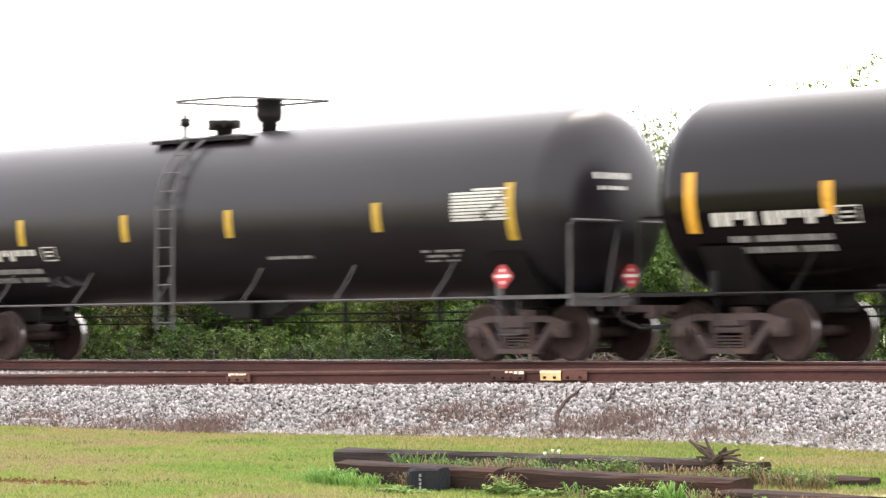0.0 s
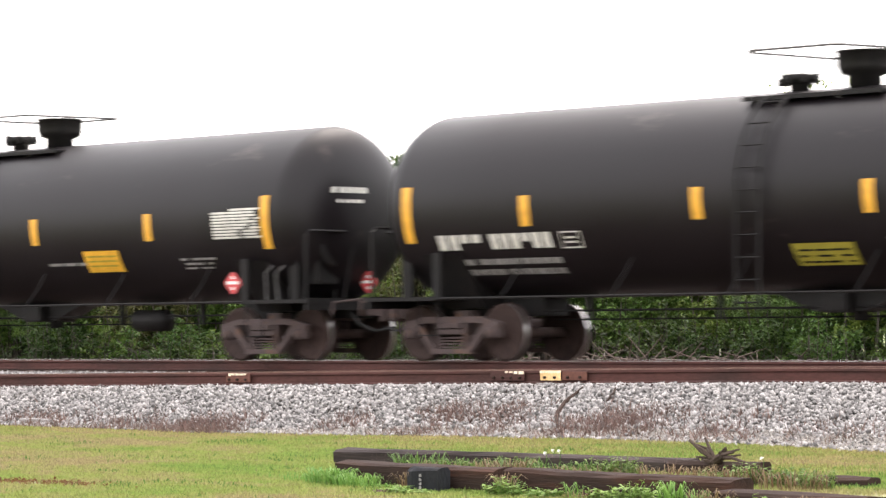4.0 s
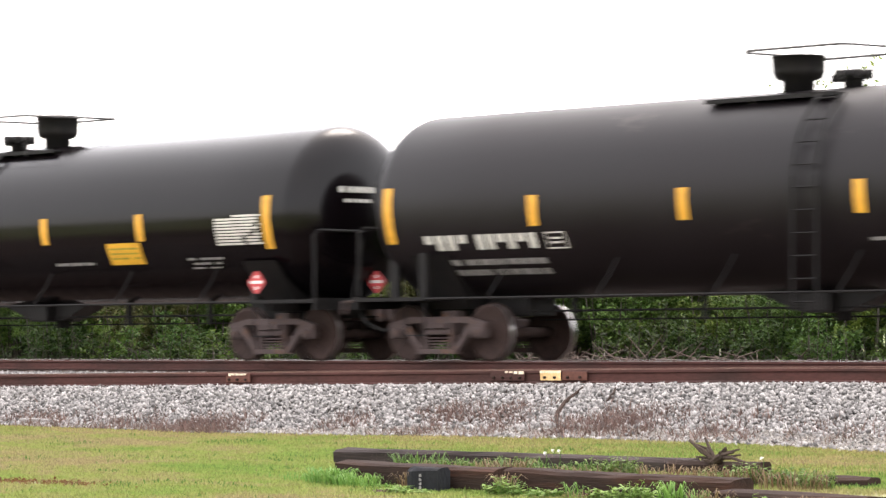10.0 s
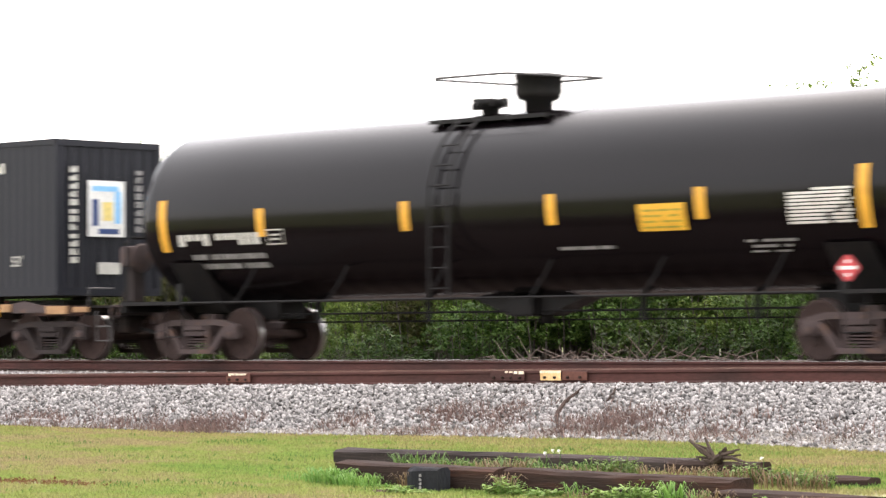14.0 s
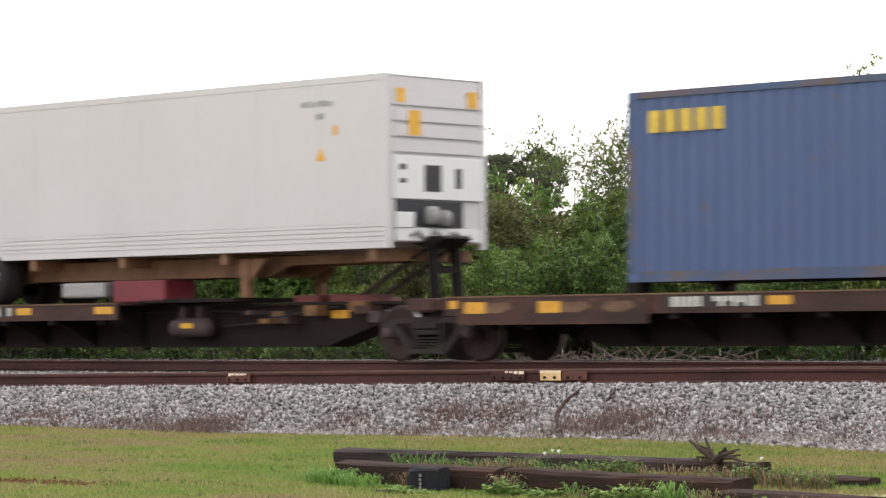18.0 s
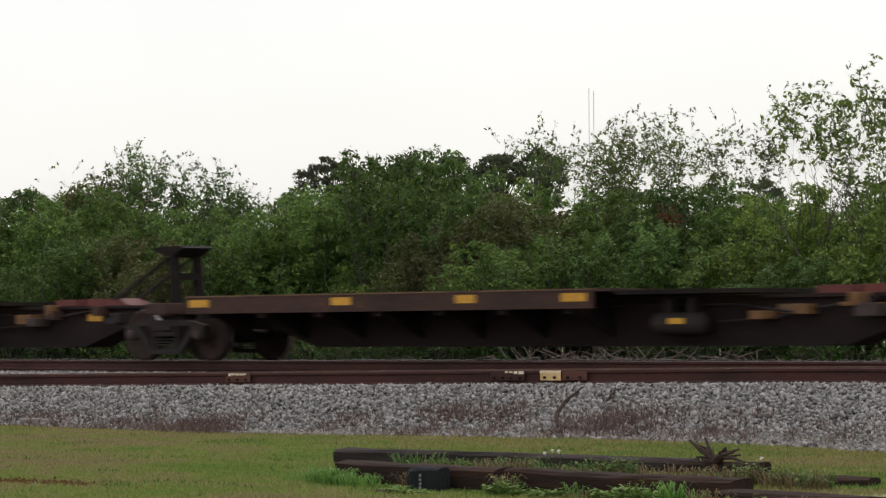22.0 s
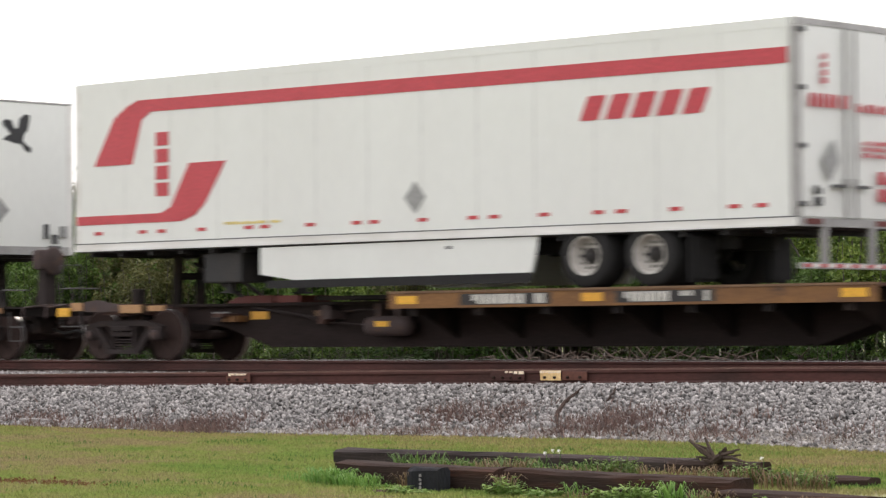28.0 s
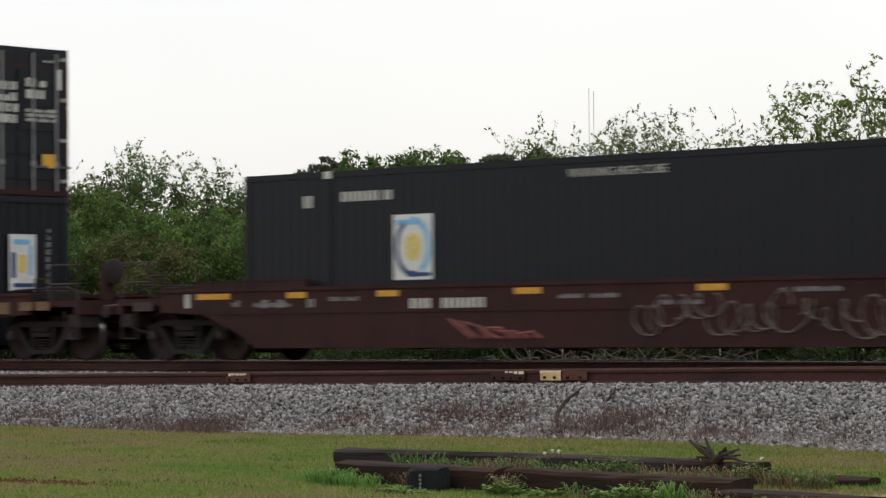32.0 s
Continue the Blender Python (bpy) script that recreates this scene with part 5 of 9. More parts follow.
        for q in (7.35, 7.62):
            part("valve_pipe", Shape().tube([(q, -1.3, 1.04), (q, -1.34, 1.5), (q + 0.15, -1.3, 1.62)], 0.022, 6), M_LADDER, car)
    for x, y in ((7.12 if kind != "S" else 6.68 if s < -120 else 6.2, -1.51 if kind != "S" else -1.46), (8.42, 0.1)):
        pl = Shape()
        o = [(-0.19, 0.03), (-0.19, -0.03), (-0.03, -0.19), (0.03, -0.19), (0.19, -0.03), (0.19, 0.03), (0.03, 0.19), (-0.03, 0.19)]
        pl.slot = 0
        pl.prism([(x + a, 1.34 + b) for a, b in o], "y", y - 0.01, y)
        pl.slot = 1
        pl.box(x - 0.14, x + 0.14, y - 0.014, y - 0.006, 1.32, 1.37)
        pl.box(x - 0.03, x + 0.03, y - 0.014, y - 0.006, 1.41, 1.46)
        pl.box(x - 0.03, x + 0.03, y - 0.014, y - 0.006, 1.22, 1.27)
        part("hazard_placard", pl, [M_RED, M_WHITE], car, "red and white hazard placard")
    gear = Shape()
    if kind == "S":
        gear.lathe([(0.02, 2.7), (0.2, 2.78), (0.2, 3.6), (0.02, 3.68)], "x", (0, -0.2, 0.72), 14)
    gear.box(-0.25, 0.25, -0.45, 0.45, 0.72, 1.03, 0.04)
    gear.prism([(-1.2, 1.02), (1.2, 1.02), (0.45, 0.74), (-0.45, 0.74)], "y", -0.25, 0.25)
    gear.lathe([(0.14, 0.60), (0.14, 0.9)], "z", (0.2, 0, 0), 12)
    gear.tube([(-5.8, -0.25, 0.80), (5.8, -0.25, 0.80)], 0.02, 6)
    gear.tube([(-5.8, 0.1, 0.66), (5.8, 0.1, 0.66)], 0.014, 5)
    for x in (-4.8, -2.2, 2.4, 4.6):
        gear.box(x - 0.03, x + 0.03, -0.3, -0.2, 0.64, 1.05)
    part("brake_rigging", gear, M_SAFE, car, "brake pipes and bottom outlet under the tank")
    for d in (-1, 1):
        bogie(car, d * 7.03, s, blue=kind == "G")
    return car


# kind, place at the start, and what sets each car apart
FIT_N = dict(stripes=(-7.65, -4.8, -1.9, 0.82, 4.36, 7.28), ladder=-0.70, dome=(0.28, 0.25, 0.54), valve=-0.88, post=-1.93, plat=(-1.9, 0.6))
FIT_S = dict(stripes=(-7.72, -4.60, -1.64, 1.53, 4.88, 7.75), ladder=0.64, dome=(-0.58, 0.42, 0.50), valve=0.42, plat=(-1.7, 0.7), data=(6.47, 7.62, 2.09, 2.62))
TANKS = [("A", -18.93, {}), ("N", -37.2, FIT_N), ("A", -55.48, {}), ("N", -73.67, dict(ladder=0.70)), ("A", -91.7, dict(stripes=(-7.5, -4.2, -1.68, 1.42, 4.05, 7.30), ladder=0.68, dome=(-0.36, 0.40, 0.54), valve=0.71, plat=(-1.6, 1.1))),
         ("S", -109.75, {}), ("S", -128.2, {}), ("S", -146.6, dict(stripes=(-7.59, -4.47, -1.14, 1.74, 4.81, 7.6), ladder=-0.04, dome=(0.75, 0.42, 0.50), valve=-0.31, plat=(-0.9, 1.6))), ("S", -164.75, FIT_S),
         ("G", -182.95, dict(mat=M_TANK_DULL, ladder=1.18, dome=(0.06, 0.41, 0.55), valve=1.04, plat=(-1.2, 1.5))), ("G", -201.15, dict(stripes=(-7.82, -4.45, -1.75, 1.57, 4.80, 7.80), ladder=-0.92, dome=(-0.10, 0.41, 0.55), valve=-1.1)),
         ("G", -219.4, dict(stripes=(-7.85, -4.88, -2.04, 1.25, 4.36, 7.78), ladder=-0.90, dome=(-0.18, 0.41, 0.55), valve=-1.1)), ("S", -237.85, FIT_S), ("A", -255.8, dict(stripes=(-7.55, -4.29, -1.78, 1.47, 4.10, 7.36), valve=-1.1)),
         ("N", -273.98, FIT_N), ("A", -292.25, dict(stripes=(-7.55, -4.24, -1.69, 1.41, 4.20, 7.33), ladder=-0.82, dome=(-0.10, 0.41, 0.55), valve=-1.17)), ("A", -310.65, {}), ("A", -328.85, {})]


def placard(car, x0, x1, z0, z1, mat, label):
    part("warning_placard", shell_patch(x0, x1, z0, z1), mat, car, label)


OF_TRAIN = []
for kind, s, own in TANKS:
    OF_TRAIN.append(moving(build_tank_car(kind, s, own), s))


# placards and paint that set single tank cars apart
for i, box, mat, label in ((2, (3.28, 4.13, 1.99, 2.40), M_ORANGE, "amber placard"), (4, (3.14, 3.97, 1.72, 2.12), M_ORANGE, "amber placard"), (13, (3.15, 4.06, 1.72, 2.10), M_ORANGE, "amber placard"), (15, (3.29, 4.16, 1.76, 2.16), M_ORANGE, "amber placard"),
                           (16, (3.36, 4.22, 1.96, 2.38), M_ORANGE, "amber placard"), (17, (3.3, 4.2, 1.97, 2.38), M_ORANGE, "amber placard"), (5, (2.65, 3.62, 1.58, 1.96), M_ORANGE, "amber placard"), (7, (1.85, 2.78, 1.58, 1.96), M_ORANGE, "amber placard"),
                           (8, (2.97, 3.91, 1.62, 1.98), M_ORANGE, "amber placard"), (6, (2.65, 3.62, 1.60, 1.98), M_ORANGE, "amber placard"), (12, (2.83, 3.75, 1.60, 1.96), M_ORANGE, "amber placard"), (5, (-0.12, 0.97, 1.40, 1.72), M_OLIVE, "faded olive placard"),
                           (7, (0.35, 1.35, 1.36, 1.7), M_OLIVE, "faded olive placard"), (9, (3.45, 4.32, 2.01, 2.46), M_YEL2, "lemon yellow placard"), (10, (3.0, 3.95, 2.05, 2.52), M_YEL2, "lemon yellow placard"), (11, (2.86, 3.72, 2.08, 2.52), M_YEL2, "lemon yellow placard"),
                           (10, (-0.15, 0.80, 1.22, 1.68), M_YEL2, "lemon yellow placard low on the shell"), (11, (-0.22, 0.72, 1.22, 1.7), M_YEL2, "lemon yellow placard low on the shell")):
    tank = [c for c in OF_TRAIN[i].children if c.name.startswith("tank")][0]
    x0, x1, z0, z1 = box
    p = part("warning_placard", shell_patch(x0, x1, z0, z1, 8, 0.009), mat, tank, label)
    part("placard_text", shell_bars([(x0 + 0.08, x1 - 0.08, z1 - 0.085 * (k + 1) - 0.03, z1 - 0.085 * (k + 1)) for k in range(int((z1 - z0 - 0.05) / 0.085))], i, 0.2), M_OLIVE if mat is not M_OLIVE else M_SAFE, p, "small dark lines").data.transform(pose(0, -0.006, 0))


def paint_scrawl(i, x, z, w, h, mat, label, seed):
    """A faded scrawl of paint wrapped on the shell."""
    rng = random.Random(seed)
    tank = [c for c in OF_TRAIN[i].children if c.name.startswith("tank")][0]
    s = Shape()
    for k in range(7):
        cx, cz, r = x + (k / 6 - 0.5) * w, z + rng.uniform(-0.15, 0.15) * h, h * rng.uniform(0.25, 0.5)
        a0, n = rng.uniform(0, 6.28), rng.uniform(0.7, 1.5)
        pts = [(cx + r * 0.8 * math.cos(a0 + n * 6.28 * i / 12) + 0.02 * i, cz + r * math.sin(a0 + n * 6.28 * i / 12)) for i in range(13)]
        s.tube([(a, on_shell(c, TANK_R + 0.004), c) for a, c in pts], 0.016, 4)
    part("paint_scrawl", s, mat, tank, label)["kind"] = "stuff"


paint_scrawl(2, 2.9, 1.7, 1.0, 0.3, M_SCRAWL, "faded pale scrawl", 3)
paint_scrawl(3, 1.7, 1.68, 1.1, 0.4, M_GRAFF, "pale paint scrawl", 4)
paint_scrawl(14, -2.2, 1.55, 1.4, 0.45, M_GRAFF, "pale paint scrawl", 5)
paint_scrawl(14, 2.2, 1.6, 1.0, 0.4, M_SCRAWL, "faded grey scrawl", 6)
paint_scrawl(1, -4.2, 1.45, 0.8, 0.2, M_SCRAWL, "faded grey scrawl", 7)
splash = Shape()
rg = random.Random(2)
for k in range(40):
    x, z = rg.gauss(-0.05, 0.17), rg.gauss(3.25, 0.13)
    a = rg.uniform(0.02, 0.075)
    q = shell_patch(x - a, x + a, z - a * 0.9, z + a * 0.9, 2, 0.008)
    splash.put(q.v, q.f)
part("paint_splash", splash, M_STENCIL, [c for c in OF_TRAIN[15].children if c.name.startswith("tank")][0], "pale splash of paint on the shell")["kind"] = "stuff"
M_SEAM = material("pale_panel_joint", (0.665, 0.672, 0.64), rough=0.5, mix=0.3, scale=3, grain=20, bump=0.0, grit=0.1)
M_RAILGREY = material("dusty_grey_rail", (0.47, 0.465, 0.44), rough=0.55, mix=0.5, dark=(0.33, 0.32, 0.30), scale=1.5, grain=16, bump=0.02, stretch=(0.3, 1, 1), grit=0.15)
M_RAILWHITE = material("dusty_white_rail", (0.73, 0.72, 0.69), rough=0.5, mix=0.5, dark=(0.48, 0.45, 0.40), scale=1.5, grain=16, bump=0.02, stretch=(0.3, 1, 1), grit=0.1)
# ---- intermodal cars ----
DECK_Z = 1.13


def mx(shape, m):
    """Mirrors a shape along x where m is -1."""
    if m < 0:
        shape.v = [(-x, y, z) for x, y, z in shape.v]
    return shape


def dashes(x0, x1, z0, z1, y, seed):
    """Illegible stencilled characters: short upright bars with gaps between the words."""
    rng = random.Random(seed)
    s = Shape()
    x = x0
    while x < x1 - 0.05:
        w = rng.uniform(0.07, 0.11)
        cut = rng.choice((0.0, 0.0, 0.35, 0.5))
        s.box(x, x + w, y - 0.004, y, z0 + (z1 - z0) * cut * rng.choice((0, 1)), z1)
        x += w + rng.choice((0.03, 0.03, 0.035, 0.035, 0.04, 0.22))
    return s


def spine_unit(s0, s1, rear_end, front_end, five, hitch_up, tan, deck, side_panel, bare):
    """One unit of an articulated spine car between bogies at s0 (towards -x) and s1; the rear-end unit is turned round."""
    c, h = (s0 + s1) / 2, (s1 - s0) / 2
    m = -1 if rear_end else 1
    car = thing("spine_car", "rusty brown spine car with wheel platform and deep dark sill" if hitch_up != 0 else "grimy articulated spine car with container pedestals and folded hitch", "flat car", "spine car units of the train")
    b = Shape()
    b.prism([(-h + 0.35, 1.0), (h - 0.35, 1.0), (h - 0.35, 0.70), (h - 1.9, 0.60), (h - 3.1, 0.23), (-h + 3.1, 0.23), (-h + 1.9, 0.60), (-h + 0.35, 0.70)], "y", -0.34, 0.34)
    b.box(-h + 0.6, h - 0.6, -0.46, 0.46, 0.955, 1.005)
    b.box(-h + 3.2, h - 3.2, -0.45, 0.45, 0.23, 0.26)
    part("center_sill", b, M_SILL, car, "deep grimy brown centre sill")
    # wheel platform over the long end
    p0, p1 = (-7.65, 1.88) if not five else (-7.62, 1.6)
    d = Shape()
    d.box(p0, p1, -1.42, 1.42, 1.085, DECK_Z)
    part("platform_deck", mx(d, m), M_SPINE, car, "steel wheel platform deck", at=pose(0, 0, deck - DECK_Z))
    for sd in (-1, 1):
        e = Shape()
        y0, y1 = sorted((sd * 1.425, sd * 1.48))
        e.box(p0, p1, y0, y1, 0.88 if not five else 0.84, 1.10)
        e.box(p0, p1, min(sd * 1.38, sd * 1.5), max(sd * 1.38, sd * 1.5), 0.86 if not five else 0.82, 0.885 if not five else 0.845)
        edge = part("platform_edge", mx(e, m), M_TANEDGE if tan else M_SPINE, car, "rust-brown side channel", at=pose(0, 0, deck - DECK_Z))
        t = Shape().box(p0, p1, min(sd * 1.41, sd * 1.495), max(sd * 1.41, sd * 1.495), 1.104, 1.14 if tan else 1.125)
        part("edge_cap", mx(t, m), M_DECK, edge, "worn tan top edge")
        if sd < 0:
            if tan:
                tapes = ((2.2, 0.3, M_DECK), (6.0, 0.45, M_YEL)) if s0 == -677.2 else ((0.15, 0.45, M_ORANGE), (5.0, 0.42, M_YEL), (8.9, 0.45, M_ORANGE))
                words = ((2.6, 5.95), (8.42, 9.45)) if s0 == -677.2 else ((2.85, 4.75), (6.05, 7.95))
            else:
                tapes = ((0.1, 0.5 if bare else 0.75, M_YEL), (3.6, 0.45, M_YEL), (6.4, 0.42, M_YEL), (p1 - p0 - 0.6, 0.5, M_YEL))
                words = () if bare else ((4.5, 6.3), (2.05, 3.45))
            for xa, w, mt in tapes:
                part("reflective_tape", mx(Shape().box(p0 + xa, p0 + xa + w, -1.486, -1.478, 0.93, 1.06), m), mt, edge, "amber reflective tape")
            for k, (xa, xb) in enumerate(words):
                part("stencil_panel", mx(Shape().box(p0 + xa, p0 + xb, -1.481, -1.477, 0.90, 1.08), m), M_CHASSIS, edge, "black panel behind the marks")
                part("stencil", mx(dashes(p0 + xa + 0.12, p0 + xb - 0.1, 0.915, 1.065, -1.482, int(-s0) + k), m), M_STENCIL, edge, "white stencilled marks")["kind"] = "stuff"
    if side_panel:
        skirt = Shape().box(-7.30, -3.42, -1.52, -1.49, 0.62, 0.98).box(-7.30, -3.42, -1.56, -1.46, 0.58, 0.63)
        sk = part("side_panel", mx(skirt, m), M_SPINE, car, "flat rust-brown side panel")
        for xa in (-7.15, -5.6):
            part("reflective_tape", mx(Shape().box(xa, xa + 0.45, -1.527, -1.52, 0.76, 0.94), m), M_YEL, sk, "square amber tape")
        for xa in (-6.5, -4.9, -4.0):
            part("paint_patch", mx(Shape().prism([(xa - 0.3, 0.82), (xa - 0.2, 0.92), (xa + 0.25, 0.93), (xa + 0.35, 0.84), (xa + 0.1, 0.76), (xa - 0.2, 0.77)], "y", -1.526, -1.518), m), M_DECK, sk, "faded tan paint patch")
    for i in range(7):
        x = p0 + 0.5 + i * (p1 - p0 - 1.0) / 6
        for sd in (-1, 1):
            g = Shape().prism([(sd * 0.34, 1.08), (sd * 1.42, 1.08), (sd * 1.42, 0.86), (sd * 0.34, 0.36)], "x", x - 0.03, x + 0.03)
            g.box(x - 0.09, x + 0.09, min(sd * 1.30, sd * 1.44), max(sd * 1.30, sd * 1.44), 0.74, 0.9)
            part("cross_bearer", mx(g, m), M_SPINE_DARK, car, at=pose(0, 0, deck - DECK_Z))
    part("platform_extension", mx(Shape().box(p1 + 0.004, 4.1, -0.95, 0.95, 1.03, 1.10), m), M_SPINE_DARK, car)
    tank = Shape().lathe([(0.02, 2.15), (0.15, 2.2), (0.17, 2.3), (0.17, 3.05), (0.15, 3.15), (0.02, 3.2)], "x", (0, -0.62, 0.58), 16)
    tank.box(2.4, 2.5, -0.68, -0.34, 0.7, 0.96).box(2.85, 2.95, -0.68, -0.34, 0.7, 0.96)
    res = part("air_reservoir", mx(tank, m), M_TRUCK_DARK if bare else M_RUSTBROWN, car, "cylindrical air reservoir")
    part("reservoir_tape", mx(Shape().box(2.55, 2.85, -0.80, -0.786, 0.57, 0.66), m), M_ORANGE, res, "amber tape")
    pipe = Shape().tube([(-6.5, -0.42, 0.93), (-2, -0.42, 0.86), (3.6, -0.42, 0.86), (4.6, -0.45, 0.74), (6.2, -0.42, 0.93)], 0.022, 6)
    pipe.tube([(3.3, -0.5, 0.6), (4.4, -0.5, 0.66), (5.0, -0.46, 0.8)], 0.018, 5)
    part("brake_pipe", mx(pipe, m), M_TRUCK_DARK, car)
    for xa, mt in ((5.9, M_YEL), (4.3, M_DECK), (6.9, M_STENCIL_DIM)):
        part("sill_tape", mx(Shape().box(xa, xa + 0.42, -0.352, -0.342, 0.72, 0.86), m), mt, car, "reflective tape on the sill")
    rc = random.Random(int(-s0 * 7))
    for k in range(7):
        xa, w2, z2 = rc.uniform(3.9, 7.3), rc.uniform(0.12, 0.42), rc.uniform(0.62, 0.86)
        part("bracket", mx(Shape().box(xa, xa + w2, -rc.uniform(0.5, 0.85), -0.36, z2, z2 + rc.uniform(0.06, 0.2), 0.012), m), rc.choice((M_SPINE, M_RUSTBROWN, M_TANEDGE, M_TRUCK_DARK)), car, "rusty bracket on the sill")
    # hitch end
    red = Shape().box(5.05, 5.65, -0.4, 0.4, 1.01, 1.13).prism([(5.8, 1.01), (7.0, 1.01), (6.7, 1.14), (5.8, 1.14)], "y", -0.3, 0.3)
    part("hitch_track", mx(red, m), M_CHASSIS_RED, car, "red painted hitch track")
    hx = h - 0.72
    if hitch_up:
        st = Shape().prism([(hx - 0.42, 2.0), (hx - 0.40, 2.05), (hx + 0.30, 2.075), (hx + 0.42, 2.03), (hx + 0.30, 1.97), (hx + 0.12, 1.86), (hx - 0.10, 1.90)], "y", -0.36, 0.36)
        hitch = part("trailer_hitch", mx(st, m), M_SPINE_DARK, car, "raised trailer hitch head")
        for sd in (-1, 1):
            y0, y1 = sorted((sd * 0.22, sd * 0.34))
            part("strut", mx(Shape().prism([(hx + 0.0, 1.92), (hx + 0.16, 1.95), (hx + 0.22, 1.0), (hx + 0.06, 1.0)], "y", y0, y1), m), M_SPINE_DARK, hitch, "upright strut")
            part("brace", mx(Shape().prism([(hx - 0.08, 1.86), (hx + 0.03, 1.90), (6.70, 1.12), (6.54, 1.12)], "y", y0 + 0.02, y1 - 0.02), m), M_TRUCK_DARK, hitch, "diagonal brace")
        part("cross_bar", mx(Shape().box(hx + 0.02, hx + 0.18, -0.215, 0.215, 1.46, 1.58), m), M_SPINE_DARK, hitch)
    else:
        part("folded_hitch", mx(Shape().box(hx - 1.4, hx + 0.3, -0.36, 0.36, 1.01, 1.13, 0.03), m), M_CHASSIS, car, "folded trailer hitch")
    # end bolsters over the bogies
    for e in (-1, 1) if front_end else (-1,):
        x = e * h
        bo = Shape().box(x - 0.28, x + 0.28, -1.3, 1.3, 0.82, 1.02, 0.02)
        bo.box(x - 0.9, x + 0.9, -0.4, 0.4, 0.80, 0.98)
        bb = part("body_bolster", bo, M_SPINE, car, "rust-brown body bolster")
        if (front_end if e > 0 else rear_end) and not bare:
            part("bolster_arm", Shape().prism([(x - 0.75, 0.88), (x - 0.75, 1.06), (x - 0.4, 1.10), (x + 0.2, 0.99), (x + 0.2, 0.88)], "y", -1.35, -1.31), M_RUSTBROWN, bb, "rust-brown sloping bolster arm")
            for q, w, z0, z1, mt in ((-1.12, 0.30, 0.90, 1.05, M_PEACH), (0.22, 0.58, 0.85, 1.0, M_PEACH), (0.98, 0.42, 0.88, 0.98, M_PEACH), (-1.5, 0.32, 0.80, 0.96, M_ORANGE)):
                part("bolster_plate", Shape().box(x + q, x + q + w, -1.36, -1.31, z0, z1, 0.01), mt, bb, "tan painted end plate")
    for end, e in ((rear_end, -1), (front_end, 1)):
        if end:
            x = e * h
            a, b2 = sorted((x, x + e * 1.55))
            ef = Shape().box(a, b2, -0.35, 0.35, 0.74, 1.0, 0.02).box(x + e * 1.3 - 0.06, x + e * 1.3 + 0.06, -1.3, 1.3, 0.82, 1.0)
            ef.tube([(x + e * 1.3, -1.3, 0.9), (x + e * 1.3, -1.3, 0.42), (x + e * 0.95, -1.3, 0.42), (x + e * 0.95, -1.3, 0.9)], 0.016, 5)
            part("end_frame", ef, M_SPINE_DARK, car, "dark end frame with sill step")
            part("grab_iron", Shape().tube([(x + e * 1.25, -1.2, 1.0), (x + e * 1.25, -1.2, 1.32), (x + e * 1.25, -0.6, 1.32)], 0.016, 5), M_LADDER, car)
            if e > 0:
                part("brake_platform", Shape().box(x + 1.36, x + 1.95, -1.25, 1.25, 0.96, 1.0).box(x + 1.88, x + 1.94, -1.25, 1.25, 0.82, 0.96).box(x + 1.5, x + 1.75, -0.7, -0.3, 0.5, 0.82, 0.03), M_SPINE_DARK, car, "dark end platform")
                st = part("brake_stand", Shape().prism([(x + 1.70, 1.0), (x + 1.95, 1.0), (x + 1.92, 1.72), (x + 1.74, 1.72)], "y", -0.72, -0.45).tube([(x + 1.45, -0.6, 1.0), (x + 1.74, -0.6, 1.55)], 0.03, 6), M_TRUCK_DARK, car, "tall hand brake stand")
                part("gear_housing", Shape().box(x + 1.66, x + 1.94, -0.82, -0.34, 1.70, 2.08, 0.07), M_RUSTBROWN, st, "rusty brake gear housing")
                part("brake_wheel", Shape().lathe([(0.24, -0.02), (0.27, 0.0), (0.24, 0.02)], "x", (x + 2.02, -0.58, 1.86), 18).tube([(x + 1.92, -0.58, 1.86), (x + 2.03, -0.58, 1.86)], 0.03, 6).tube([(x + 2.02, -0.58, 1.62), (x + 2.02, -0.58, 2.10)], 0.014, 5), M_RUSTBROWN, st, "rusty brake wheel")
                part("end_step", Shape().tube([(x + 1.9, -1.22, 0.9), (x + 1.9, -1.22, 0.36), (x + 1.5, -1.22, 0.36), (x + 1.5, -1.22, 0.9)], 0.018, 5).tube([(x + 1.9, -1.22, 0.62), (x + 1.5, -1.22, 0.62)], 0.016, 5), M_LADDER, car, "pale end steps")
            else:
                bs = Shape().box(x - 1.30, x - 1.10, 0.25, 0.45, 0.98, 1.32, 0.02)
                part("end_bracket", bs, M_TRUCK_DARK, car, "dark end bracket")
                part("end_rung", Shape().tube([(x - 1.55, -1.22, 1.32), (x - 1.0, -1.22, 1.32)], 0.014, 5).tube([(x - 1.55, -1.22, 0.62), (x - 1.0, -1.22, 0.62)], 0.014, 5).tube([(x - 1.55, -1.22, 0.62), (x - 1.55, -1.22, 1.75), (x - 1.0, -1.22, 1.75), (x - 1.0, -1.22, 0.62)], 0.014, 5), M_LADDER, car, "thin pale end ladder")
            coupler(car, x + e * 1.2, e)
            air_hose(car, x + e * 1.4, e)
    bogie(car, -h, c, M_TRUCK_DARK)
    if front_end:
        bogie(car, h, c, M_TRUCK_DARK)
    moving(car, c)
    return car


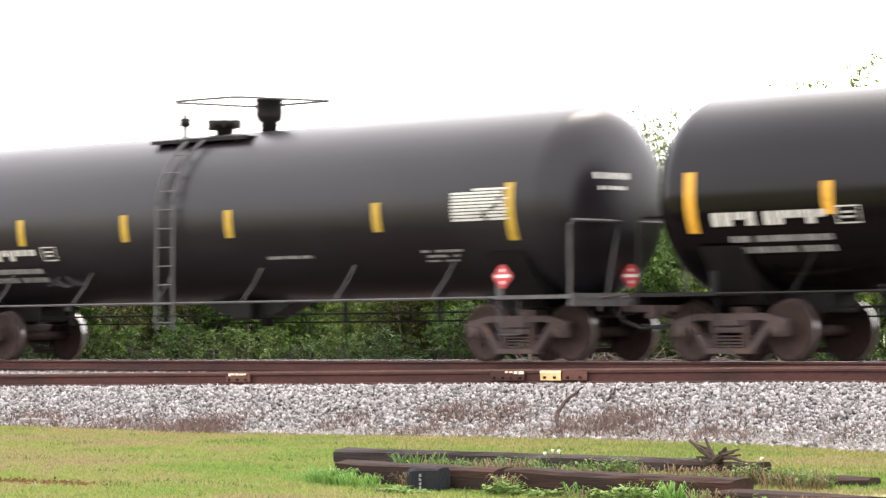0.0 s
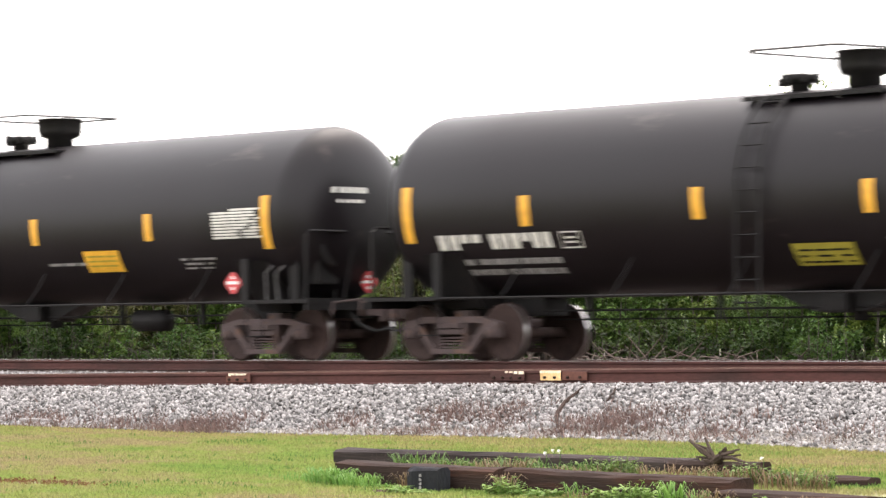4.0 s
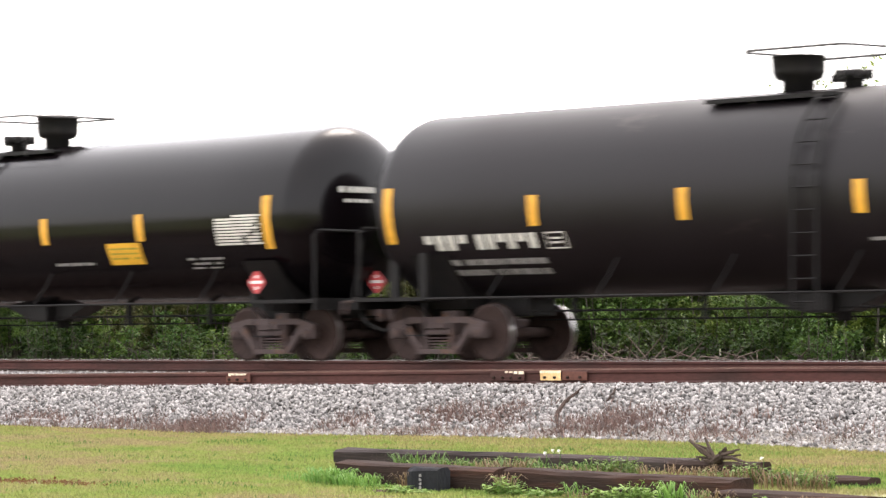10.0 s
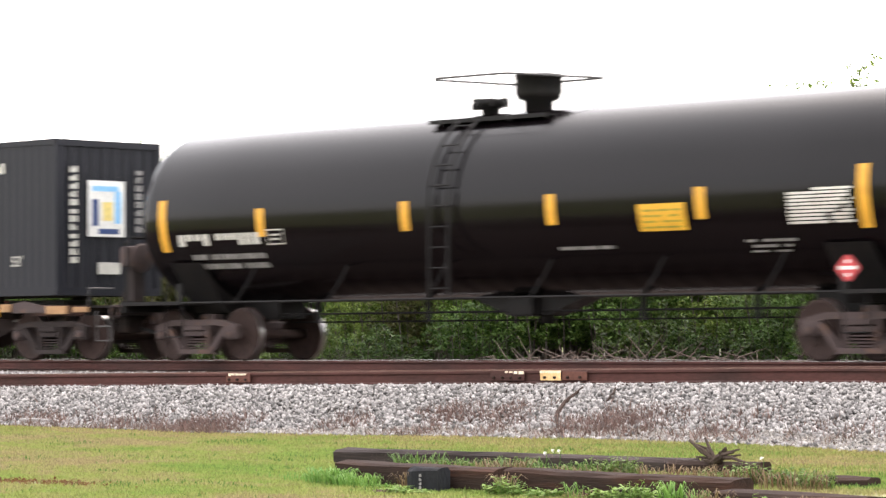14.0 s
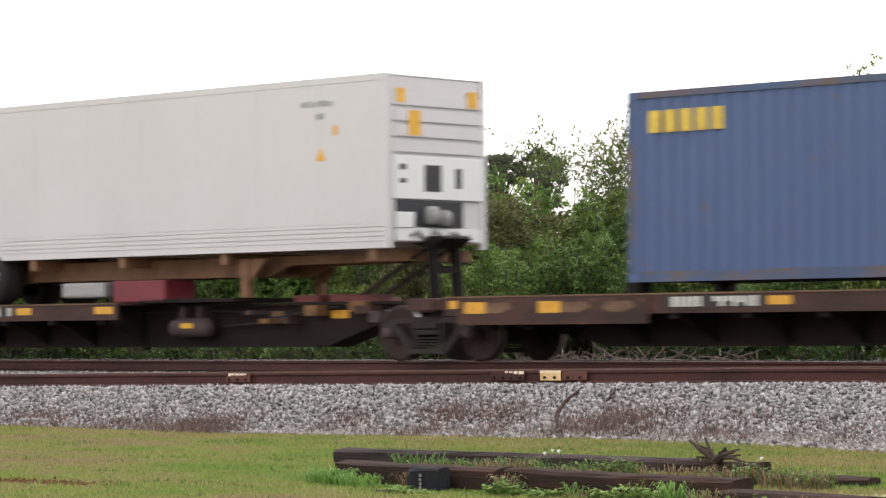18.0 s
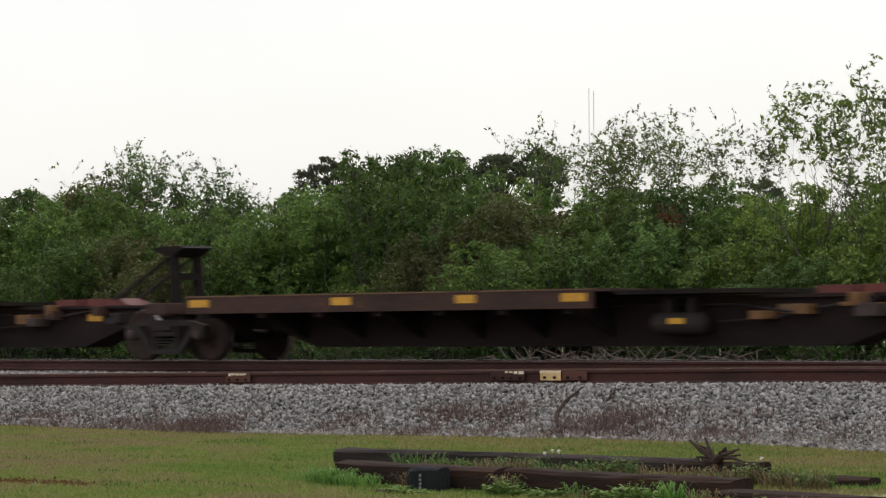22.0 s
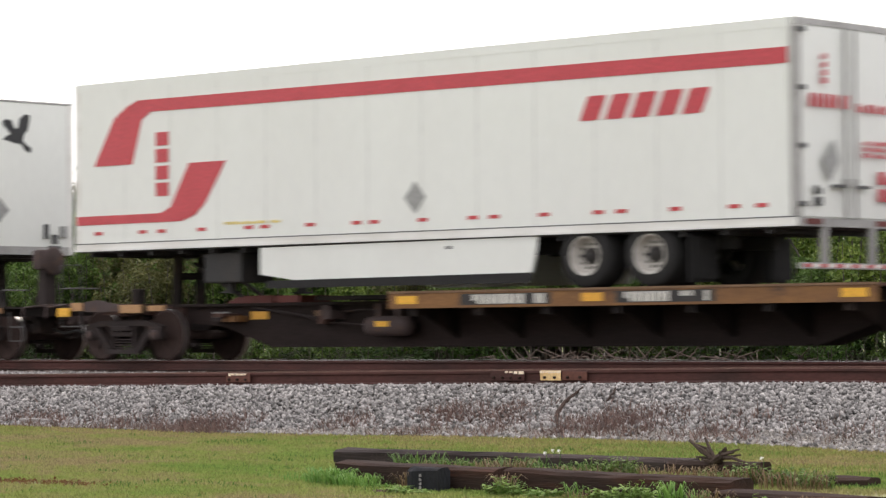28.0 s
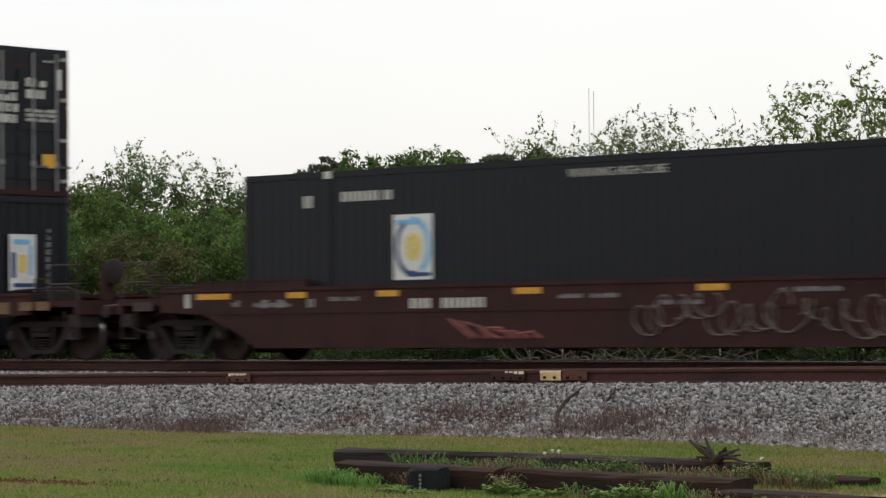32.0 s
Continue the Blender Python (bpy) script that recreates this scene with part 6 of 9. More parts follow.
# bogie positions of each articulated car, and which of its units have the hitch raised (None: container pedestals instead)
SPINES = [([-393.7, -376.1, -357.6, -339.9], (None, None, None)), ([-485.42, -468.8, -451.1, -433.21, -415.49, -398.79], (1, None, 1, 1, None)),
          ([-577.25, -560.65, -542.8, -524.85, -507.1, -489.9], (1, 1, 0, 1, 1)), ([-636.04, -618.2, -599.4, -581.57], (1, 1, 1)), ([-695.2, -677.2, -658.35, -640.6], (1, 1, 1))]
UNITS = []
for row, hitch in SPINES:
    n = len(row) - 1
    for i in range(n):
        UNITS.append((spine_unit(row[i], row[i + 1], i == 0, i == n - 1, n == 5, hitch[i] or 0, n == 3, 1.04 if row[0] == -485.42 else DECK_Z, row[0] == -485.42, row[0] == -577.25), (row[i] + row[i + 1]) / 2))


def unit_at(s):
    return min(UNITS, key=lambda u: abs(u[1] - s))


def deck_under(s):
    return 1.04 if -490 < s < -398 else DECK_Z


# ---- loads: shared pieces ----
def decal(parent, name, x0, x1, z0, z1, y, mat, label="", depth=0.005):
    return part(name, Shape().box(x0, x1, y - depth, y, z0, z1), mat, parent, label)


def decal_poly(parent, name, pts, y, mat, label="", depth=0.005):
    return part(name, Shape().prism(pts, "y", y - depth, y), mat, parent, label)


def block_word(parent, x0, x1, z0, z1, n, y, mat, slant=0.0, label="row of plain blocks", fill=0.62, name="logo_block", tops=()):
    """A brand name as a row of plain slanted blocks, not lettered."""
    w = (x1 - x0) / n
    t = w * min(0.84, fill + 0.10)
    for i in range(n):
        x = x0 + i * w
        k = (z1 - z0) * (tops[i] if tops else 1.0)
        o = [(x + u * t + slant * v * k, z0 + v * k) for u, v in ((0.07, 0), (0.93, 0), (1, 0.07), (1, 0.93), (0.93, 1), (0.07, 1), (0, 0.93), (0, 0.07))]
        part(name, Shape().prism(o, "y", y - 0.005, y), mat, parent, label)


def corrugated(x0, x1, y, z0, z1, pitch, depth, inward, flat=0.36):
    """A trapezoid-ribbed wall sheet along x; inward is +1 when the ribs go towards +y."""
    s = Shape()
    n = max(1, round((x1 - x0) / pitch))
    p = (x1 - x0) / n
    xs = []
    for i in range(n):
        a = x0 + i * p
        xs += [(a, 0), (a + p * flat, 0), (a + p * 0.5, 1), (a + p * (0.5 + flat), 1)]
    xs.append((x1, 0))
    v, f = [], []
    for x, d in xs:
        yy = y + inward * depth * d
        v += [(x, yy, z0), (x, yy, z1)]
    for i in range(len(xs) - 1):
        f.append((2 * i, 2 * i + 2, 2 * i + 3, 2 * i + 1))
    return s.put(v, f)


def lock_rods(parent, x, W, H, e, mat, z0=0.12):
    """Two double doors on the end at x facing e, with bars, hinges and handles."""
    smooth = mat in (M_TRAILER, M_REEFER, M_REEFER_PALE)
    for sd in (-1, 1):
        y0, y1 = sorted((sd * 0.008, sd * (W / 2 - 0.12)))
        dr = Shape().box(min(x, x + e * 0.03), max(x, x + e * 0.03), y0, y1, z0, H - 0.12, 0.006)
        if not smooth:
            for i in range(5):
                zz = z0 + 0.2 + i * (H - 0.5) / 5
                dr.box(min(x + e * 0.03, x + e * 0.05), max(x + e * 0.03, x + e * 0.05), y0 + 0.04, y1 - 0.04, zz, zz + (H - 0.5) / 5 * 0.62)
        door = part("door", dr, mat, parent, "smooth white end door" if smooth else "panelled end door")
        for q in ((0.10,) if mat is M_TRAILER else (0.14, 0.62) if smooth else (0.3, 0.75)):
            yy = sd * (W / 2) * q
            part("lock_rod", Shape().tube([(x + e * 0.075, yy, z0 - 0.02), (x + e * 0.075, yy, H - 0.1)], 0.022 if mat not in (M_REEFER, M_REEFER_PALE) else 0.016, 6).box(min(x + e * 0.05, x + e * 0.1), max(x + e * 0.05, x + e * 0.1), yy - 0.04, yy + 0.04, H * 0.20, H * 0.235), M_ALU if mat is not M_BLACKCONT else M_GREYMARK, door, "door lock rod")
            part("lock_handle", Shape().box(min(x + e * 0.05, x + e * 0.11), max(x + e * 0.05, x + e * 0.11), min(yy, yy + sd * 0.34), max(yy, yy + sd * 0.34), H * 0.19, H * 0.205), M_DARKTRIM, door, "dark lock handle")
        for q in range(4):
            zz = z0 + 0.15 + q * (H - 0.5) / 3
            part("hinge", Shape().box(min(x, x + e * 0.06), max(x, x + e * 0.06), min(sd * (W / 2 - 0.20), sd * (W / 2 - 0.01)), max(sd * (W / 2 - 0.20), sd * (W / 2 - 0.01)), zz, zz + 0.07), M_DARKTRIM if smooth else M_ALU, door)


def container(s, L, W, z, mat, label, pitch=0.28, depth=0.036, doors=1, posts=(), H=2.896, castings=None, frame_mat=None):
    """A steel box container, origin at its rear lower edge; doors on the +x end (1) or -x end (-1)."""
    c = thing("container", label, "shipping container", "containers on the train")
    w = W / 2
    fr = Shape()
    for x in (0, L):
        for y in (-1, 1):
            fr.box(min(x, x + (0.14 if x == 0 else -0.14)), max(x, x + (0.14 if x == 0 else -0.14)), min(y * w, y * (w - 0.12)), max(y * w, y * (w - 0.12)), 0, H)
    fr.box(0, L, -w, -w + 0.10, 0.0, 0.16).box(0, L, w - 0.10, w, 0.0, 0.16)
    fr.box(0, L, -w, -w + 0.08, H - 0.10, H).box(0, L, w - 0.08, w, H - 0.10, H)
    for x in (0.002, L - 0.122):
        fr.box(x, x + 0.12, -w + 0.12, w - 0.12, 0, 0.14).box(x, x + 0.12, -w + 0.12, w - 0.12, H - 0.12, H)
    part("frame", fr, frame_mat or mat, c, "welded corner posts and rails, rusting" if frame_mat else "welded corner posts and rails")
    part("side_wall", corrugated(0.14, L - 0.14, -w + 0.012, 0.15, H - 0.09, pitch, depth, 1), mat, c, "ribbed side wall")
    part("side_wall", corrugated(0.14, L - 0.14, w - 0.012, 0.15, H - 0.09, pitch, depth, -1), mat, c, "ribbed side wall")
    part("roof", Shape().box(0.05, L - 0.05, -w + 0.05, w - 0.05, H - 0.03, H - 0.008), mat, c)
    part("floor", Shape().box(0.05, L - 0.05, -w + 0.05, w - 0.05, 0.02, 0.14), M_SPINE_DARK, c)
    for x in (0.0, L):
        sg = 1 if x == 0 else -1
        if (doors > 0) == (x > 0):
            lock_rods(c, x - (0.03 if x > 0 else -0.03), W, H, 1 if x > 0 else -1, mat)
        else:
            en = corrugated(-w + 0.12, w - 0.12, 0, 0.14, H - 0.12, 0.26, 0.04, 1)
            en.v = [(x + sg * (0.02 + yy), xx, zz) for xx, yy, zz in en.v]
            part("end_wall", en, mat, c, "ribbed end wall")
    for x in (0, L) + tuple(posts):
        for y in (-1, 1):
            for zz in (0, H - 0.12):
                xa, xb = (x - 0.003, x + 0.175) if x == 0 else ((x - 0.175, x + 0.003) if x == L else (x - 0.09, x + 0.09))
                part("corner_casting", Shape().box(xa, xb, min(y * (w + 0.004), y * (w - 0.16)), max(y * (w + 0.004), y * (w - 0.16)), zz - 0.004, zz + 0.124, 0.012), castings if castings and zz > 1 and x not in (0, L) else mat, c)
    for x in posts:
        part("lift_post", Shape().box(x - 0.08, x + 0.08, -w - 0.002, -w + 0.06, 0.12, H - 0.12), mat, c, "intermediate lifting post")
    u, cx = unit_at(s + L / 2)
    if z < 1.5 and s > -700:
        for q in (L / 2 - 6.0, L / 2 + 6.0):
            xx = s + q - cx
            part("container_pedestal", Shape().box(xx - 0.11, xx + 0.11, -1.26, -0.9, 0.80, z - 0.004, 0.015).box(xx - 0.11, xx + 0.11, 0.9, 1.26, 0.80, z - 0.004, 0.015).box(xx - 0.14, xx + 0.14, -1.2, 1.2, 0.78, 0.96), M_SPINE_DARK, u, "container pedestal beam")
    moving(c, s, 0, z)
    return c


def swirl_logo(c, x0, x1, z0, z1, y):
    """White sign with plain blue crescents round a pale disc."""
    sign = decal(c, "sign_panel", x0, x1, z0, z1, y, M_WHITE, "white square sign with blue crescents")
    w, h = x1 - x0, z1 - z0
    cx, cz = (x0 + x1) / 2, (z0 + z1) / 2

    def arc(a0, a1, r0, r1, sx, sz):
        n = 14
        o = [(cx + sx * r0 * math.cos(radians(a0 + (a1 - a0) * i / n)), cz + sz * r0 * math.sin(radians(a0 + (a1 - a0) * i / n))) for i in range(n + 1)]
        i_ = [(cx + sx * r1 * math.cos(radians(a1 + (a0 - a1) * i / n)), cz + sz * r1 * math.sin(radians(a1 + (a0 - a1) * i / n))) for i in range(n + 1)]
        s = Shape()
        for k in range(n):
            s.prism([o[k], o[k + 1], i_[n - 1 - k], i_[n - k]], "y", y - 0.010, y - 0.004)
        return s
    part("crescent", arc(100, -60, 0.46, 0.36, w, h), M_SKYBLUE, sign, "sky blue crescent")
    part("crescent", arc(120, 285, 0.46, 0.37, w, h), M_NAVYVINYL, sign, "navy crescent")
    part("bar", Shape().box(x0 + 0.06, x1 - 0.30 * w, y - 0.010, y - 0.004, z1 - 0.16 * h, z1 - 0.08 * h), M_SKYBLUE, sign)
    part("bar", Shape().box(x0 + 0.35 * w, x1 - 0.04, y - 0.010, y - 0.004, z0 + 0.05 * h, z0 + 0.11 * h), M_NAVYVINYL, sign)
    part("disc", arc(0, 360, 0.22, 0.02, w, h), M_PALEYEL, sign, "pale yellow disc")


def end_decal(parent, name, x, y0, y1, z0, z1, mat, label="", e=1):
    return part(name, Shape().box(min(x, x + e * 0.006), max(x, x + e * 0.006), y0, y1, z0, z1), mat, parent, label)


def bars_x(parent, name, x, y0, y1, z0, z1, rows, mat, seed, label="", e=1):
    s = bars(Shape(), y0, y1, z0, z1, 0, rows, 3, seed)
    s.v = [(x + e * (-yy), xx, zz) for xx, yy, zz in s.v]
    ob = part(name, s, mat, parent, label)
    ob["kind"] = "stuff"
    return ob


def marks(parent, x0, x1, z0, z1, y, mat, rows=1, words=2, seed=1, name="stencil", label="small painted marks"):
    ob = part(name, bars(Shape(), x0, x1, z0, z1, y, rows, words, seed), mat, parent, label)
    ob["kind"] = "stuff"
    return ob


L53, L40, L45 = 16.154, 12.192, 13.716
P53 = (2.02, 14.13)

# dark container with a square sign, first behind the tank cars
c1 = container(-355.6, L53, 2.59, 1.2, M_BLACKCONT, "charcoal 53-foot container with square blue and white sign", 0.22, 0.007, -1, P53, castings=M_STENCIL)
swirl_logo(c1, 10.75, 11.75, 1.05, 2.0, -1.297)
marks(c1, 11.75, 13.6, 2.32, 2.48, -1.297, M_STENCIL, 1, 3, 4)
marks(c1, 6.6, 8.2, 2.45, 2.56, -1.297, M_STENCIL, 1, 3, 5)
marks(c1, 14.3, 14.7, 2.3, 2.5, -1.297, M_STENCIL, 1, 1, 6)
marks(c1, 13.2, 13.6, 0.55, 0.75, -1.297, M_STENCIL, 1, 1, 8)
part("length_mark", lettering("53'", 0.28, M_STENCIL), None, c1, "white length figures", at=pose(14.85, -1.298, 0.55))
sg = Shape().box(L53 + 0.022, L53 + 0.03, -0.55, 0.35, 1.1, 2.15)
part("sign_panel", sg, M_WHITE, c1, "white sign with pale blue crescent on the end wall")
for y0, y1, z0, z1, mt in ((-0.45, 0.2, 1.95, 2.05, M_SKYBLUE), (0.1, 0.25, 1.35, 1.95, M_SKYBLUE), (-0.45, -0.3, 1.3, 1.8, M_NAVYVINYL), (-0.3, 0.2, 1.15, 1.25, M_NAVYVINYL), (-0.2, 0.05, 1.4, 1.75, M_PALEYEL)):
    end_decal(c1, "crescent", L53 + 0.03, y0, y1, z0, z1, mt)
bars_x(c1, "stencil", L53 + 0.022, -0.98, -0.80, 0.6, 2.4, 12, M_STENCIL, 3)
bars_x(c1, "stencil", L53 + 0.022, 0.62, 0.8, 1.2, 2.4, 8, M_STENCIL_DIM, 4)
end_decal(c1, "data_plate", L53 + 0.022, -0.3, 0.25, 0.4, 0.62, M_STENCIL, "pale data plate")


def coast_container(s, label):
    c = container(s, L53, 2.59, 1.2, M_NAVYCONT, label, 0.22, 0.007, -1, P53, castings=M_STENCIL)
    y = -1.297
    block_word(c, 5.2, 7.95, 1.48, 2.10, 7, y, M_STENCIL, 0.0, fill=0.56, tops=(0.95, 1.0, 0.72, 0.72, 0.98, 1.0, 0.72))
    block_word(c, 8.20, 10.1, 1.48, 2.10, 4, y, M_STENCIL, 0.0, fill=0.56, tops=(0.95, 0.72, 0.72, 0.88))
    block_word(c, 10.35, 12.9, 1.48, 2.10, 5, y, M_STENCIL, 0.0, fill=0.56, tops=(0.95, 0.72, 0.72, 0.72, 0.88))
    decal_poly(c, "diamond", [(12.3, 1.98), (12.62, 2.26), (12.3, 2.54), (11.98, 2.26)], y, M_STENCIL, "pale diamond mark")
    marks(c, 3.1, 4.5, 2.32, 2.48, y, M_STENCIL, 1, 2, 2)
    marks(c, 7.2, 9.0, 2.40, 2.50, y, M_STENCIL, 1, 3, 3)
    marks(c, 2.3, 3.5, 0.42, 0.56, y, M_STENCIL, 1, 2, 5)
    marks(c, 12.6, 13.9, 0.42, 0.56, y, M_STENCIL, 1, 2, 6)
    marks(c, 0.25, 1.85, 1.55, 1.78, y, M_STENCIL, 1, 1, 7)
    marks(c, 1.25, 1.65, 1.98, 2.18, y, M_STENCIL, 1, 1, 8)
    marks(c, 14.45, 14.85, 2.15, 2.35, y, M_STENCIL, 1, 1, 9)
    for x in (0.85, 15.0):
        part("length_mark", lettering("53'", 0.28, M_STENCIL), None, c, "white length figures", at=pose(x, y - 0.001, 0.55))
    x = L53 + 0.022
    part("diamond", Shape().put([(x, -0.62, 2.1), (x, -0.32, 2.38), (x, -0.62, 2.66), (x, -0.92, 2.38)], [(0, 1, 2, 3)]), M_STENCIL, c, "pale diamond mark")
    bars_x(c, "stencil", x, 0.0, 0.95, 2.25, 2.45, 1, M_STENCIL, 5)
    bars_x(c, "stencil", x, -0.1, 0.75, 1.48, 1.92, 2, M_STENCIL, 6)
    bars_x(c, "stencil", x, 0.1, 0.95, 1.05, 1.2, 1, M_STENCIL_DIM, 7)
    end_decal(c, "data_plate", x, 0.1, 0.5, 0.55, 0.85, M_STENCIL, "pale data plate")
    return c


coast_container(-375.3, "dark navy 53-foot container with rows of white marks")
coast_container(-394.93, "dark navy 53-foot container with white block lettering and diamond")

# faded blue container
c = container(-411.17, L40, 2.438, 1.21, M_BLUECONT, "faded blue 40-foot container with yellow marks and white label", 0.28, 0.04, -1, frame_mat=M_BLUERUST)
block_word(c, 0.42, 1.92, 2.26, 2.60, 5, -1.221, M_SEAYEL, 0.0, "row of plain yellow blocks", 0.64)
decal(c, "white_label", 5.0, 7.15, 1.28, 1.78, -1.221, M_WHITE, "white rectangular label")
marks(c, 5.25, 6.9, 1.42, 1.64, -1.227, M_GREYMARK, 1, 2, 3)
for i, (xx, zz, ww, mt) in enumerate(((10.9, 2.15, 0.28, M_STENCIL), (11.25, 2.15, 0.2, M_STENCIL), (11.25, 1.75, 0.25, M_SEAYEL), (11.25, 1.5, 0.25, M_STENCIL), (10.9, 1.5, 0.2, M_STENCIL_DIM), (11.25, 1.15, 0.25, M_SEAYEL), (10.95, 1.15, 0.22, M_STENCIL_DIM))):
    marks(c, xx, xx + ww, zz, zz + 0.32, -1.221, mt, 4, 1, i)
x = L40 + 0.01
bars_x(c, "stencil", x, 0.6, 0.76, 1.1, 2.4, 11, M_STENCIL_DIM, 9)
end_decal(c, "white_label", x, 0.2, 0.42, 0.62, 0.76, M_WHITE)
end_decal(c, "yellow_triangle", x, -0.25, 0.0, 0.3, 0.48, M_SEAYEL)

# oxide red container
c = container(-465.78, L45, 2.438, 1.21, M_REDCONT, "oxide red 45-foot container with large white block lettering", 0.27, 0.04, 1, (0.76, 12.95))
block_word(c, 3.40, 10.35, 1.08, 2.0, 7, -1.221, M_WHITE, 0.0, "big plain white block", 0.64)
marks(c, 1.0, 2.95, 2.36, 2.52, -1.221, M_STENCIL, 1, 3, 2)
decal(c, "white_label", 6.75, 6.93, 2.46, 2.78, -1.221, M_WHITE, "white square label")
marks(c, 11.5, 12.6, 2.3, 2.42, -1.221, M_STENCIL, 1, 2, 4)
marks(c, 11.9, 12.2, 2.1, 2.2, -1.221, M_STENCIL, 1, 1, 4)
decal(c, "yellow_label", 13.2, 13.5, 0.95, 1.2, -1.221, M_SEAYEL, "yellow square label")
part("length_mark", lettering("45'", 0.3, M_WHITE), None, c, "white length figures", at=pose(0.22, -1.223, 1.86))
part("length_mark", lettering("102\"", 0.2, M_WHITE), None, c, "white width figures", at=pose(0.22, -1.223, 1.4))
for xx in (1.08, 1.32, 11.9, 12.2):
    decal(c, "vent", xx, xx + 0.16, 2.58, 2.78, -1.221, M_INK, "dark vent slot")
x = L45 + 0.03
for i, (yy, zz, hh) in enumerate(((-0.98, 1.2, 1.3), (0.25, 1.9, 0.5), (0.25, 1.0, 0.5), (0.3, 0.25, 0.2))):
    bars_x(c, "stencil", x + 0.02, yy, yy + (0.26 if i == 0 else 0.4), zz, zz + hh, 5, M_STENCIL, i + 2)


# ---- road running gear ----
TYRE_MESH = Shape().lathe([(0.30, -0.26), (0.46, -0.26), (0.50, -0.21), (0.505, -0.05), (0.50, 0.0), (0.505, 0.05), (0.50, 0.21), (0.46, 0.26), (0.30, 0.26)], "y", (0, 0, 0), 28, True, False).mesh("tyre", M_TYRE)
RIM_SHAPE = [(0.31, -0.262), (0.29, -0.262), (0.275, -0.23), (0.262, -0.12), (0.22, -0.085), (0.13, -0.09)]


def rim_mesh(mat):
    """A deep dished disc wheel with hand holes and a dark hub."""
    s = Shape()
    s.lathe(RIM_SHAPE, "y", (0, 0, 0), 28, True, False)
    s.slot = 1
    s.lathe([(0.135, -0.085), (0.135, -0.10), (0.10, -0.11), (0.095, -0.19), (0.07, -0.215), (0.01, -0.22)], "y", (0, 0, 0), 18, True, False)
    for k in range(10):
        a = 2 * math.pi * k / 10
        s.lathe([(0.001, -0.112), (0.026, -0.112), (0.026, -0.095)], "y", (0.192 * math.cos(a), 0, 0.192 * math.sin(a)), 8, True, False)
    return s.mesh("rim", [mat, M_CHASSIS])


RIM_MESH = rim_mesh(M_RIM)
RIM_DARK = rim_mesh(M_DARKTRIM)


def tandem(parent, xs, z, rim=None, mat=None):
    """A two-axle group with dual wheels on each side, hubs and springs."""
    for x in xs:
        part("axle", Shape().tube([(x, -0.9, z), (x, 0.9, z)], 0.07, 8), mat or M_CHASSIS, parent)
        for sd in (-1, 1):
            w = part("wheel", TYRE_MESH, None, parent, "dusty dual road wheel", at=pose(x, sd * 1.0, z, 0, 0, 0 if sd < 0 else 180))
            part("rim", rim or RIM_MESH, None, w)
    sl = Shape()
    a, b = min(xs) - 0.75, max(xs) + 0.75
    for sd in (-1, 1):
        y0, y1 = sorted((sd * 0.42, sd * 0.54))
        sl.box(a, b, y0, y1, z + 0.22, z + 0.36)
        for x in xs:
            sl.prism([(x - 0.4, z + 0.24), (x + 0.4, z + 0.24), (x + 0.1, z - 0.12), (x - 0.1, z - 0.12)], "y", y0, y1)
    part("suspension", sl, mat or M_CHASSIS, parent, "trailer suspension frame")


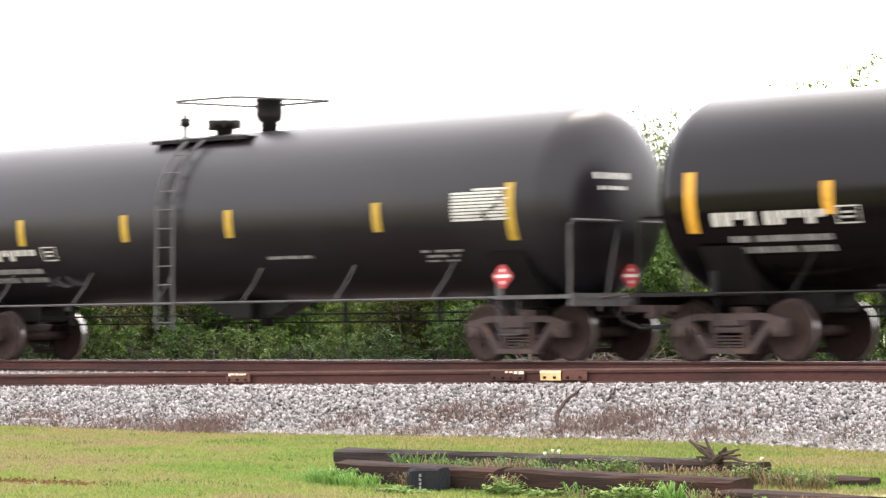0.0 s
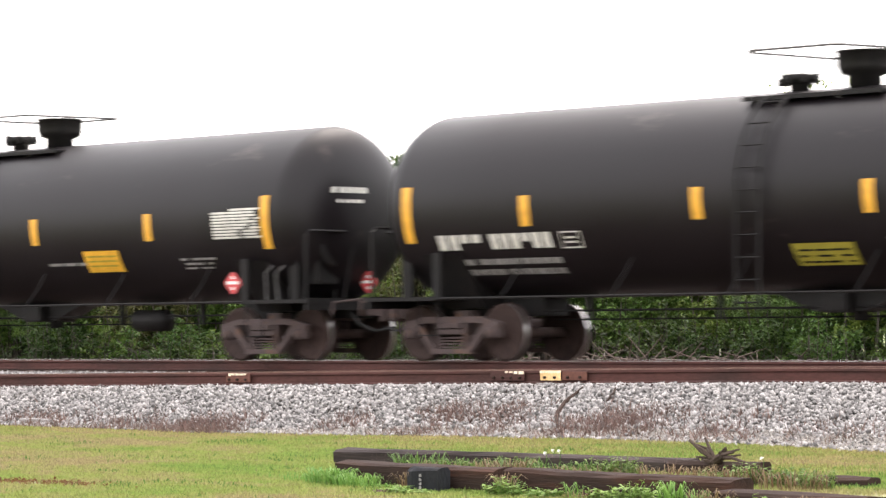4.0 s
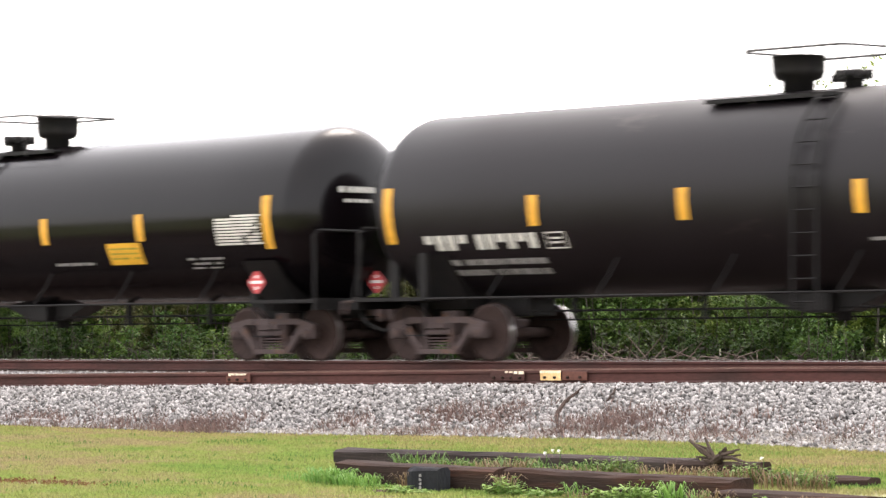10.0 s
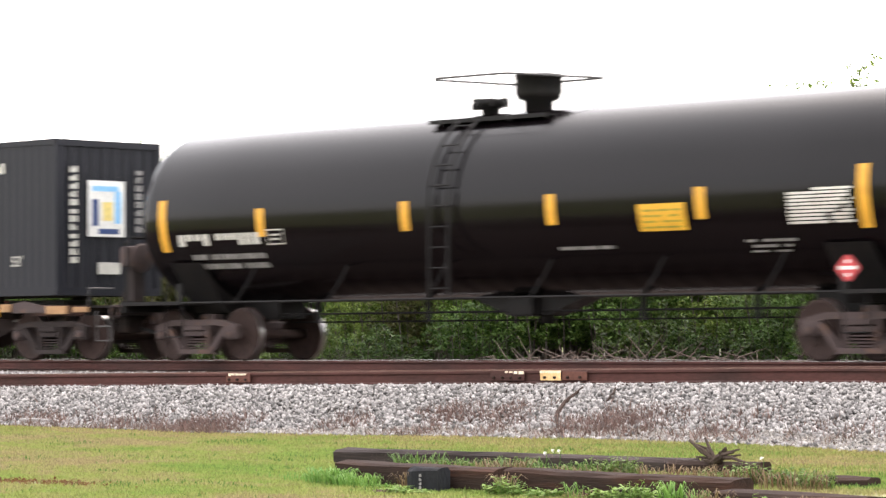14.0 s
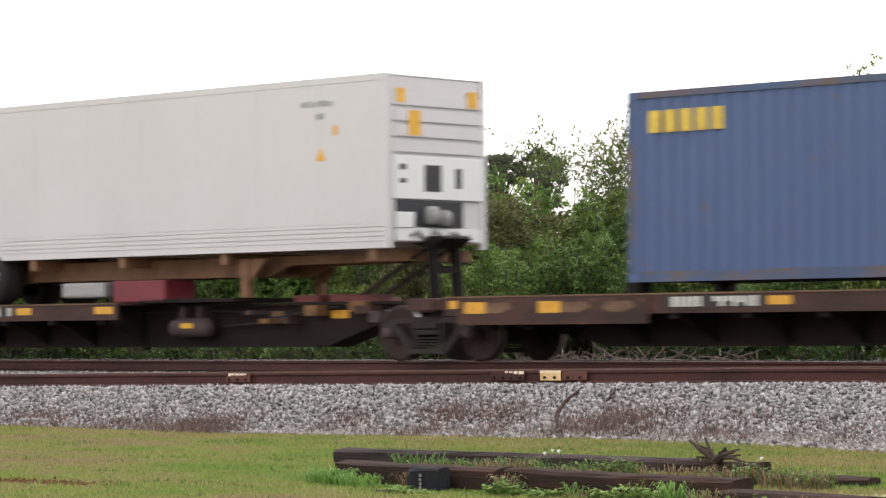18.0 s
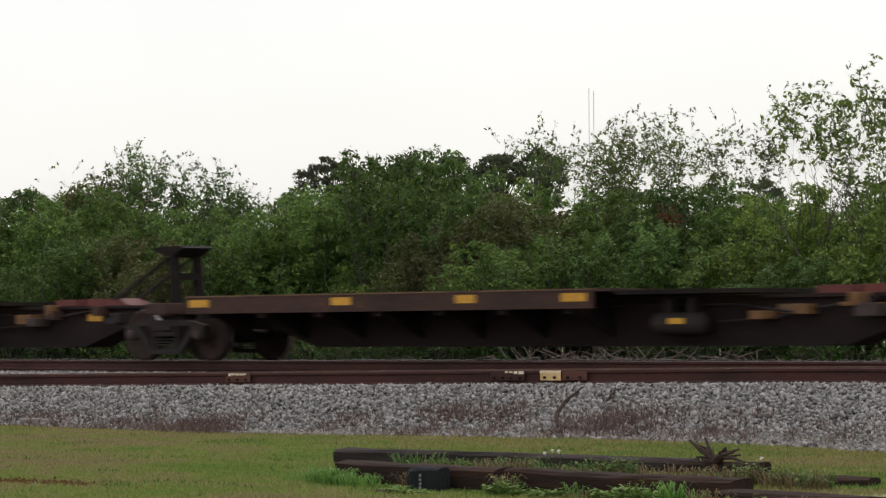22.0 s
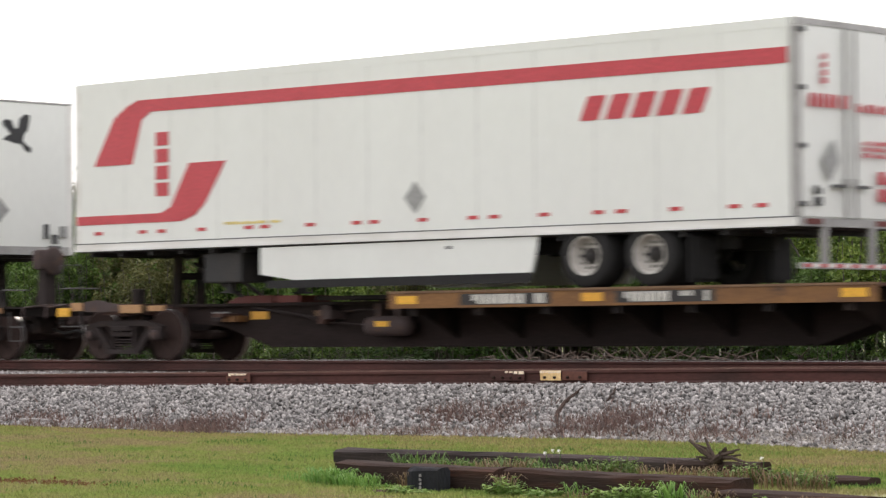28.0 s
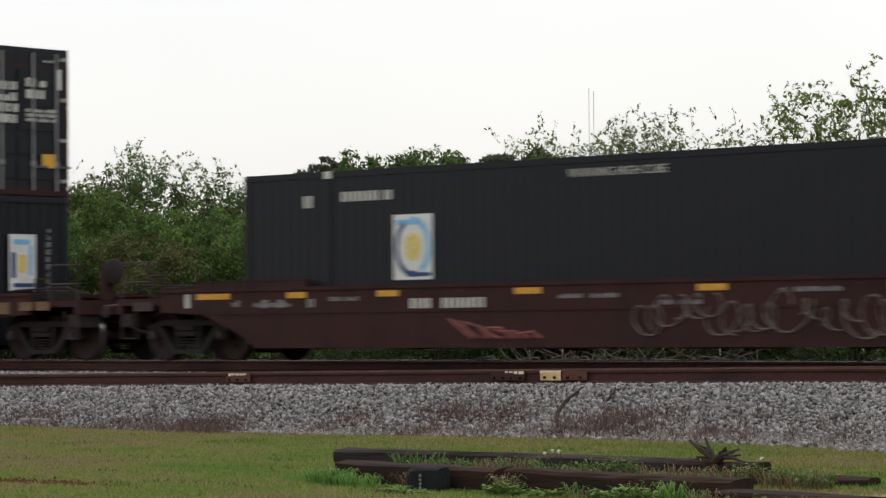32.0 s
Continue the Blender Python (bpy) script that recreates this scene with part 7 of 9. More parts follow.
def semi_trailer(s, faces, H, z, label,  rear=(2.92, 4.13), skirt=(5.85, 11.86), rail_h=0.30, rail_mat=None, skirt_low=1.22, conspic=True, rear_guard=True, flap=None, skirt_edge=False):
    """A 53-foot dry van, origin at its -x lower edge; faces +1 when its nose points to +x."""
    tr = thing("semi_trailer", label, "semi-trailer", "semi-trailers on the train")
    L, w = L53, 1.295

    def X(x):
        return x if faces > 0 else L - x

    def span(a, b):
        return min(X(a), X(b)), max(X(a), X(b))
    body = Shape().box(0.02, L - 0.02, -w + 0.01, w - 0.01, 0.06, H - 0.05)
    part("body", body, M_TRAILER, tr, "white van body")
    n = 13
    for i in range(n):
        a, b = 0.16 + i * (L - 0.32) / n, 0.16 + (i + 1) * (L - 0.32) / n
        part("side_panel", Shape().box(a + 0.004, b - 0.004, -w - 0.002, -w + 0.012, rail_h, H - 0.14), M_TRAILER, tr)
        if i:
            part("panel_seam", Shape().box(a - 0.025, a + 0.025, -w - 0.005, -w + 0.004, rail_h, H - 0.14), M_SEAM, tr)
    part("bottom_rail", Shape().box(0.0, L, -w - 0.008, -w + 0.02, 0.0, rail_h).box(0.0, L, -w - 0.02, -w + 0.02, 0.0, 0.04), rail_mat or M_RAILWHITE, tr, "dusty white bottom rail")
    part("rail_line", Shape().box(0.0, L, -w - 0.011, -w - 0.002, rail_h - 0.012, rail_h + 0.006), M_DARKTRIM, tr, "dark seam line")
    part("bottom_rail", Shape().box(0.0, L, w - 0.02, w + 0.008, 0.0, rail_h), rail_mat or M_RAILWHITE, tr)
    part("top_rail", Shape().box(0.0, L, -w - 0.006, -w + 0.03, H - 0.14, H).box(0.0, L, w - 0.03, w + 0.006, H - 0.14, H), M_TRAILER, tr, "pale top rail")
    part("roof", Shape().box(0.0, L, -w + 0.03, w - 0.03, H - 0.045, H - 0.01), M_ALU, tr)
    if conspic and rail_mat:
        x = 0.16
        while x < L - 1.7:
            for q in (0.0, 0.70, 1.10):
                part("conspicuity_tape", Shape().box(x + q, x + q + 0.2, -w - 0.013, -w - 0.007, 0.15, 0.205), M_RED, tr, "red tape")
                part("conspicuity_tape", Shape().box(x + q + 0.2, x + q + 0.4, -w - 0.013, -w - 0.007, 0.15, 0.205), M_WHITE, tr, "white tape")
            x += 2.53
    elif conspic:
        x = 0.35
        while x < L - 0.4:
            part("conspicuity_tape", Shape().box(x, x + 0.14, -w - 0.013, -w - 0.007, rail_h * 0.5, rail_h * 0.5 + 0.055), M_RED, tr, "red tape")
            part("conspicuity_tape", Shape().box(x + 0.14, x + 0.66, -w - 0.013, -w - 0.007, rail_h * 0.5, rail_h * 0.5 + 0.045), M_WHITE, tr, "white tape")
            x += 0.66
        for x in (3.2, 5.2, 6.9, 12.9, 14.6):
            a, b = span(x, x + 0.28)
            part("marker_light", Shape().box(a, b, -w - 0.014, -w - 0.006, 0.05, 0.11), M_RED, tr, "dull red marker")
    # nose and tail
    nx = X(L)
    e = faces
    part("nose_wall", Shape().box(min(nx, nx - e * 0.02), max(nx, nx - e * 0.02), -w + 0.16, w - 0.16, 0.1, H - 0.08), M_TRAILER, tr, "white nose wall")
    for sd in (-1, 1):
        a, b = span(L - 0.17, L + 0.004)
        part("corner_post", Shape().box(a, b, min(sd * (w + 0.006), sd * (w - 0.17)), max(sd * (w + 0.006), sd * (w - 0.17)), 0.0, H - 0.02, 0.04), M_RAILWHITE, tr, "rounded nose corner")
    part("nose_sill", Shape().box(min(nx, nx + e * 0.012), max(nx, nx + e * 0.012), -w + 0.1, w - 0.1, 0.0, 0.16), M_ALU, tr)
    for i, (yy, zz, dd, hh, mt) in enumerate(((-0.85, 0.28, 0.22, 0.22, M_GREYMARK), (0.55, 0.32, 0.1, 0.28, M_DARKTRIM), (0.75, 0.22, 0.12, 0.18, M_DARKTRIM), (0.95, 0.35, 0.16, 0.22, M_GREYMARK), (0.65, 0.12, 0.3, 0.06, M_DARKTRIM))):
        part("nose_fitting", Shape().box(min(nx, nx + e * 0.06), max(nx, nx + e * 0.06), yy, yy + dd, zz, zz + hh, 0.01), mt, tr, "air and light connection box")
    zc = 0.62
    part("hazard_diamond", Shape().put([(nx + e * 0.006, -0.55, zc - 0.02), (nx + e * 0.006, -0.3, zc + 0.23), (nx + e * 0.006, -0.55, zc + 0.48), (nx + e * 0.006, -0.8, zc + 0.23)], [(0, 1, 2, 3)]).put([(nx + e * 0.012, -0.55, zc + 0.06), (nx + e * 0.012, -0.38, zc + 0.23), (nx + e * 0.012, -0.55, zc + 0.40), (nx + e * 0.012, -0.72, zc + 0.23)], [(0, 1, 2, 3)]), M_GREYMARK, tr, "diamond placard holder")
    tx, te = X(0.0), -e
    lock_rods(tr, tx - te * 0.03, 2.59, H, te, M_TRAILER, 0.14)
    fr = Shape()
    for sd in (-1, 1):
        fr.box(min(tx - te * 0.12, tx + te * 0.004), max(tx - te * 0.12, tx + te * 0.004), min(sd * (w + 0.006), sd * (w - 0.11)), max(sd * (w + 0.006), sd * (w - 0.11)), 0.0, H)
    fr.box(min(tx - te * 0.1, tx + te * 0.004), max(tx - te * 0.1, tx + te * 0.004), -w + 0.1, w - 0.1, H - 0.1, H).box(min(tx - te * 0.1, tx + te * 0.004), max(tx - te * 0.1, tx + te * 0.004), -w + 0.1, w - 0.1, 0.0, 0.13)
    part("rear_frame", fr, M_ALU, tr, "galvanised rear door frame")
    for sd in (-1, 1):
        part("tail_light", Shape().box(min(tx, tx + te * 0.02), max(tx, tx + te * 0.02), min(sd * 0.7, sd * 1.1), max(sd * 0.7, sd * 1.1), 0.03, 0.11), M_CHASSIS_RED, tr, "red tail lights")
        part("guard_post", Shape().box(min(tx - te * 0.05, tx + te * 0.02), max(tx - te * 0.05, tx + te * 0.02), min(sd * 0.55, sd * 0.68), max(sd * 0.55, sd * 0.68), -0.55, 0.0), M_ALU if rear_guard else M_CHASSIS, tr)
    part("under_ride_guard", Shape().box(min(tx - te * 0.06, tx + te * 0.03), max(tx - te * 0.06, tx + te * 0.03), -1.2, 1.2, -0.62, -0.53), M_ALU if rear_guard else M_CHASSIS, tr, "rear under-ride bar")
    if rear_guard:
        for i in range(12):
            part("conspicuity_tape", Shape().box(min(tx, tx + te * 0.036), max(tx, tx + te * 0.036), -1.18 + i * 0.2, -1.0 + i * 0.2, -0.60, -0.55), M_RED if i % 2 == 0 else M_WHITE, tr)
    # underside
    fl = Shape().box(0.1, L - 0.1, -w + 0.03, w - 0.03, -0.02, 0.05)
    for i in range(20):
        x = 0.4 + i * 0.8
        fl.box(x - 0.03, x + 0.03, -w + 0.04, w - 0.04, -0.10, -0.02)
    part("floor_frame", fl, M_CHASSIS, tr, "dark floor cross members")
    tandem(tr, [X(r) for r in rear], deck_under(s) + 0.505 - z)
    for sd in (-1, 1):
        a, b = span(rear[0] - 0.86, rear[0] - 0.84)
        part("mud_flap", Shape().box(a, b, min(sd * 0.68, sd * 1.24), max(sd * 0.68, sd * 1.24), deck_under(s) + 0.12 - z, -0.1), flap or M_RAILWHITE, tr, "black mud flap" if flap else "white mud flap")
    part("slider_frame", Shape().box(*span(1.7, 6.2), -0.55, -0.43, -0.28, -0.08).box(*span(1.7, 6.2), 0.43, 0.55, -0.28, -0.08), M_CHASSIS, tr)
    for sd in (-1, 1):
        part("mud_flap", Shape().box(*span(rear[0] - 0.75, rear[0] - 0.72), min(sd * 0.62, sd * 1.24), max(sd * 0.62, sd * 1.24), -0.78, -0.06), M_TYRE, tr, "black mud flap")
        lg = Shape()
        a, b = span(12.38, 12.52)
        lg.box(a, b, min(sd * 0.8, sd * 0.94), max(sd * 0.8, sd * 0.94), -0.78, -0.08)
        lg.prism([(X(12.05), -0.05), (X(12.95), -0.05), (X(12.55), -0.52), (X(12.35), -0.52)], "y", sd * 0.87 - 0.03, sd * 0.87 + 0.03)
        lg.box(X(12.45) - 0.14, X(12.45) + 0.14, min(sd * 0.74, sd * 1.0), max(sd * 0.74, sd * 1.0), -0.80, -0.77)
        part("landing_leg", lg, M_CHASSIS, tr, "retracted landing leg")
        part("leg_brace", Shape().tube([(X(12.45), sd * 0.85, -0.35), (X(13.7), sd * 0.4, -0.1)], 0.035, 6), M_CHASSIS, tr)
    part("leg_cross_bar", Shape().tube([(X(12.45), -0.9, -0.4), (X(12.45), 0.9, -0.4)], 0.035, 6), M_CHASSIS, tr)
    part("tool_box", Shape().box(*span(11.95, 12.9), -1.1, -0.3, -0.62, -0.10, 0.03), M_CHASSIS, tr, "dark box behind the landing legs")
    part("king_pin_plate", Shape().box(*span(14.3, 15.9), -0.6, 0.6, -0.06, -0.02), M_CHASSIS, tr)
    if skirt:
        a, b = skirt
        lo = skirt_low - z
        pts = [(X(a), -0.02), (X(b), -0.04), (X(b), -0.50), (X(b - 1.85), lo), (X(a + 0.2), lo), (X(a + 0.08), -0.4)]
        part("side_skirt", Shape().prism(pts, "y", -1.27, -1.245), M_TRAILER, tr, "white aerodynamic side skirt")
        part("side_skirt", Shape().prism(pts, "y", 1.245, 1.27), M_TRAILER, tr)
        part("skirt_marker", Shape().box(X(a + 1.9) - 0.06, X(a + 1.9) + 0.06, -1.278, -1.268, -0.17, -0.12, 0.004), M_INK, tr, "small dark marker on the skirt")
        if skirt_edge:
            part("skirt_edge", Shape().prism([(X(a + 0.14), lo), (X(b - 0.15), lo), (X(b - 0.15), lo + 0.13), (X(a + 0.11), lo + 0.16)], "y", -1.276, -1.266), M_TYRE, tr, "dark rubber edge along the skirt")
    moving(tr, s, 0, z)
    return tr, X


def bird(parent, place, scale, mat):
    """A plain dark winged shape; place maps (u, v) to a vertex."""
    o = [(-0.51, 0.28), (-0.40, 0.37), (-0.19, 0.34), (-0.10, 0.15), (0.0, 0.12), (0.08, 0.40), (0.26, 0.53), (0.43, 0.50), (0.41, 0.30), (0.35, 0.08), (0.25, 0.0), (0.19, -0.20), (0.32, -0.30), (0.48, -0.38), (0.46, -0.52), (0.27, -0.46), (0.11, -0.28), (-0.08, -0.28), (-0.30, -0.22), (-0.50, -0.20), (-0.40, -0.10), (-0.24, -0.03), (-0.33, 0.08), (-0.46, 0.18)]
    part("bird_shape", Shape().put([place(u * scale, v * scale) for u, v in o], [tuple(range(len(o)))]), mat, parent, "dark winged shape")


def haven(s, faces, z=2.03, H=3.0, cx=7.2):
    tr, X = semi_trailer(s, faces, H, z, "white 53-foot box trailer with dark bird mark and gold blocks", (2.92, 4.13) if faces > 0 else (2.6, 3.85), rail_mat=M_RAILGREY if faces > 0 else None)
    y = -1.302
    bird(tr, lambda u, v: (cx + u, y, 1.80 + v), 0.64, M_INK)
    block_word(tr, cx + 0.30, cx + 1.70, 1.65, 1.98, 5, y, M_GOLD, 0.12, "plain gold block", 0.56)
    marks(tr, cx + 0.45, cx + 1.7, 1.38, 1.46, y, M_GREYMARK, 1, 3, 2)
    dia = Shape()
    dx = 7.95
    for a, b in (((0, 0.3), (0.24, 0)), ((0.24, 0), (0, -0.3)), ((0, -0.3), (-0.24, 0)), ((-0.24, 0), (0, 0.3))):
        dia.prism([(dx + a[0], 0.86 + a[1]), (dx + b[0], 0.86 + b[1]), (dx + b[0] * 0.8, 0.86 + b[1] * 0.8), (dx + a[0] * 0.8, 0.86 + a[1] * 0.8)], "y", y - 0.004, y)
    part("placard_holder", dia, M_GREYMARK, tr, "grey diamond placard holder")
    part("slogan", lettering("OUR DRIVERS MAKE THE DIFFERENCE", 0.16, M_GREYMARK, spacing=1.02), None, tr, "small grey slogan", at=pose(0.75 if faces > 0 else 11.9, y - 0.001, 0.67))
    marks(tr, X(15.0), X(15.0) + 0.3, 0.75, 0.95, y, M_GREYMARK, 2, 1, 3)
    for xx in (3.9, 12.8):
        part("side_marker", Shape().box(X(xx) - 0.04, X(xx) + 0.04, y - 0.02, y, 0.52, 0.60), M_RED, tr, "small red marker")
    nx = X(L53)
    if faces > 0:
        bird(tr, lambda u, v: (nx + 0.006, u - 0.1, 2.35 + v), 0.72, M_INK)
    else:
        bird(tr, lambda u, v: (L53 + 0.012, u - 0.42, 2.2 + v), 0.8, M_DARKTRIM)
    return tr


haven(-450.05, 1, 1.92, 2.95, 8.05)
haven(-597.65, 1, 2.05, 2.93)
haven(-616.68, 1, 2.0, 2.98)
haven(-656.4, 1, 2.03, 3.0)
haven(-696.1, -1, 2.0, 3.02)

# white trailer with a crimson stripe band
tr, X = semi_trailer(-637.1, -1, 3.05, 1.98, "white 53-foot box trailer with crimson stripe and slanted red blocks", (2.78, 4.06), (5.0, 11.3), 0.14, None, 1.24, False, True, M_TYRE, True)
y = -1.302
zs = -1.98
decal_poly(tr, "stripe", [(1.45, 4.56 + zs), (1.75, 4.66 + zs), (16.0, 4.60 + zs), (16.0, 4.36 + zs), (2.1, 4.44 + zs), (1.85, 4.3 + zs), (1.59, 3.52 + zs), (0.55, 3.52 + zs), (1.1, 4.36 + zs)], y, M_CRETE, "crimson stripe with a hooked end")
decal_poly(tr, "stripe", [(0.06, 2.46 + zs), (2.9, 2.46 + zs), (3.25, 2.56 + zs), (3.5, 2.75 + zs), (4.04, 3.48 + zs), (3.09, 3.48 + zs), (2.6, 2.72 + zs), (2.35, 2.62 + zs), (0.06, 2.62 + zs)], y, M_CRETE, "crimson lower stripe with a hooked end")
for i in range(4):
    decal(tr, "logo_block", 2.22, 2.56, 2.92 + 0.3 * i + zs, 3.16 + 0.3 * i + zs, y, M_CRETE, "plain crimson block")
block_word(tr, 12.05, 14.55, 3.72 + zs, 4.10 + zs, 5, y, M_CRETE, 0.45, "plain slanted crimson block", 0.64)
decal_poly(tr, "placard_holder", [(8.54, 2.40 + zs), (8.78, 2.67 + zs), (8.54, 2.94 + zs), (8.30, 2.67 + zs)], y, M_GREYMARK, "grey diamond placard holder")
for xx in (0.55, 1.75, 2.25, 3.3, 4.5, 4.9, 6.0, 7.1, 7.5, 8.6, 9.7, 10.15, 11.2, 12.3, 12.75, 13.8, 14.9, 15.4):
    decal(tr, "conspicuity_tape", xx, xx + 0.22, 2.27 + zs, 2.33 + zs, y, M_RED, "red tape")
marks(tr, 4.0, 5.4, 2.36 + zs, 2.41 + zs, y, M_PALEYEL, 1, 3, 2)
x = L53 + 0.052
bars_x(tr, "stencil", x, -1.05, -0.05, 1.75, 1.95, 1, M_CRETE, 2, "red blocks")
bars_x(tr, "stencil", x, 0.15, 1.0, 1.72, 1.85, 1, M_CRETE, 3, "red blocks")
bars_x(tr, "stencil", x, 0.3, 1.1, 1.05, 1.3, 3, M_CRETE, 4)
bars_x(tr, "stencil", x, 0.7, 1.05, 0.4, 0.85, 2, M_CRETE, 5)
bars_x(tr, "stencil", x, -0.95, -0.75, 0.3, 0.6, 2, M_INK, 5)
bars_x(tr, "stencil", x, -0.75, -0.6, 2.1, 2.55, 4, M_CRETE, 6)
part("placard_holder", Shape().put([(x, -0.55, 0.65), (x, -0.3, 0.98), (x, -0.45, 1.3), (x, -0.75, 0.95)], [(0, 1, 2, 3)]), M_GREYMARK, tr, "grey diamond placard holder")

# white trailer with blue and yellow band
tr, X = semi_trailer(-675.65, 1, 3.02, 2.0, "white 53-foot box trailer with slanted blue blocks and yellow band", (3.28, 4.53), (5.13, 12.5), 0.52, M_RAILGREY, 1.38, rear_guard=False, flap=M_TYRE)
zs = -2.0
decal_poly(tr, "band", [(0.13, 2.70 + zs), (0.13, 2.98 + zs), (5.6, 2.90 + zs), (8.85, 2.97 + zs), (8.5, 2.70 + zs), (5.6, 2.68 + zs)], y, M_BANDFADE, "yellow band fading to blue")
decal_poly(tr, "bolt", [(8.3, 2.60 + zs), (8.75, 2.60 + zs), (9.35, 3.20 + zs), (9.0, 3.24 + zs)], y - 0.004, M_SWYEL, "yellow bolt")
decal_poly(tr, "bolt", [(8.6, 2.9 + zs), (9.1, 2.92 + zs), (10.5, 4.5 + zs), (10.4, 4.48 + zs)], y - 0.012, M_SWYEL, "yellow bolt")
decal_poly(tr, "bolt", [(9.6, 4.05 + zs), (9.9, 4.1 + zs), (10.6, 4.62 + zs), (10.1, 4.4 + zs)], y - 0.018, M_DARKTRIM, "grey bolt tip")
block_word(tr, 6.72, 11.4, 3.14 + zs, 3.98 + zs, 5, y, M_SWYEL, 0.42, "yellow block shadow", 0.64)
block_word(tr, 6.80, 11.5, 3.20 + zs, 4.06 + zs, 5, y - 0.006, M_SWBLUE, 0.42, "plain slanted blue block", 0.64)
part("slogan", lettering("Best In Class", 0.24, M_OLIVE, spacing=1.05), None, tr, "faded slogan on the band", at=pose(0.3, y - 0.006, 2.76 + zs))
dia = Shape().prism([(13.2, 2.66 + zs), (13.44, 2.93 + zs), (13.2, 3.2 + zs), (12.96, 2.93 + zs)], "y", y - 0.004, y)
part("placard_holder", dia, M_RAILWHITE, tr, "grey diamond placard holder")
decal(tr, "white_label", 3.45, 3.65, 2.32 + zs, 2.52 + zs, -1.304, M_WHITE)
marks(tr, 14.2, 15.6, 2.76 + zs, 2.84 + zs, y, M_SKYBLUE, 1, 2, 3)
decal(tr, "amber_label", 8.35, 8.75, 1.80 + zs, 1.94 + zs, -1.275, M_ORANGE, "amber label on the skirt")
block_word(tr, 0, 0.9, 0, 0.2, 5, 0, M_NAVYVINYL, 0.4, "plain navy block", 0.64, "nose_block")
for ob in [o for o in tr.children if o.name.startswith("nose_block")]:
    ob.matrix_basis = pose(L53 + 0.01, -0.45, 2.05, 0, 0, 90)
for yy, zz, dd, hh in ((0.5, 1.1, 0.14, 0.16), (0.5, 0.85, 0.08, 0.1), (0.75, 0.35, 0.2, 0.3), (0.3, 2.35, 0.12, 0.4)):
    end_decal(tr, "nose_fitting", L53 + 0.02, yy, yy + dd, zz, zz + hh, M_INK)


def reefer(s, faces, z, chassis, label, sign=True, skin=None):
    """A refrigerated container on a road chassis; faces +1 when the cooling unit and nose point to +x."""
    c = thing("refrigerated_container", label, "shipping container", "refrigerated containers on the train")
    L, w, H = L40, 1.219, 2.896
    skin = skin or M_REEFER

    def X(x):
        return x if faces > 0 else L - x
    part("body", Shape().box(0.03, L - 0.03, -w + 0.012, w - 0.012, 0.1, H - 0.04), skin, c, "smooth insulated body")
    n = 8
    for i in range(n):
        a, b = 0.1 + i * (L - 0.2) / n, 0.1 + (i + 1) * (L - 0.2) / n
        part("side_panel", Shape().box(a + 0.003, b - 0.003, -w + 0.002, -w + 0.014, 0.42, H - 0.12), skin, c)
    rb = Shape()
    for k in range(4):
        rb.box(0.1, L - 0.1, -w - 0.004, -w + 0.012, 0.12 + 0.08 * k, 0.165 + 0.08 * k)
    part("lower_ribs", rb, skin, c, "ribbed lower side band")
    fr = Shape()
    for x in (0, L):
        for sd in (-1, 1):
            fr.box(min(x, x + (0.12 if x == 0 else -0.12)), max(x, x + (0.12 if x == 0 else -0.12)), min(sd * w, sd * (w - 0.12)), max(sd * w, sd * (w - 0.12)), 0, H)
    fr.box(0, L, -w, -w + 0.08, H - 0.11, H).box(0, L, w - 0.08, w, H - 0.11, H).box(1.3, L - 1.3, -w, -w + 0.08, 0, 0.11).box(1.3, L - 1.3, w - 0.08, w, 0, 0.11)
    fr.box(0, 1.3, -w, -w + 0.08, 0.0, 0.11).box(L - 1.3, L, -w, -w + 0.08, 0.0, 0.11)
    part("frame", fr, skin, c, "cream frame")
    part("roof", Shape().box(0.02, L - 0.02, -w + 0.05, w - 0.05, H - 0.03, H - 0.01), skin, c)
    nx, e = X(L), faces
    # cooling unit end
    for i in range(4):
        zz = 1.60 + 0.26 * i
        part("end_rib", Shape().box(min(nx, nx + e * 0.012), max(nx, nx + e * 0.012), -w + 0.13, w - 0.13, zz, zz + 0.19, 0.004), skin, c)
    part("unit_panel", Shape().box(min(nx, nx + e * 0.025), max(nx, nx + e * 0.025), -w + 0.13, w - 0.13, 0.82, 1.54, 0.01), M_TRAILER, c, "cooling unit front panel")
    for yy, zz, dd, hh in ((-0.35, 0.95, 0.42, 0.45), (0.42, 1.02, 0.16, 0.34), (-0.95, 1.3, 0.16, 0.1), (-0.95, 1.08, 0.16, 0.08)):
        part("unit_opening", Shape().box(min(nx, nx + e * 0.03), max(nx, nx + e * 0.03), yy, yy + dd, zz, zz + hh, 0.01), M_INK, c, "dark grille")
    # Flush black panel paints the shade inside the machinery bay.
    part("machine_recess", Shape().box(min(nx - e * 0.02, nx + e * 0.01), max(nx - e * 0.02, nx + e * 0.01), -1.0, 0.62, 0.36, 0.80), M_INK, c, "black panel painted as the shaded machinery bay")
    part("compressor", Shape().lathe([(0.02, 0.40), (0.14, 0.42), (0.15, 0.62), (0.1, 0.70), (0.02, 0.71)], "z", (nx + e * 0.05, -0.2, 0), 14).lathe([(0.02, 0.38), (0.12, 0.4), (0.12, 0.6), (0.02, 0.66)], "z", (nx + e * 0.05, 0.12, 0), 14), M_GREYMARK, c, "grey compressor")
    part("control_box", Shape().box(min(nx, nx + e * 0.05), max(nx, nx + e * 0.05), -1.05, -0.62, 0.34, 0.6, 0.01), M_TRAILER, c)
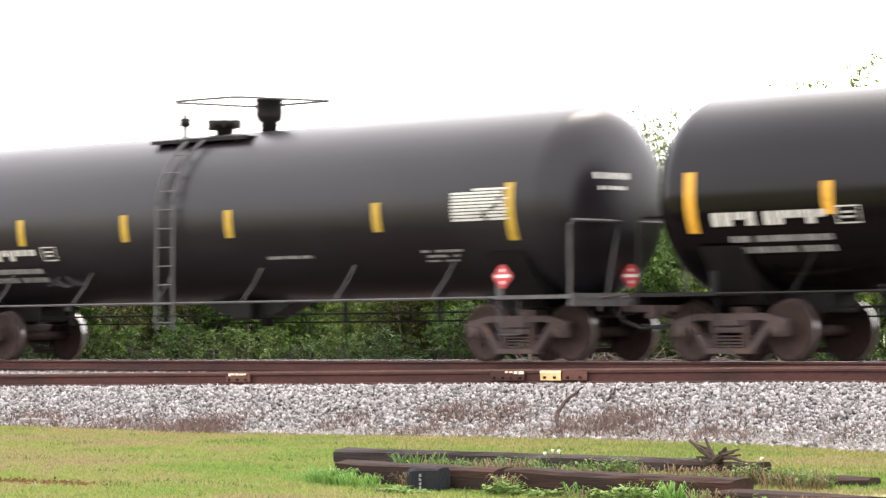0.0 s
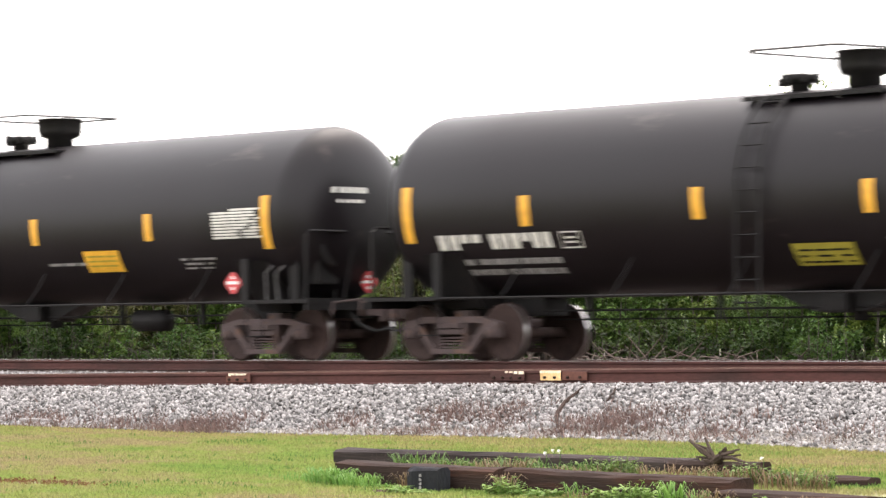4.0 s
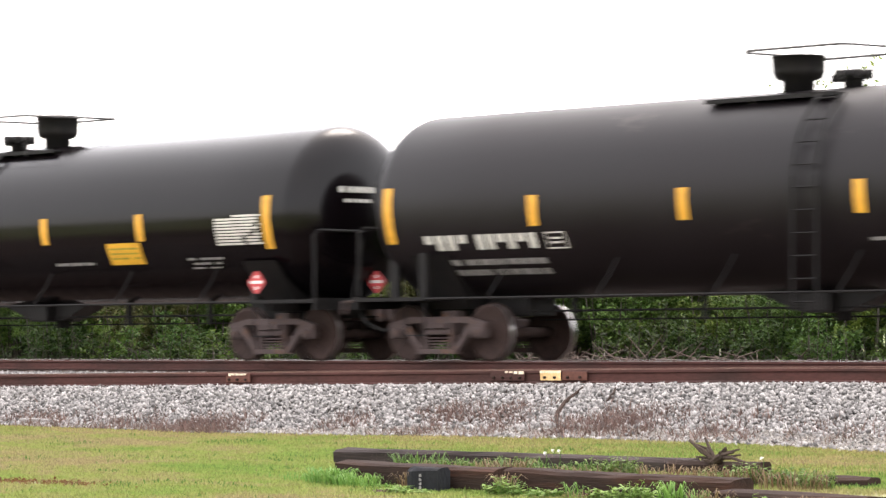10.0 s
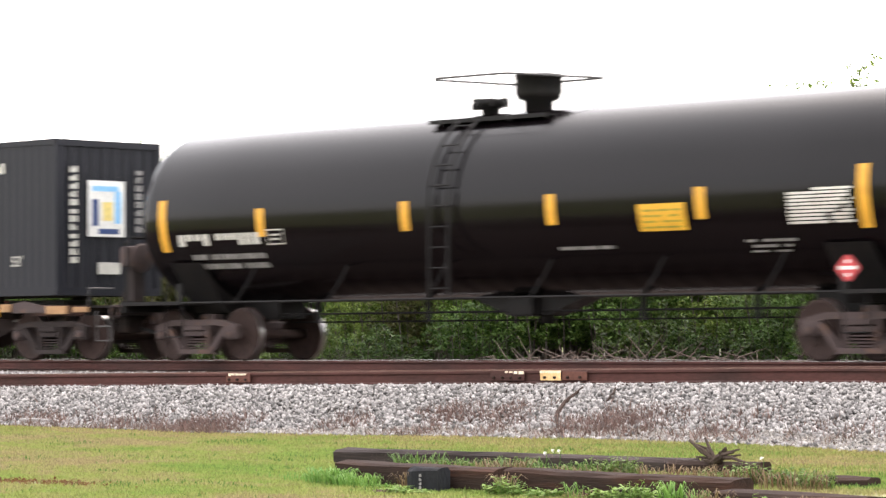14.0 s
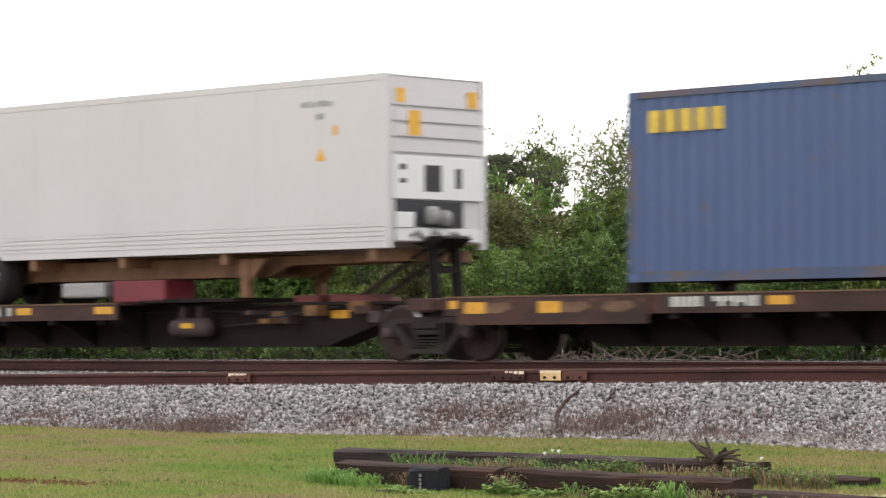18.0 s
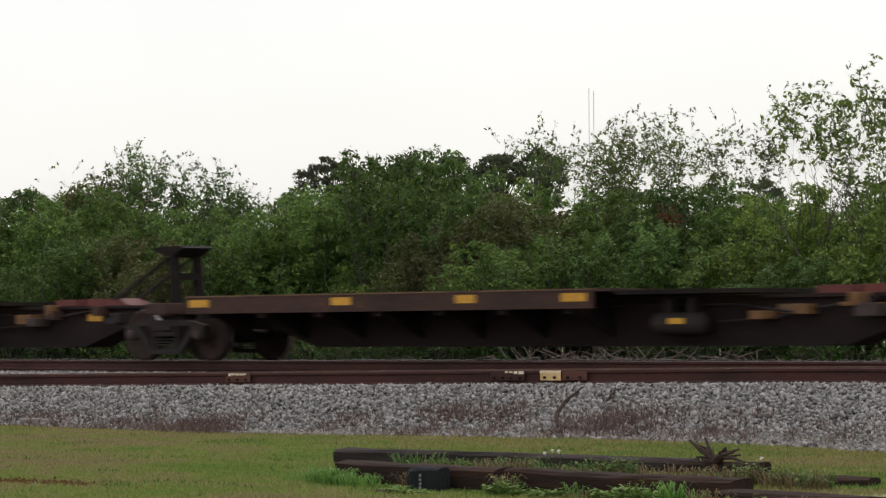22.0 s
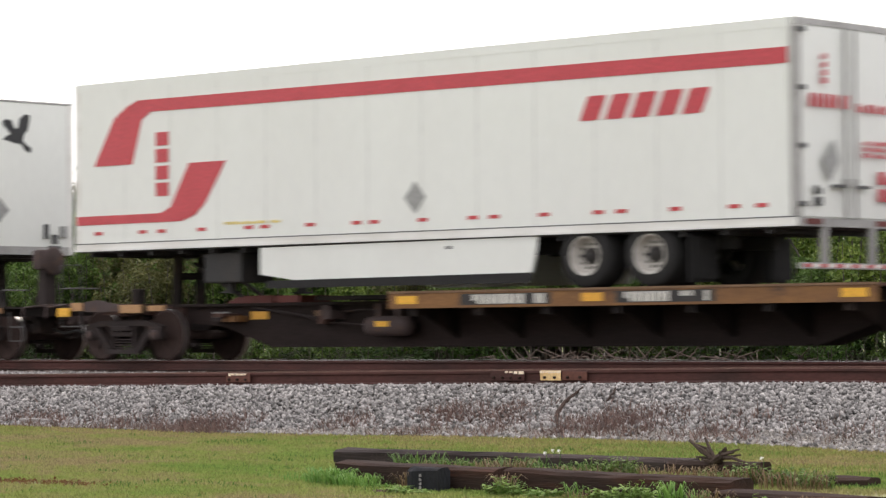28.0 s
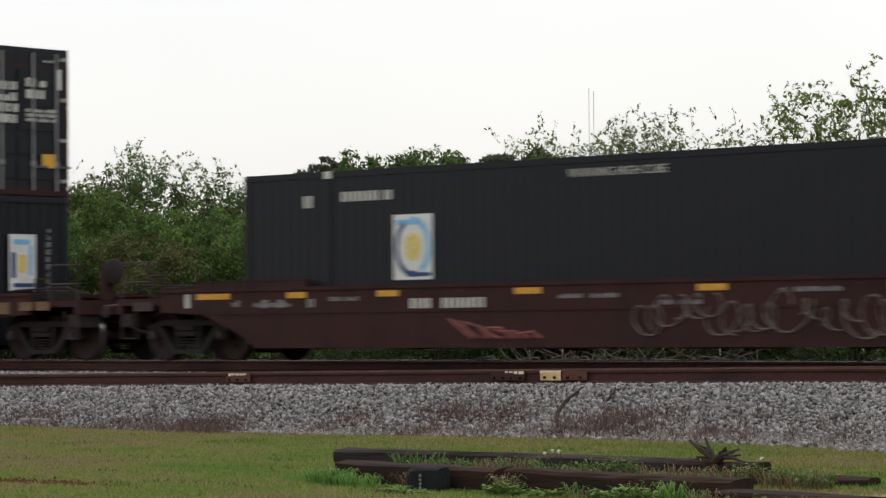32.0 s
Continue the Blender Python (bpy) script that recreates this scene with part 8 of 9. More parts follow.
    part("unit_sill", Shape().box(min(nx, nx + e * 0.03), max(nx, nx + e * 0.03), -1.05, 1.05, 0.12, 0.34, 0.01), M_TRAILER, c)
    part("cable_coil", Shape().tube([(nx + e * 0.06, -0.7 + 0.14 * i, 0.22 + 0.07 * math.sin(i * 1.9)) for i in range(11)], 0.035, 6), M_NAVYVINYL if not chassis is M_CHASSIS_RUST else M_GREYMARK, c, "coiled cable")
    for yy, zz, dd, hh, mt in ((-1.0, 2.42, 0.2, 0.24, M_ORANGE), (0.75, 2.4, 0.24, 0.28, M_ORANGE), (-0.72, 1.88, 0.3, 0.42, M_ORANGE)) if sign is False else ((-0.72, 2.28, 0.46, 0.3, M_NAVYVINYL), (-0.12, 2.26, 0.3, 0.28, M_ORANGE)):
        end_decal(c, "label_plate", nx + e * 0.012, yy, yy + dd, zz, zz + hh, mt, "coloured label", e)
    # doors
    tx, te = X(0.0), -e
    lock_rods(c, tx - te * 0.03, 2.438, H, te, skin)
    if te > 0:
        plate = end_decal(c, "label_plate", tx, -0.84, -0.22, 1.70, 2.10, M_SWBLUE, "blue label plate with yellow lines")
        for y0, y1, zz in ((-0.78, -0.5, 1.96), (-0.45, -0.28, 1.96), (-0.80, -0.26, 1.86), (-0.80, -0.26, 1.76)):
            end_decal(plate, "yellow_line", tx + 0.006, y0, y1, zz, zz + 0.035, M_PALEYEL, "yellow line")
        end_decal(c, "label_plate", tx, -0.84, -0.68, 0.95, 1.17, M_NAVYVINYL, "small navy plate")
        end_decal(c, "label_plate", tx, -0.92, -0.84, 2.42, 2.52, M_INK, "small dark plate")
        tri = Shape().prism([(0.25, 0.98), (0.47, 0.98), (0.36, 1.2)], "y", -0.006, 0)
        tri.v = [(tx - yy, xx, zz) for xx, yy, zz in tri.v]
        part("warning_triangle", tri, M_ORANGE, c, "amber warning triangle")
        bars_x(c, "stencil", tx + 0.004, 0.3, 0.85, 2.2, 2.45, 2, M_GREYMARK, 4, "grey stencil")
        for yy in (-1.1, 1.1):
            end_decal(c, "door_gasket", tx, yy - 0.018, yy + 0.018, 0.12, 2.78, M_INK, "black rubber door gasket")
        end_decal(c, "door_gasket", tx + 0.001, -0.045, 0.045, 0.12, 2.78, M_GREYMARK, "grey centre gasket")
        for zz in (0.11, 2.76):
            end_decal(c, "door_gasket", tx + 0.002, -1.1, 1.1, zz, zz + 0.035, M_INK, "black rubber door gasket")
    y = -1.221
    xx = X(L) - e * 1.55 if faces > 0 else X(0) - 1.5
    decal_poly(c, "warning_triangle", [(xx - 0.12, 1.5), (xx + 0.12, 1.5), (xx, 1.74)], y, M_ORANGE, "amber warning triangle")
    decal(c, "amber_label", xx + 0.3, xx + 0.4, 1.92, 2.08, y, M_ORANGE)
    marks(c, xx - 0.45, xx + 0.3, 2.42, 2.52, y, M_GREYMARK, 1, 3, 3)
    marks(c, xx - 0.1, xx + 0.1, 2.2, 2.3, y, M_GREYMARK, 1, 1, 3)
    if sign:
        ss = decal(c, "name_strip", 1.17, 1.59, 0.45, 2.75, y, M_NAVYVINYL, "navy vertical strip with yellow blocks")
        for i in range(10):
            if i != 4:
                part("yellow_block", Shape().box(1.26, 1.50, y - 0.010, y - 0.005, 2.52 - 0.225 * i, 2.67 - 0.225 * i).box(1.33, 1.43, y - 0.012, y - 0.009, 2.56 - 0.225 * i, 2.63 - 0.225 * i), M_SWYEL, ss, "plain yellow block")
    else:
        for i in range(6):
            decal(c, "mark_block", 0.75, 0.95, 2.3 - 0.3 * i, 2.48 - 0.3 * i, y, M_GREYMARK, "grey plain block")
    moving(c, s, 0, z)
    # road chassis below
    ch = thing("container_chassis", "red road chassis under a refrigerated container" if chassis is M_CHASSIS_RED else "rusty tan road chassis under a refrigerated container", "road chassis", "road chassis on the train")
    zz = z - 0.004
    f = Shape()
    for sd in (-1, 1):
        y0, y1 = sorted((sd * 0.42, sd * 0.54))
        f.prism([(X(0.1), zz - 0.06), (X(11.9), zz - 0.06), (X(11.9), zz - 0.2), (X(9.2), zz - 0.22), (X(8.7), zz - 0.40), (X(0.1), zz - 0.40)], "y", y0, y1)
    for q in (0.25, 3.0, 5.5, 8.2, 11.8):
        a, b = sorted((X(q) - 0.08, X(q) + 0.08))
        f.box(a, b, -1.18, 1.18, zz - 0.2, zz)
    part("frame", f, chassis, ch, "welded chassis frame")
    tandem(ch, [X(0.6), X(1.76)], deck_under(s) + 0.505, RIM_DARK if faces < 0 else RIM_MESH, chassis)
    for sd in (-1, 1):
        lg = Shape().box(X(8.5) - 0.08, X(8.5) + 0.08, min(sd * 0.82, sd * 0.98), max(sd * 0.82, sd * 0.98), 1.10, zz - 0.1)
        lg.prism([(X(8.2), zz - 0.1), (X(9.0), zz - 0.1), (X(8.6), zz - 0.5), (X(8.4), zz - 0.5)], "y", sd * 0.9 - 0.04, sd * 0.9 + 0.04)
        part("landing_leg", lg, chassis, ch, "landing leg")
    part("leg_cross_bar", Shape().tube([(X(8.5), -0.9, 1.5), (X(8.5), 0.9, 1.5)], 0.04, 6), chassis, ch)
    if faces < 0:
        a, b = sorted((X(5.36), X(6.4)))
        gen = part("generator_set", Shape().box(a, b, -0.95, -0.2, zz - 0.90, zz - 0.41, 0.03), M_GENRED, ch, "crimson under-slung generator")
        for q, h, mt in ((0.28, 0.62, M_GREYMARK), (0.62, 0.66, M_STENCIL), (0.84, 0.55, M_GREYMARK), (0.5, 0.84, M_INK)):
            part("service_plate", Shape().box(a + q - 0.05, a + q + 0.05, -0.956, -0.94, zz - h - 0.03, zz - h + 0.03), mt, gen)
        part("battery_box", Shape().box(X(5.3), X(4.62), -0.9, -0.3, zz - 0.80, zz - 0.41, 0.02), M_CHASSIS, ch, "dark battery box")
        part("fuel_tank", Shape().box(X(4.42), X(4.06), -1.0, -0.4, zz - 0.74, zz - 0.44, 0.05), M_ALU, ch, "small metal fuel tank")
    else:
        a, b = sorted((X(5.0), X(6.4)))
        part("generator_set", Shape().box(a, b, -0.95, -0.2, zz - 0.82, zz - 0.42, 0.03), M_GENRED, ch, "crimson under-slung generator")
        a, b = sorted((X(3.6), X(4.8)))
        part("fuel_tank", Shape().box(a, b, -1.0, -0.4, zz - 0.72, zz - 0.44, 0.05), M_ALU, ch, "bright metal fuel tank")
    tx = X(0.0)
    part("bumper", Shape().box(min(tx, tx + 0.12 * faces), max(tx, tx + 0.12 * faces), -1.15, 1.15, zz - 0.66, zz - 0.56).box(min(tx, tx + 0.1 * faces), max(tx, tx + 0.1 * faces), -1.18, 1.18, zz - 0.3, zz - 0.02), M_CHASSIS, ch, "dark rear bumper")
    for sd in (-1, 1):
        part("bumper_post", Shape().box(min(tx, tx + 0.1 * faces), max(tx, tx + 0.1 * faces), min(sd * 0.5, sd * 0.62), max(sd * 0.5, sd * 0.62), zz - 0.6, zz - 0.2), M_CHASSIS, ch)
        part("mud_flap", Shape().box(X(0.02) - 0.015, X(0.02) + 0.015, min(sd * 0.62, sd * 1.2), max(sd * 0.62, sd * 1.2), DECK_Z + 0.1, zz - 0.3), M_TYRE, ch, "black mud flap")
    moving(ch, s)
    return c


reefer(-428.45, 1, 1.87, M_CHASSIS_RUST, "off-white refrigerated container with open cooling unit and amber labels", False, M_REEFER_PALE)
reefer(-486.55, -1, 2.0, M_CHASSIS_RED, "cream refrigerated container with navy and yellow name strip and rear doors")
reefer(-556.1, 1, 2.04, M_CHASSIS_RED, "cream refrigerated container with navy strip and cooling unit")


# ---- well cars ----
def well_car(s0, s1, label):
    c, h = (s0 + s1) / 2, (s1 - s0) / 2
    car = thing("well_car", label, "well car", "well cars of the train")
    for sd in (-1, 1):
        y0, y1 = sorted((sd * 1.50, sd * 1.56))
        sw = Shape().prism([(-h - 0.2, 1.20), (h + 0.2, 1.20), (h + 0.2, 0.85), (h - 0.9, 0.80), (h - 1.6, 0.55), (h - 2.2, 0.27), (-h + 2.2, 0.27), (-h + 1.6, 0.55), (-h + 0.9, 0.80), (-h - 0.2, 0.85)], "y", y0, y1)
        y2, y3 = sorted((sd * 1.36, sd * 1.60))
        sw.box(-h - 0.2, h + 0.2, y2, y3, 1.19, 1.25)
        wall = part("side_sill", sw, M_WELL, car, "maroon side sill with graffiti" if sd < 0 else "")
        part("bottom_flange", Shape().box(-h + 2.2, h - 2.2, min(sd * 1.2, sd * 1.58), max(sd * 1.2, sd * 1.58), 0.22, 0.272), M_WELL, wall)
        part("upper_panel", Shape().box(-h + 1.0, h - 1.0, min(sd * 1.555, sd * 1.575), max(sd * 1.555, sd * 1.575), 0.80, 1.19), M_WELL, wall)
        if sd < 0:
            for xx, ww in ((-9.35, 0.84), (-7.1, 0.46), (-5.0, 0.5), (-2.0, 0.55), (1.6, 0.55), (5.0, 0.62), (8.2, 0.55)):
                part("reflective_tape", Shape().box(xx, xx + ww, -1.584, -1.576, 1.06, 1.16), M_YEL, wall, "amber reflective tape")
            part("end_panel", Shape().box(-9.36, -8.52, -1.576, -1.556, 0.84, 1.18), M_WELL, wall)
            for k in range(4):
                part("rib", Shape().box(-9.28, -8.66, -1.580, -1.575, 0.86 + 0.05 * k, 0.885 + 0.05 * k), M_TRUCK_DARK, wall)
            part("white_plate", Shape().box(-9.66, -9.54, -1.568, -1.558, 0.92, 1.16), M_STENCIL, wall, "worn white plate")
            for k, xx in enumerate((-8.45, -7.72, -7.34, -6.62)):
                marks(wall, xx, xx + 0.2, 0.9 + 0.03 * (k == 0), 1.04, -1.577, M_STENCIL_DIM, 1, 1, k)
            part("guide_rail", Shape().box(-9.45, -6.7, -1.52, -1.44, 1.25, 1.36).box(-9.45, -6.7, -1.53, -1.43, 1.36, 1.375), M_WELL, wall, "raised maroon container guide")
            marks(wall, -4.25, -3.75, 0.86, 1.02, -1.577, M_STENCIL, 1, 1, 2)
            marks(wall, -3.55, -2.6, 0.86, 1.02, -1.577, M_STENCIL, 1, 1, 2)
            for xx, ww, zz in ((-7.9, 0.9, 0.92), (-6.1, 0.7, 1.0), (-1.1, 1.2, 0.98), (0.9, 0.8, 0.86), (3.1, 1.1, 1.02), (6.6, 0.9, 0.95)):
                marks(wall, xx, xx + ww, zz, zz + 0.07, -1.577, M_STENCIL_DIM, 1, 3, int(xx * 10))
            rg = random.Random(9)
            for k in range(17):
                x0, r, lean = 0.7 + k * 0.36, rg.uniform(0.13, 0.30), rg.uniform(-0.35, 0.35)
                a0, n, zc = rg.uniform(0, 6.28), rg.uniform(0.7, 1.6), rg.uniform(0.62, 0.86)
                pts = []
                for i in range(19):
                    a, u = a0 + n * 6.28 * i / 18, i / 18 - 0.5
                    pts.append((x0 + r * math.cos(a) + lean * r * math.sin(a) + 0.4 * u, -1.580, min(1.14, max(0.33, zc + 1.1 * r * math.sin(a)))))
                part("graffiti_stroke", Shape().tube(pts, 0.015, 5), M_GRAFF, wall, "pale looping graffiti stroke")
            for k in range(10):
                x0 = -3.4 + k * 0.16
                part("graffiti_stroke", Shape().tube([(x0, -1.564, 0.68 - 0.03 * k), (x0 + 0.3, -1.564, 0.46 + rg.uniform(-0.06, 0.1)), (x0 + 0.5, -1.564, 0.36)], 0.03, 5), M_GRAFF_RED, wall, "faded red graffiti stroke")
    fl = Shape()
    for i in range(6):
        x = -h + 2.6 + i * (2 * h - 5.2) / 5
        fl.box(x - 0.25, x + 0.25, -1.5, 1.5, 0.20, 0.27)
    part("well_floor", fl, M_SPINE_DARK, car, "well floor cross beams")
    for e in (-1, 1):
        x = e * h
        en = Shape().box(min(x - e * 1.5, x + e * 1.4), max(x - e * 1.5, x + e * 1.4), -1.45, 1.45, 0.98, 1.10).box(min(x - e * 1.4, x + e * 1.5), max(x - e * 1.4, x + e * 1.5), -0.35, 0.35, 0.72, 1.0, 0.02)
        en.box(x + e * 1.4 - 0.06, x + e * 1.4 + 0.06, -1.45, 1.45, 0.84, 1.1)
        part("end_deck", en, M_WELL, car, "maroon end deck")
        rl = Shape().tube([(x + e * 1.4, -1.4, 1.1), (x + e * 1.4, -1.4, 1.75), (x + e * 0.6, -1.4, 1.75), (x + e * 0.6, -1.4, 1.1)], 0.02, 6)
        rl.tube([(x + e * 1.4, -1.4, 1.4), (x + e * 0.6, -1.4, 1.4)], 0.016, 5)
        rl.tube([(x + e * 1.4, -1.4, 0.9), (x + e * 1.4, -1.4, 0.4), (x + e * 1.0, -1.4, 0.4), (x + e * 1.0, -1.4, 0.9)], 0.016, 5)
        part("end_rail", rl, M_RUSTBROWN, car, "end hand rail and step")
        cl = Shape().box(x + e * 0.3 - 0.25, x + e * 0.3 + 0.25, -1.2, -0.6, 1.1, 1.3, 0.03).tube([(x - e * 0.6, -1.3, 1.3), (x + e * 0.9, -1.3, 1.34), (x + e * 1.35, -1.1, 1.2)], 0.025, 6)
        cl.tube([(x + e * 0.2, -1.42, 1.1), (x + e * 0.2, -1.42, 1.5), (x + e * 0.55, -1.42, 1.5)], 0.02, 5).box(x + e * 1.25 - 0.15, x + e * 1.25 + 0.15, -1.4, -0.9, 0.6, 0.84, 0.02)
        part("end_gear", cl, M_TRUCK_DARK, car, "grimy brake gear and pipes at the end")
        if e > 0:
            st = part("brake_stand", Shape().prism([(x + 1.28, 1.1), (x + 1.48, 1.1), (x + 1.44, 1.78), (x + 1.32, 1.78)], "y", -0.78, -0.58), M_WELL, car, "maroon hand brake stand")
            part("brake_wheel", Shape().lathe([(0.22, -0.02), (0.25, 0.0), (0.22, 0.02)], "x", (x + 1.56, -0.68, 1.62), 18).tube([(x + 1.42, -0.68, 1.62), (x + 1.57, -0.68, 1.62)], 0.03, 6), M_TRUCK_DARK, st)
            for q, w in ((-0.85, 0.5), (-0.05, 0.36), (0.42, 0.36)):
                part("end_plate", Shape().box(x + q, x + q + w, -1.60, -1.562, 0.86 if q < -0.5 else 0.92, 1.08), M_DECK, car, "tan end plate")
        else:
            part("end_plate", Shape().box(x - 0.9, x - 0.4, -1.57, -1.5, 0.88, 1.04), M_RUSTBROWN, car, "rusty end plate")
        coupler(car, x + e * 1.2, e)
        air_hose(car, x + e * 1.4, e)
        bogie(car, x, c, M_TRUCK_DARK)
    moving(car, c)
    return car


well_car(-719.5, -699.25, "maroon well car with graffiti on its side sill")
well_car(-743.9, -723.5, "maroon well car carrying two stacked containers")
c = container(-717.8, L53, 2.59, 0.28, M_BLACKCONT, "charcoal 53-foot container low in a well car", 0.22, 0.007, 1, P53, castings=M_STENCIL)
swirl_logo(c, 3.55, 4.42, 1.05, 2.12, -1.297)
marks(c, 2.35, 3.55, 2.38, 2.54, -1.297, M_STENCIL, 1, 2, 2)
marks(c, 1.45, 1.7, 2.3, 2.5, -1.297, M_STENCIL, 1, 1, 2)
part("warning_text", lettering("WARNING HIGH CUBE", 0.19, M_STENCIL, spacing=1.0), None, c, "small white warning words", at=pose(7.3, -1.298, 2.58))
marks(c, 14.4, 14.8, 2.3, 2.5, -1.297, M_STENCIL, 1, 1, 4)
x = L53 + 0.03
end_decal(c, "sign_panel", x + 0.02, -0.95, -0.5, 1.5, 2.1, M_WHITE, "white sign with blue crescent")
end_decal(c, "crescent", x + 0.026, -0.88, -0.8, 1.6, 2.0, M_SWBLUE)
for yy, zz, dd, hh, r in ((-0.9, 0.9, 0.5, 0.3, 2), (0.3, 1.5, 0.7, 0.45, 2), (0.3, 1.05, 0.7, 0.2, 3), (-0.95, 0.35, 0.45, 0.35, 4), (-0.95, 2.5, 0.3, 0.06, 1), (0.7, 2.5, 0.3, 0.06, 1)):
    bars_x(c, "stencil", x + 0.02, yy, yy + dd, zz, zz + hh, r, M_STENCIL, int(zz * 10))
end_decal(c, "corner_stripe", x + 0.02, 1.0, 1.08, 2.0, 2.5, M_WHITE)


low = container(-741.75, L53, 2.59, 0.28, M_BLACKCONT, "charcoal 53-foot container at the bottom of a stack", 0.22, 0.007, -1, P53, castings=M_STENCIL)
x = L53 + 0.022
end_decal(low, "sign_panel", x, -0.2, 0.45, 1.05, 2.15, M_WHITE, "white sign with blue crescents")
for y0, y1, z0, z1, mt in ((-0.1, 0.3, 1.95, 2.05, M_SKYBLUE), (0.28, 0.36, 1.35, 1.95, M_SKYBLUE), (-0.15, -0.05, 1.3, 1.8, M_NAVYVINYL), (-0.1, 0.4, 1.12, 1.2, M_NAVYVINYL), (0.0, 0.22, 1.4, 1.75, M_PALEYEL)):
    end_decal(low, "crescent", x + 0.006, y0, y1, z0, z1, mt)
bars_x(low, "stencil", x, 0.72, 0.82, 0.9, 2.3, 10, M_STENCIL_DIM, 4)
top = container(-741.75, L53, 2.59, 3.19, M_BLACKCONT, "charcoal 53-foot container stacked on another, doors showing", 0.22, 0.007, 1, P53, castings=M_STENCIL)
for yy, zz, dd, hh, r in ((0.2, 1.9, 0.5, 0.4, 2), (0.2, 1.45, 0.75, 0.25, 3), (-0.5, 1.4, 0.5, 0.8, 4), (0.65, 2.62, 0.25, 0.05, 1)):
    bars_x(top, "stencil", L53 + 0.05, yy, yy + dd, zz, zz + hh, r, M_STENCIL, int(zz * 10))
for y0, y1, z0, z1 in ((-1.29, 1.29, 0.02, 0.13), (-1.29, 1.29, 2.46, 2.57), (1.20, 1.29, 0.14, 2.45), (-1.29, -1.20, 0.14, 2.45)):
    end_decal(top, "door_frame", L53 + 0.012, y0, y1, z0, z1, M_WELL, "maroon door frame")
end_decal(top, "amber_label", L53 + 0.05, 0.6, 0.92, 0.55, 0.82, M_ORANGE, "amber label")
end_decal(top, "corner_stripe", L53 + 0.05, 1.0, 1.08, 2.1, 2.5, M_WHITE)
# ---- vegetation ----
def leaf_mesh(name, pos, leaf, mat, seed, tilt=1.2):
    """Many small bent leaves at the given points."""
    rng = np.random.default_rng(seed)
    n = len(pos)
    P = np.zeros((n, 3, 4))
    P[:, :, :3] = turns(rng, n, tilt) * (leaf * rng.uniform(0.55, 1.35, n))[:, None, None]
    P[:, :, 3] = pos
    ob = scatter(name, [(-0.5, 0, 0), (0, -0.25, 0.07), (0.6, 0, -0.03), (0, 0.25, 0.07)], [(0, 1, 2, 3)], P, mat, "", "")
    me = ob.data
    bpy.data.objects.remove(ob)
    return me


def clump_points(blobs, count, seed, shell=0.5):
    rng = np.random.default_rng(seed)
    B = np.array(blobs)
    vol = B[:, 3] * B[:, 4]
    B = B[rng.choice(len(B), count, p=vol / vol.sum())]
    d = rng.normal(size=(count, 3))
    d /= np.linalg.norm(d, axis=1)[:, None]
    r = rng.uniform(shell, 1.1, count)
    return B[:, :3] + d * r[:, None] * B[:, 3:6]


def branching(rng, base, direction, length, radius, depth, shape, tips, spread=0.6, up=0.25):
    """Grows a limb and its forks into shape; collects twig points in tips."""
    p = Vector(base)
    d = Vector(direction).normalized()
    pts, rs = [tuple(p)], [radius]
    for i in range(3):
        d = (d + Vector((rng.uniform(-0.25, 0.25), rng.uniform(-0.25, 0.25), rng.uniform(-0.05, 0.25)))).normalized()
        p = p + d * length / 3
        pts.append(tuple(p))
        rs.append(radius * (1 - 0.2 * (i + 1)))
        if depth <= 1:
            tips.append(tuple(p))
    shape.tube(pts, rs, 5)
    if depth > 0:
        for _ in range(rng.choice((2, 3, 3))):
            a = rng.uniform(0, 2 * math.pi)
            nd = (d + spread * Vector((math.cos(a), math.sin(a), rng.uniform(-0.2, 0.5) + up))).normalized()
            k = rng.uniform(0.4, 1.0)
            q = tuple(Vector(pts[2]).lerp(Vector(pts[3]), k))
            branching(rng, q, nd, length * rng.uniform(0.6, 0.85), rs[-1] * 0.75, depth - 1, shape, tips, spread, up)


def sprays(rng, spots, leaves, size):
    """Leaf points in small cushions, each a dome of leaves over a hollow; the gaps between them stay open."""
    pts = []
    for x, y, z, r in spots:
        for _ in range(leaves):
            a, u = rng.uniform(0, 2 * math.pi), rng.random()
            q = math.sqrt(1 - (1 - u) ** 2)
            k = r * size * rng.uniform(0.75, 1.1)
            pts.append((x + k * q * math.cos(a), y + k * q * math.sin(a), z + k * (1.25 * (1 - u) - 0.35)))
    return pts


def leader_spots(rng, w, h, leaders, step, foot=0.1):
    """Cushion places on upright leaders: wide low down, thinning to a leafy tip."""
    out, lines = [], []
    for _ in range(leaders):
        a, q = rng.uniform(0, 2 * math.pi), math.sqrt(rng.random())
        bx, by = w / 2 * q * math.cos(a), w / 2 * q * math.sin(a)
        top = h * (1.0 - 0.30 * q * q) * rng.uniform(0.84, 1.0)
        lx, ly = rng.gauss(0, 0.10) * top, rng.gauss(0, 0.10) * top
        lines.append([(bx, by, -0.2), (bx + lx * 0.5, by + ly * 0.5, top * 0.5), (bx + lx, by + ly, top)])
        z = rng.uniform(foot, foot + 0.3)
        while z < top:
            u = z / top
            spread = 0.44 * (1 - u) ** 0.6 + 0.10
            for _k in range(3):
                b = rng.uniform(0, 2 * math.pi)
                d = spread * rng.uniform(0.5, 1.0)
                out.append((bx + lx * u + d * math.cos(b), by + ly * u + d * math.sin(b), z + rng.uniform(-0.05, 0.05), rng.uniform(0.6, 1.3) * (1.0 - 0.25 * u)))
            z += step * rng.uniform(0.8, 1.2)
    return out, lines


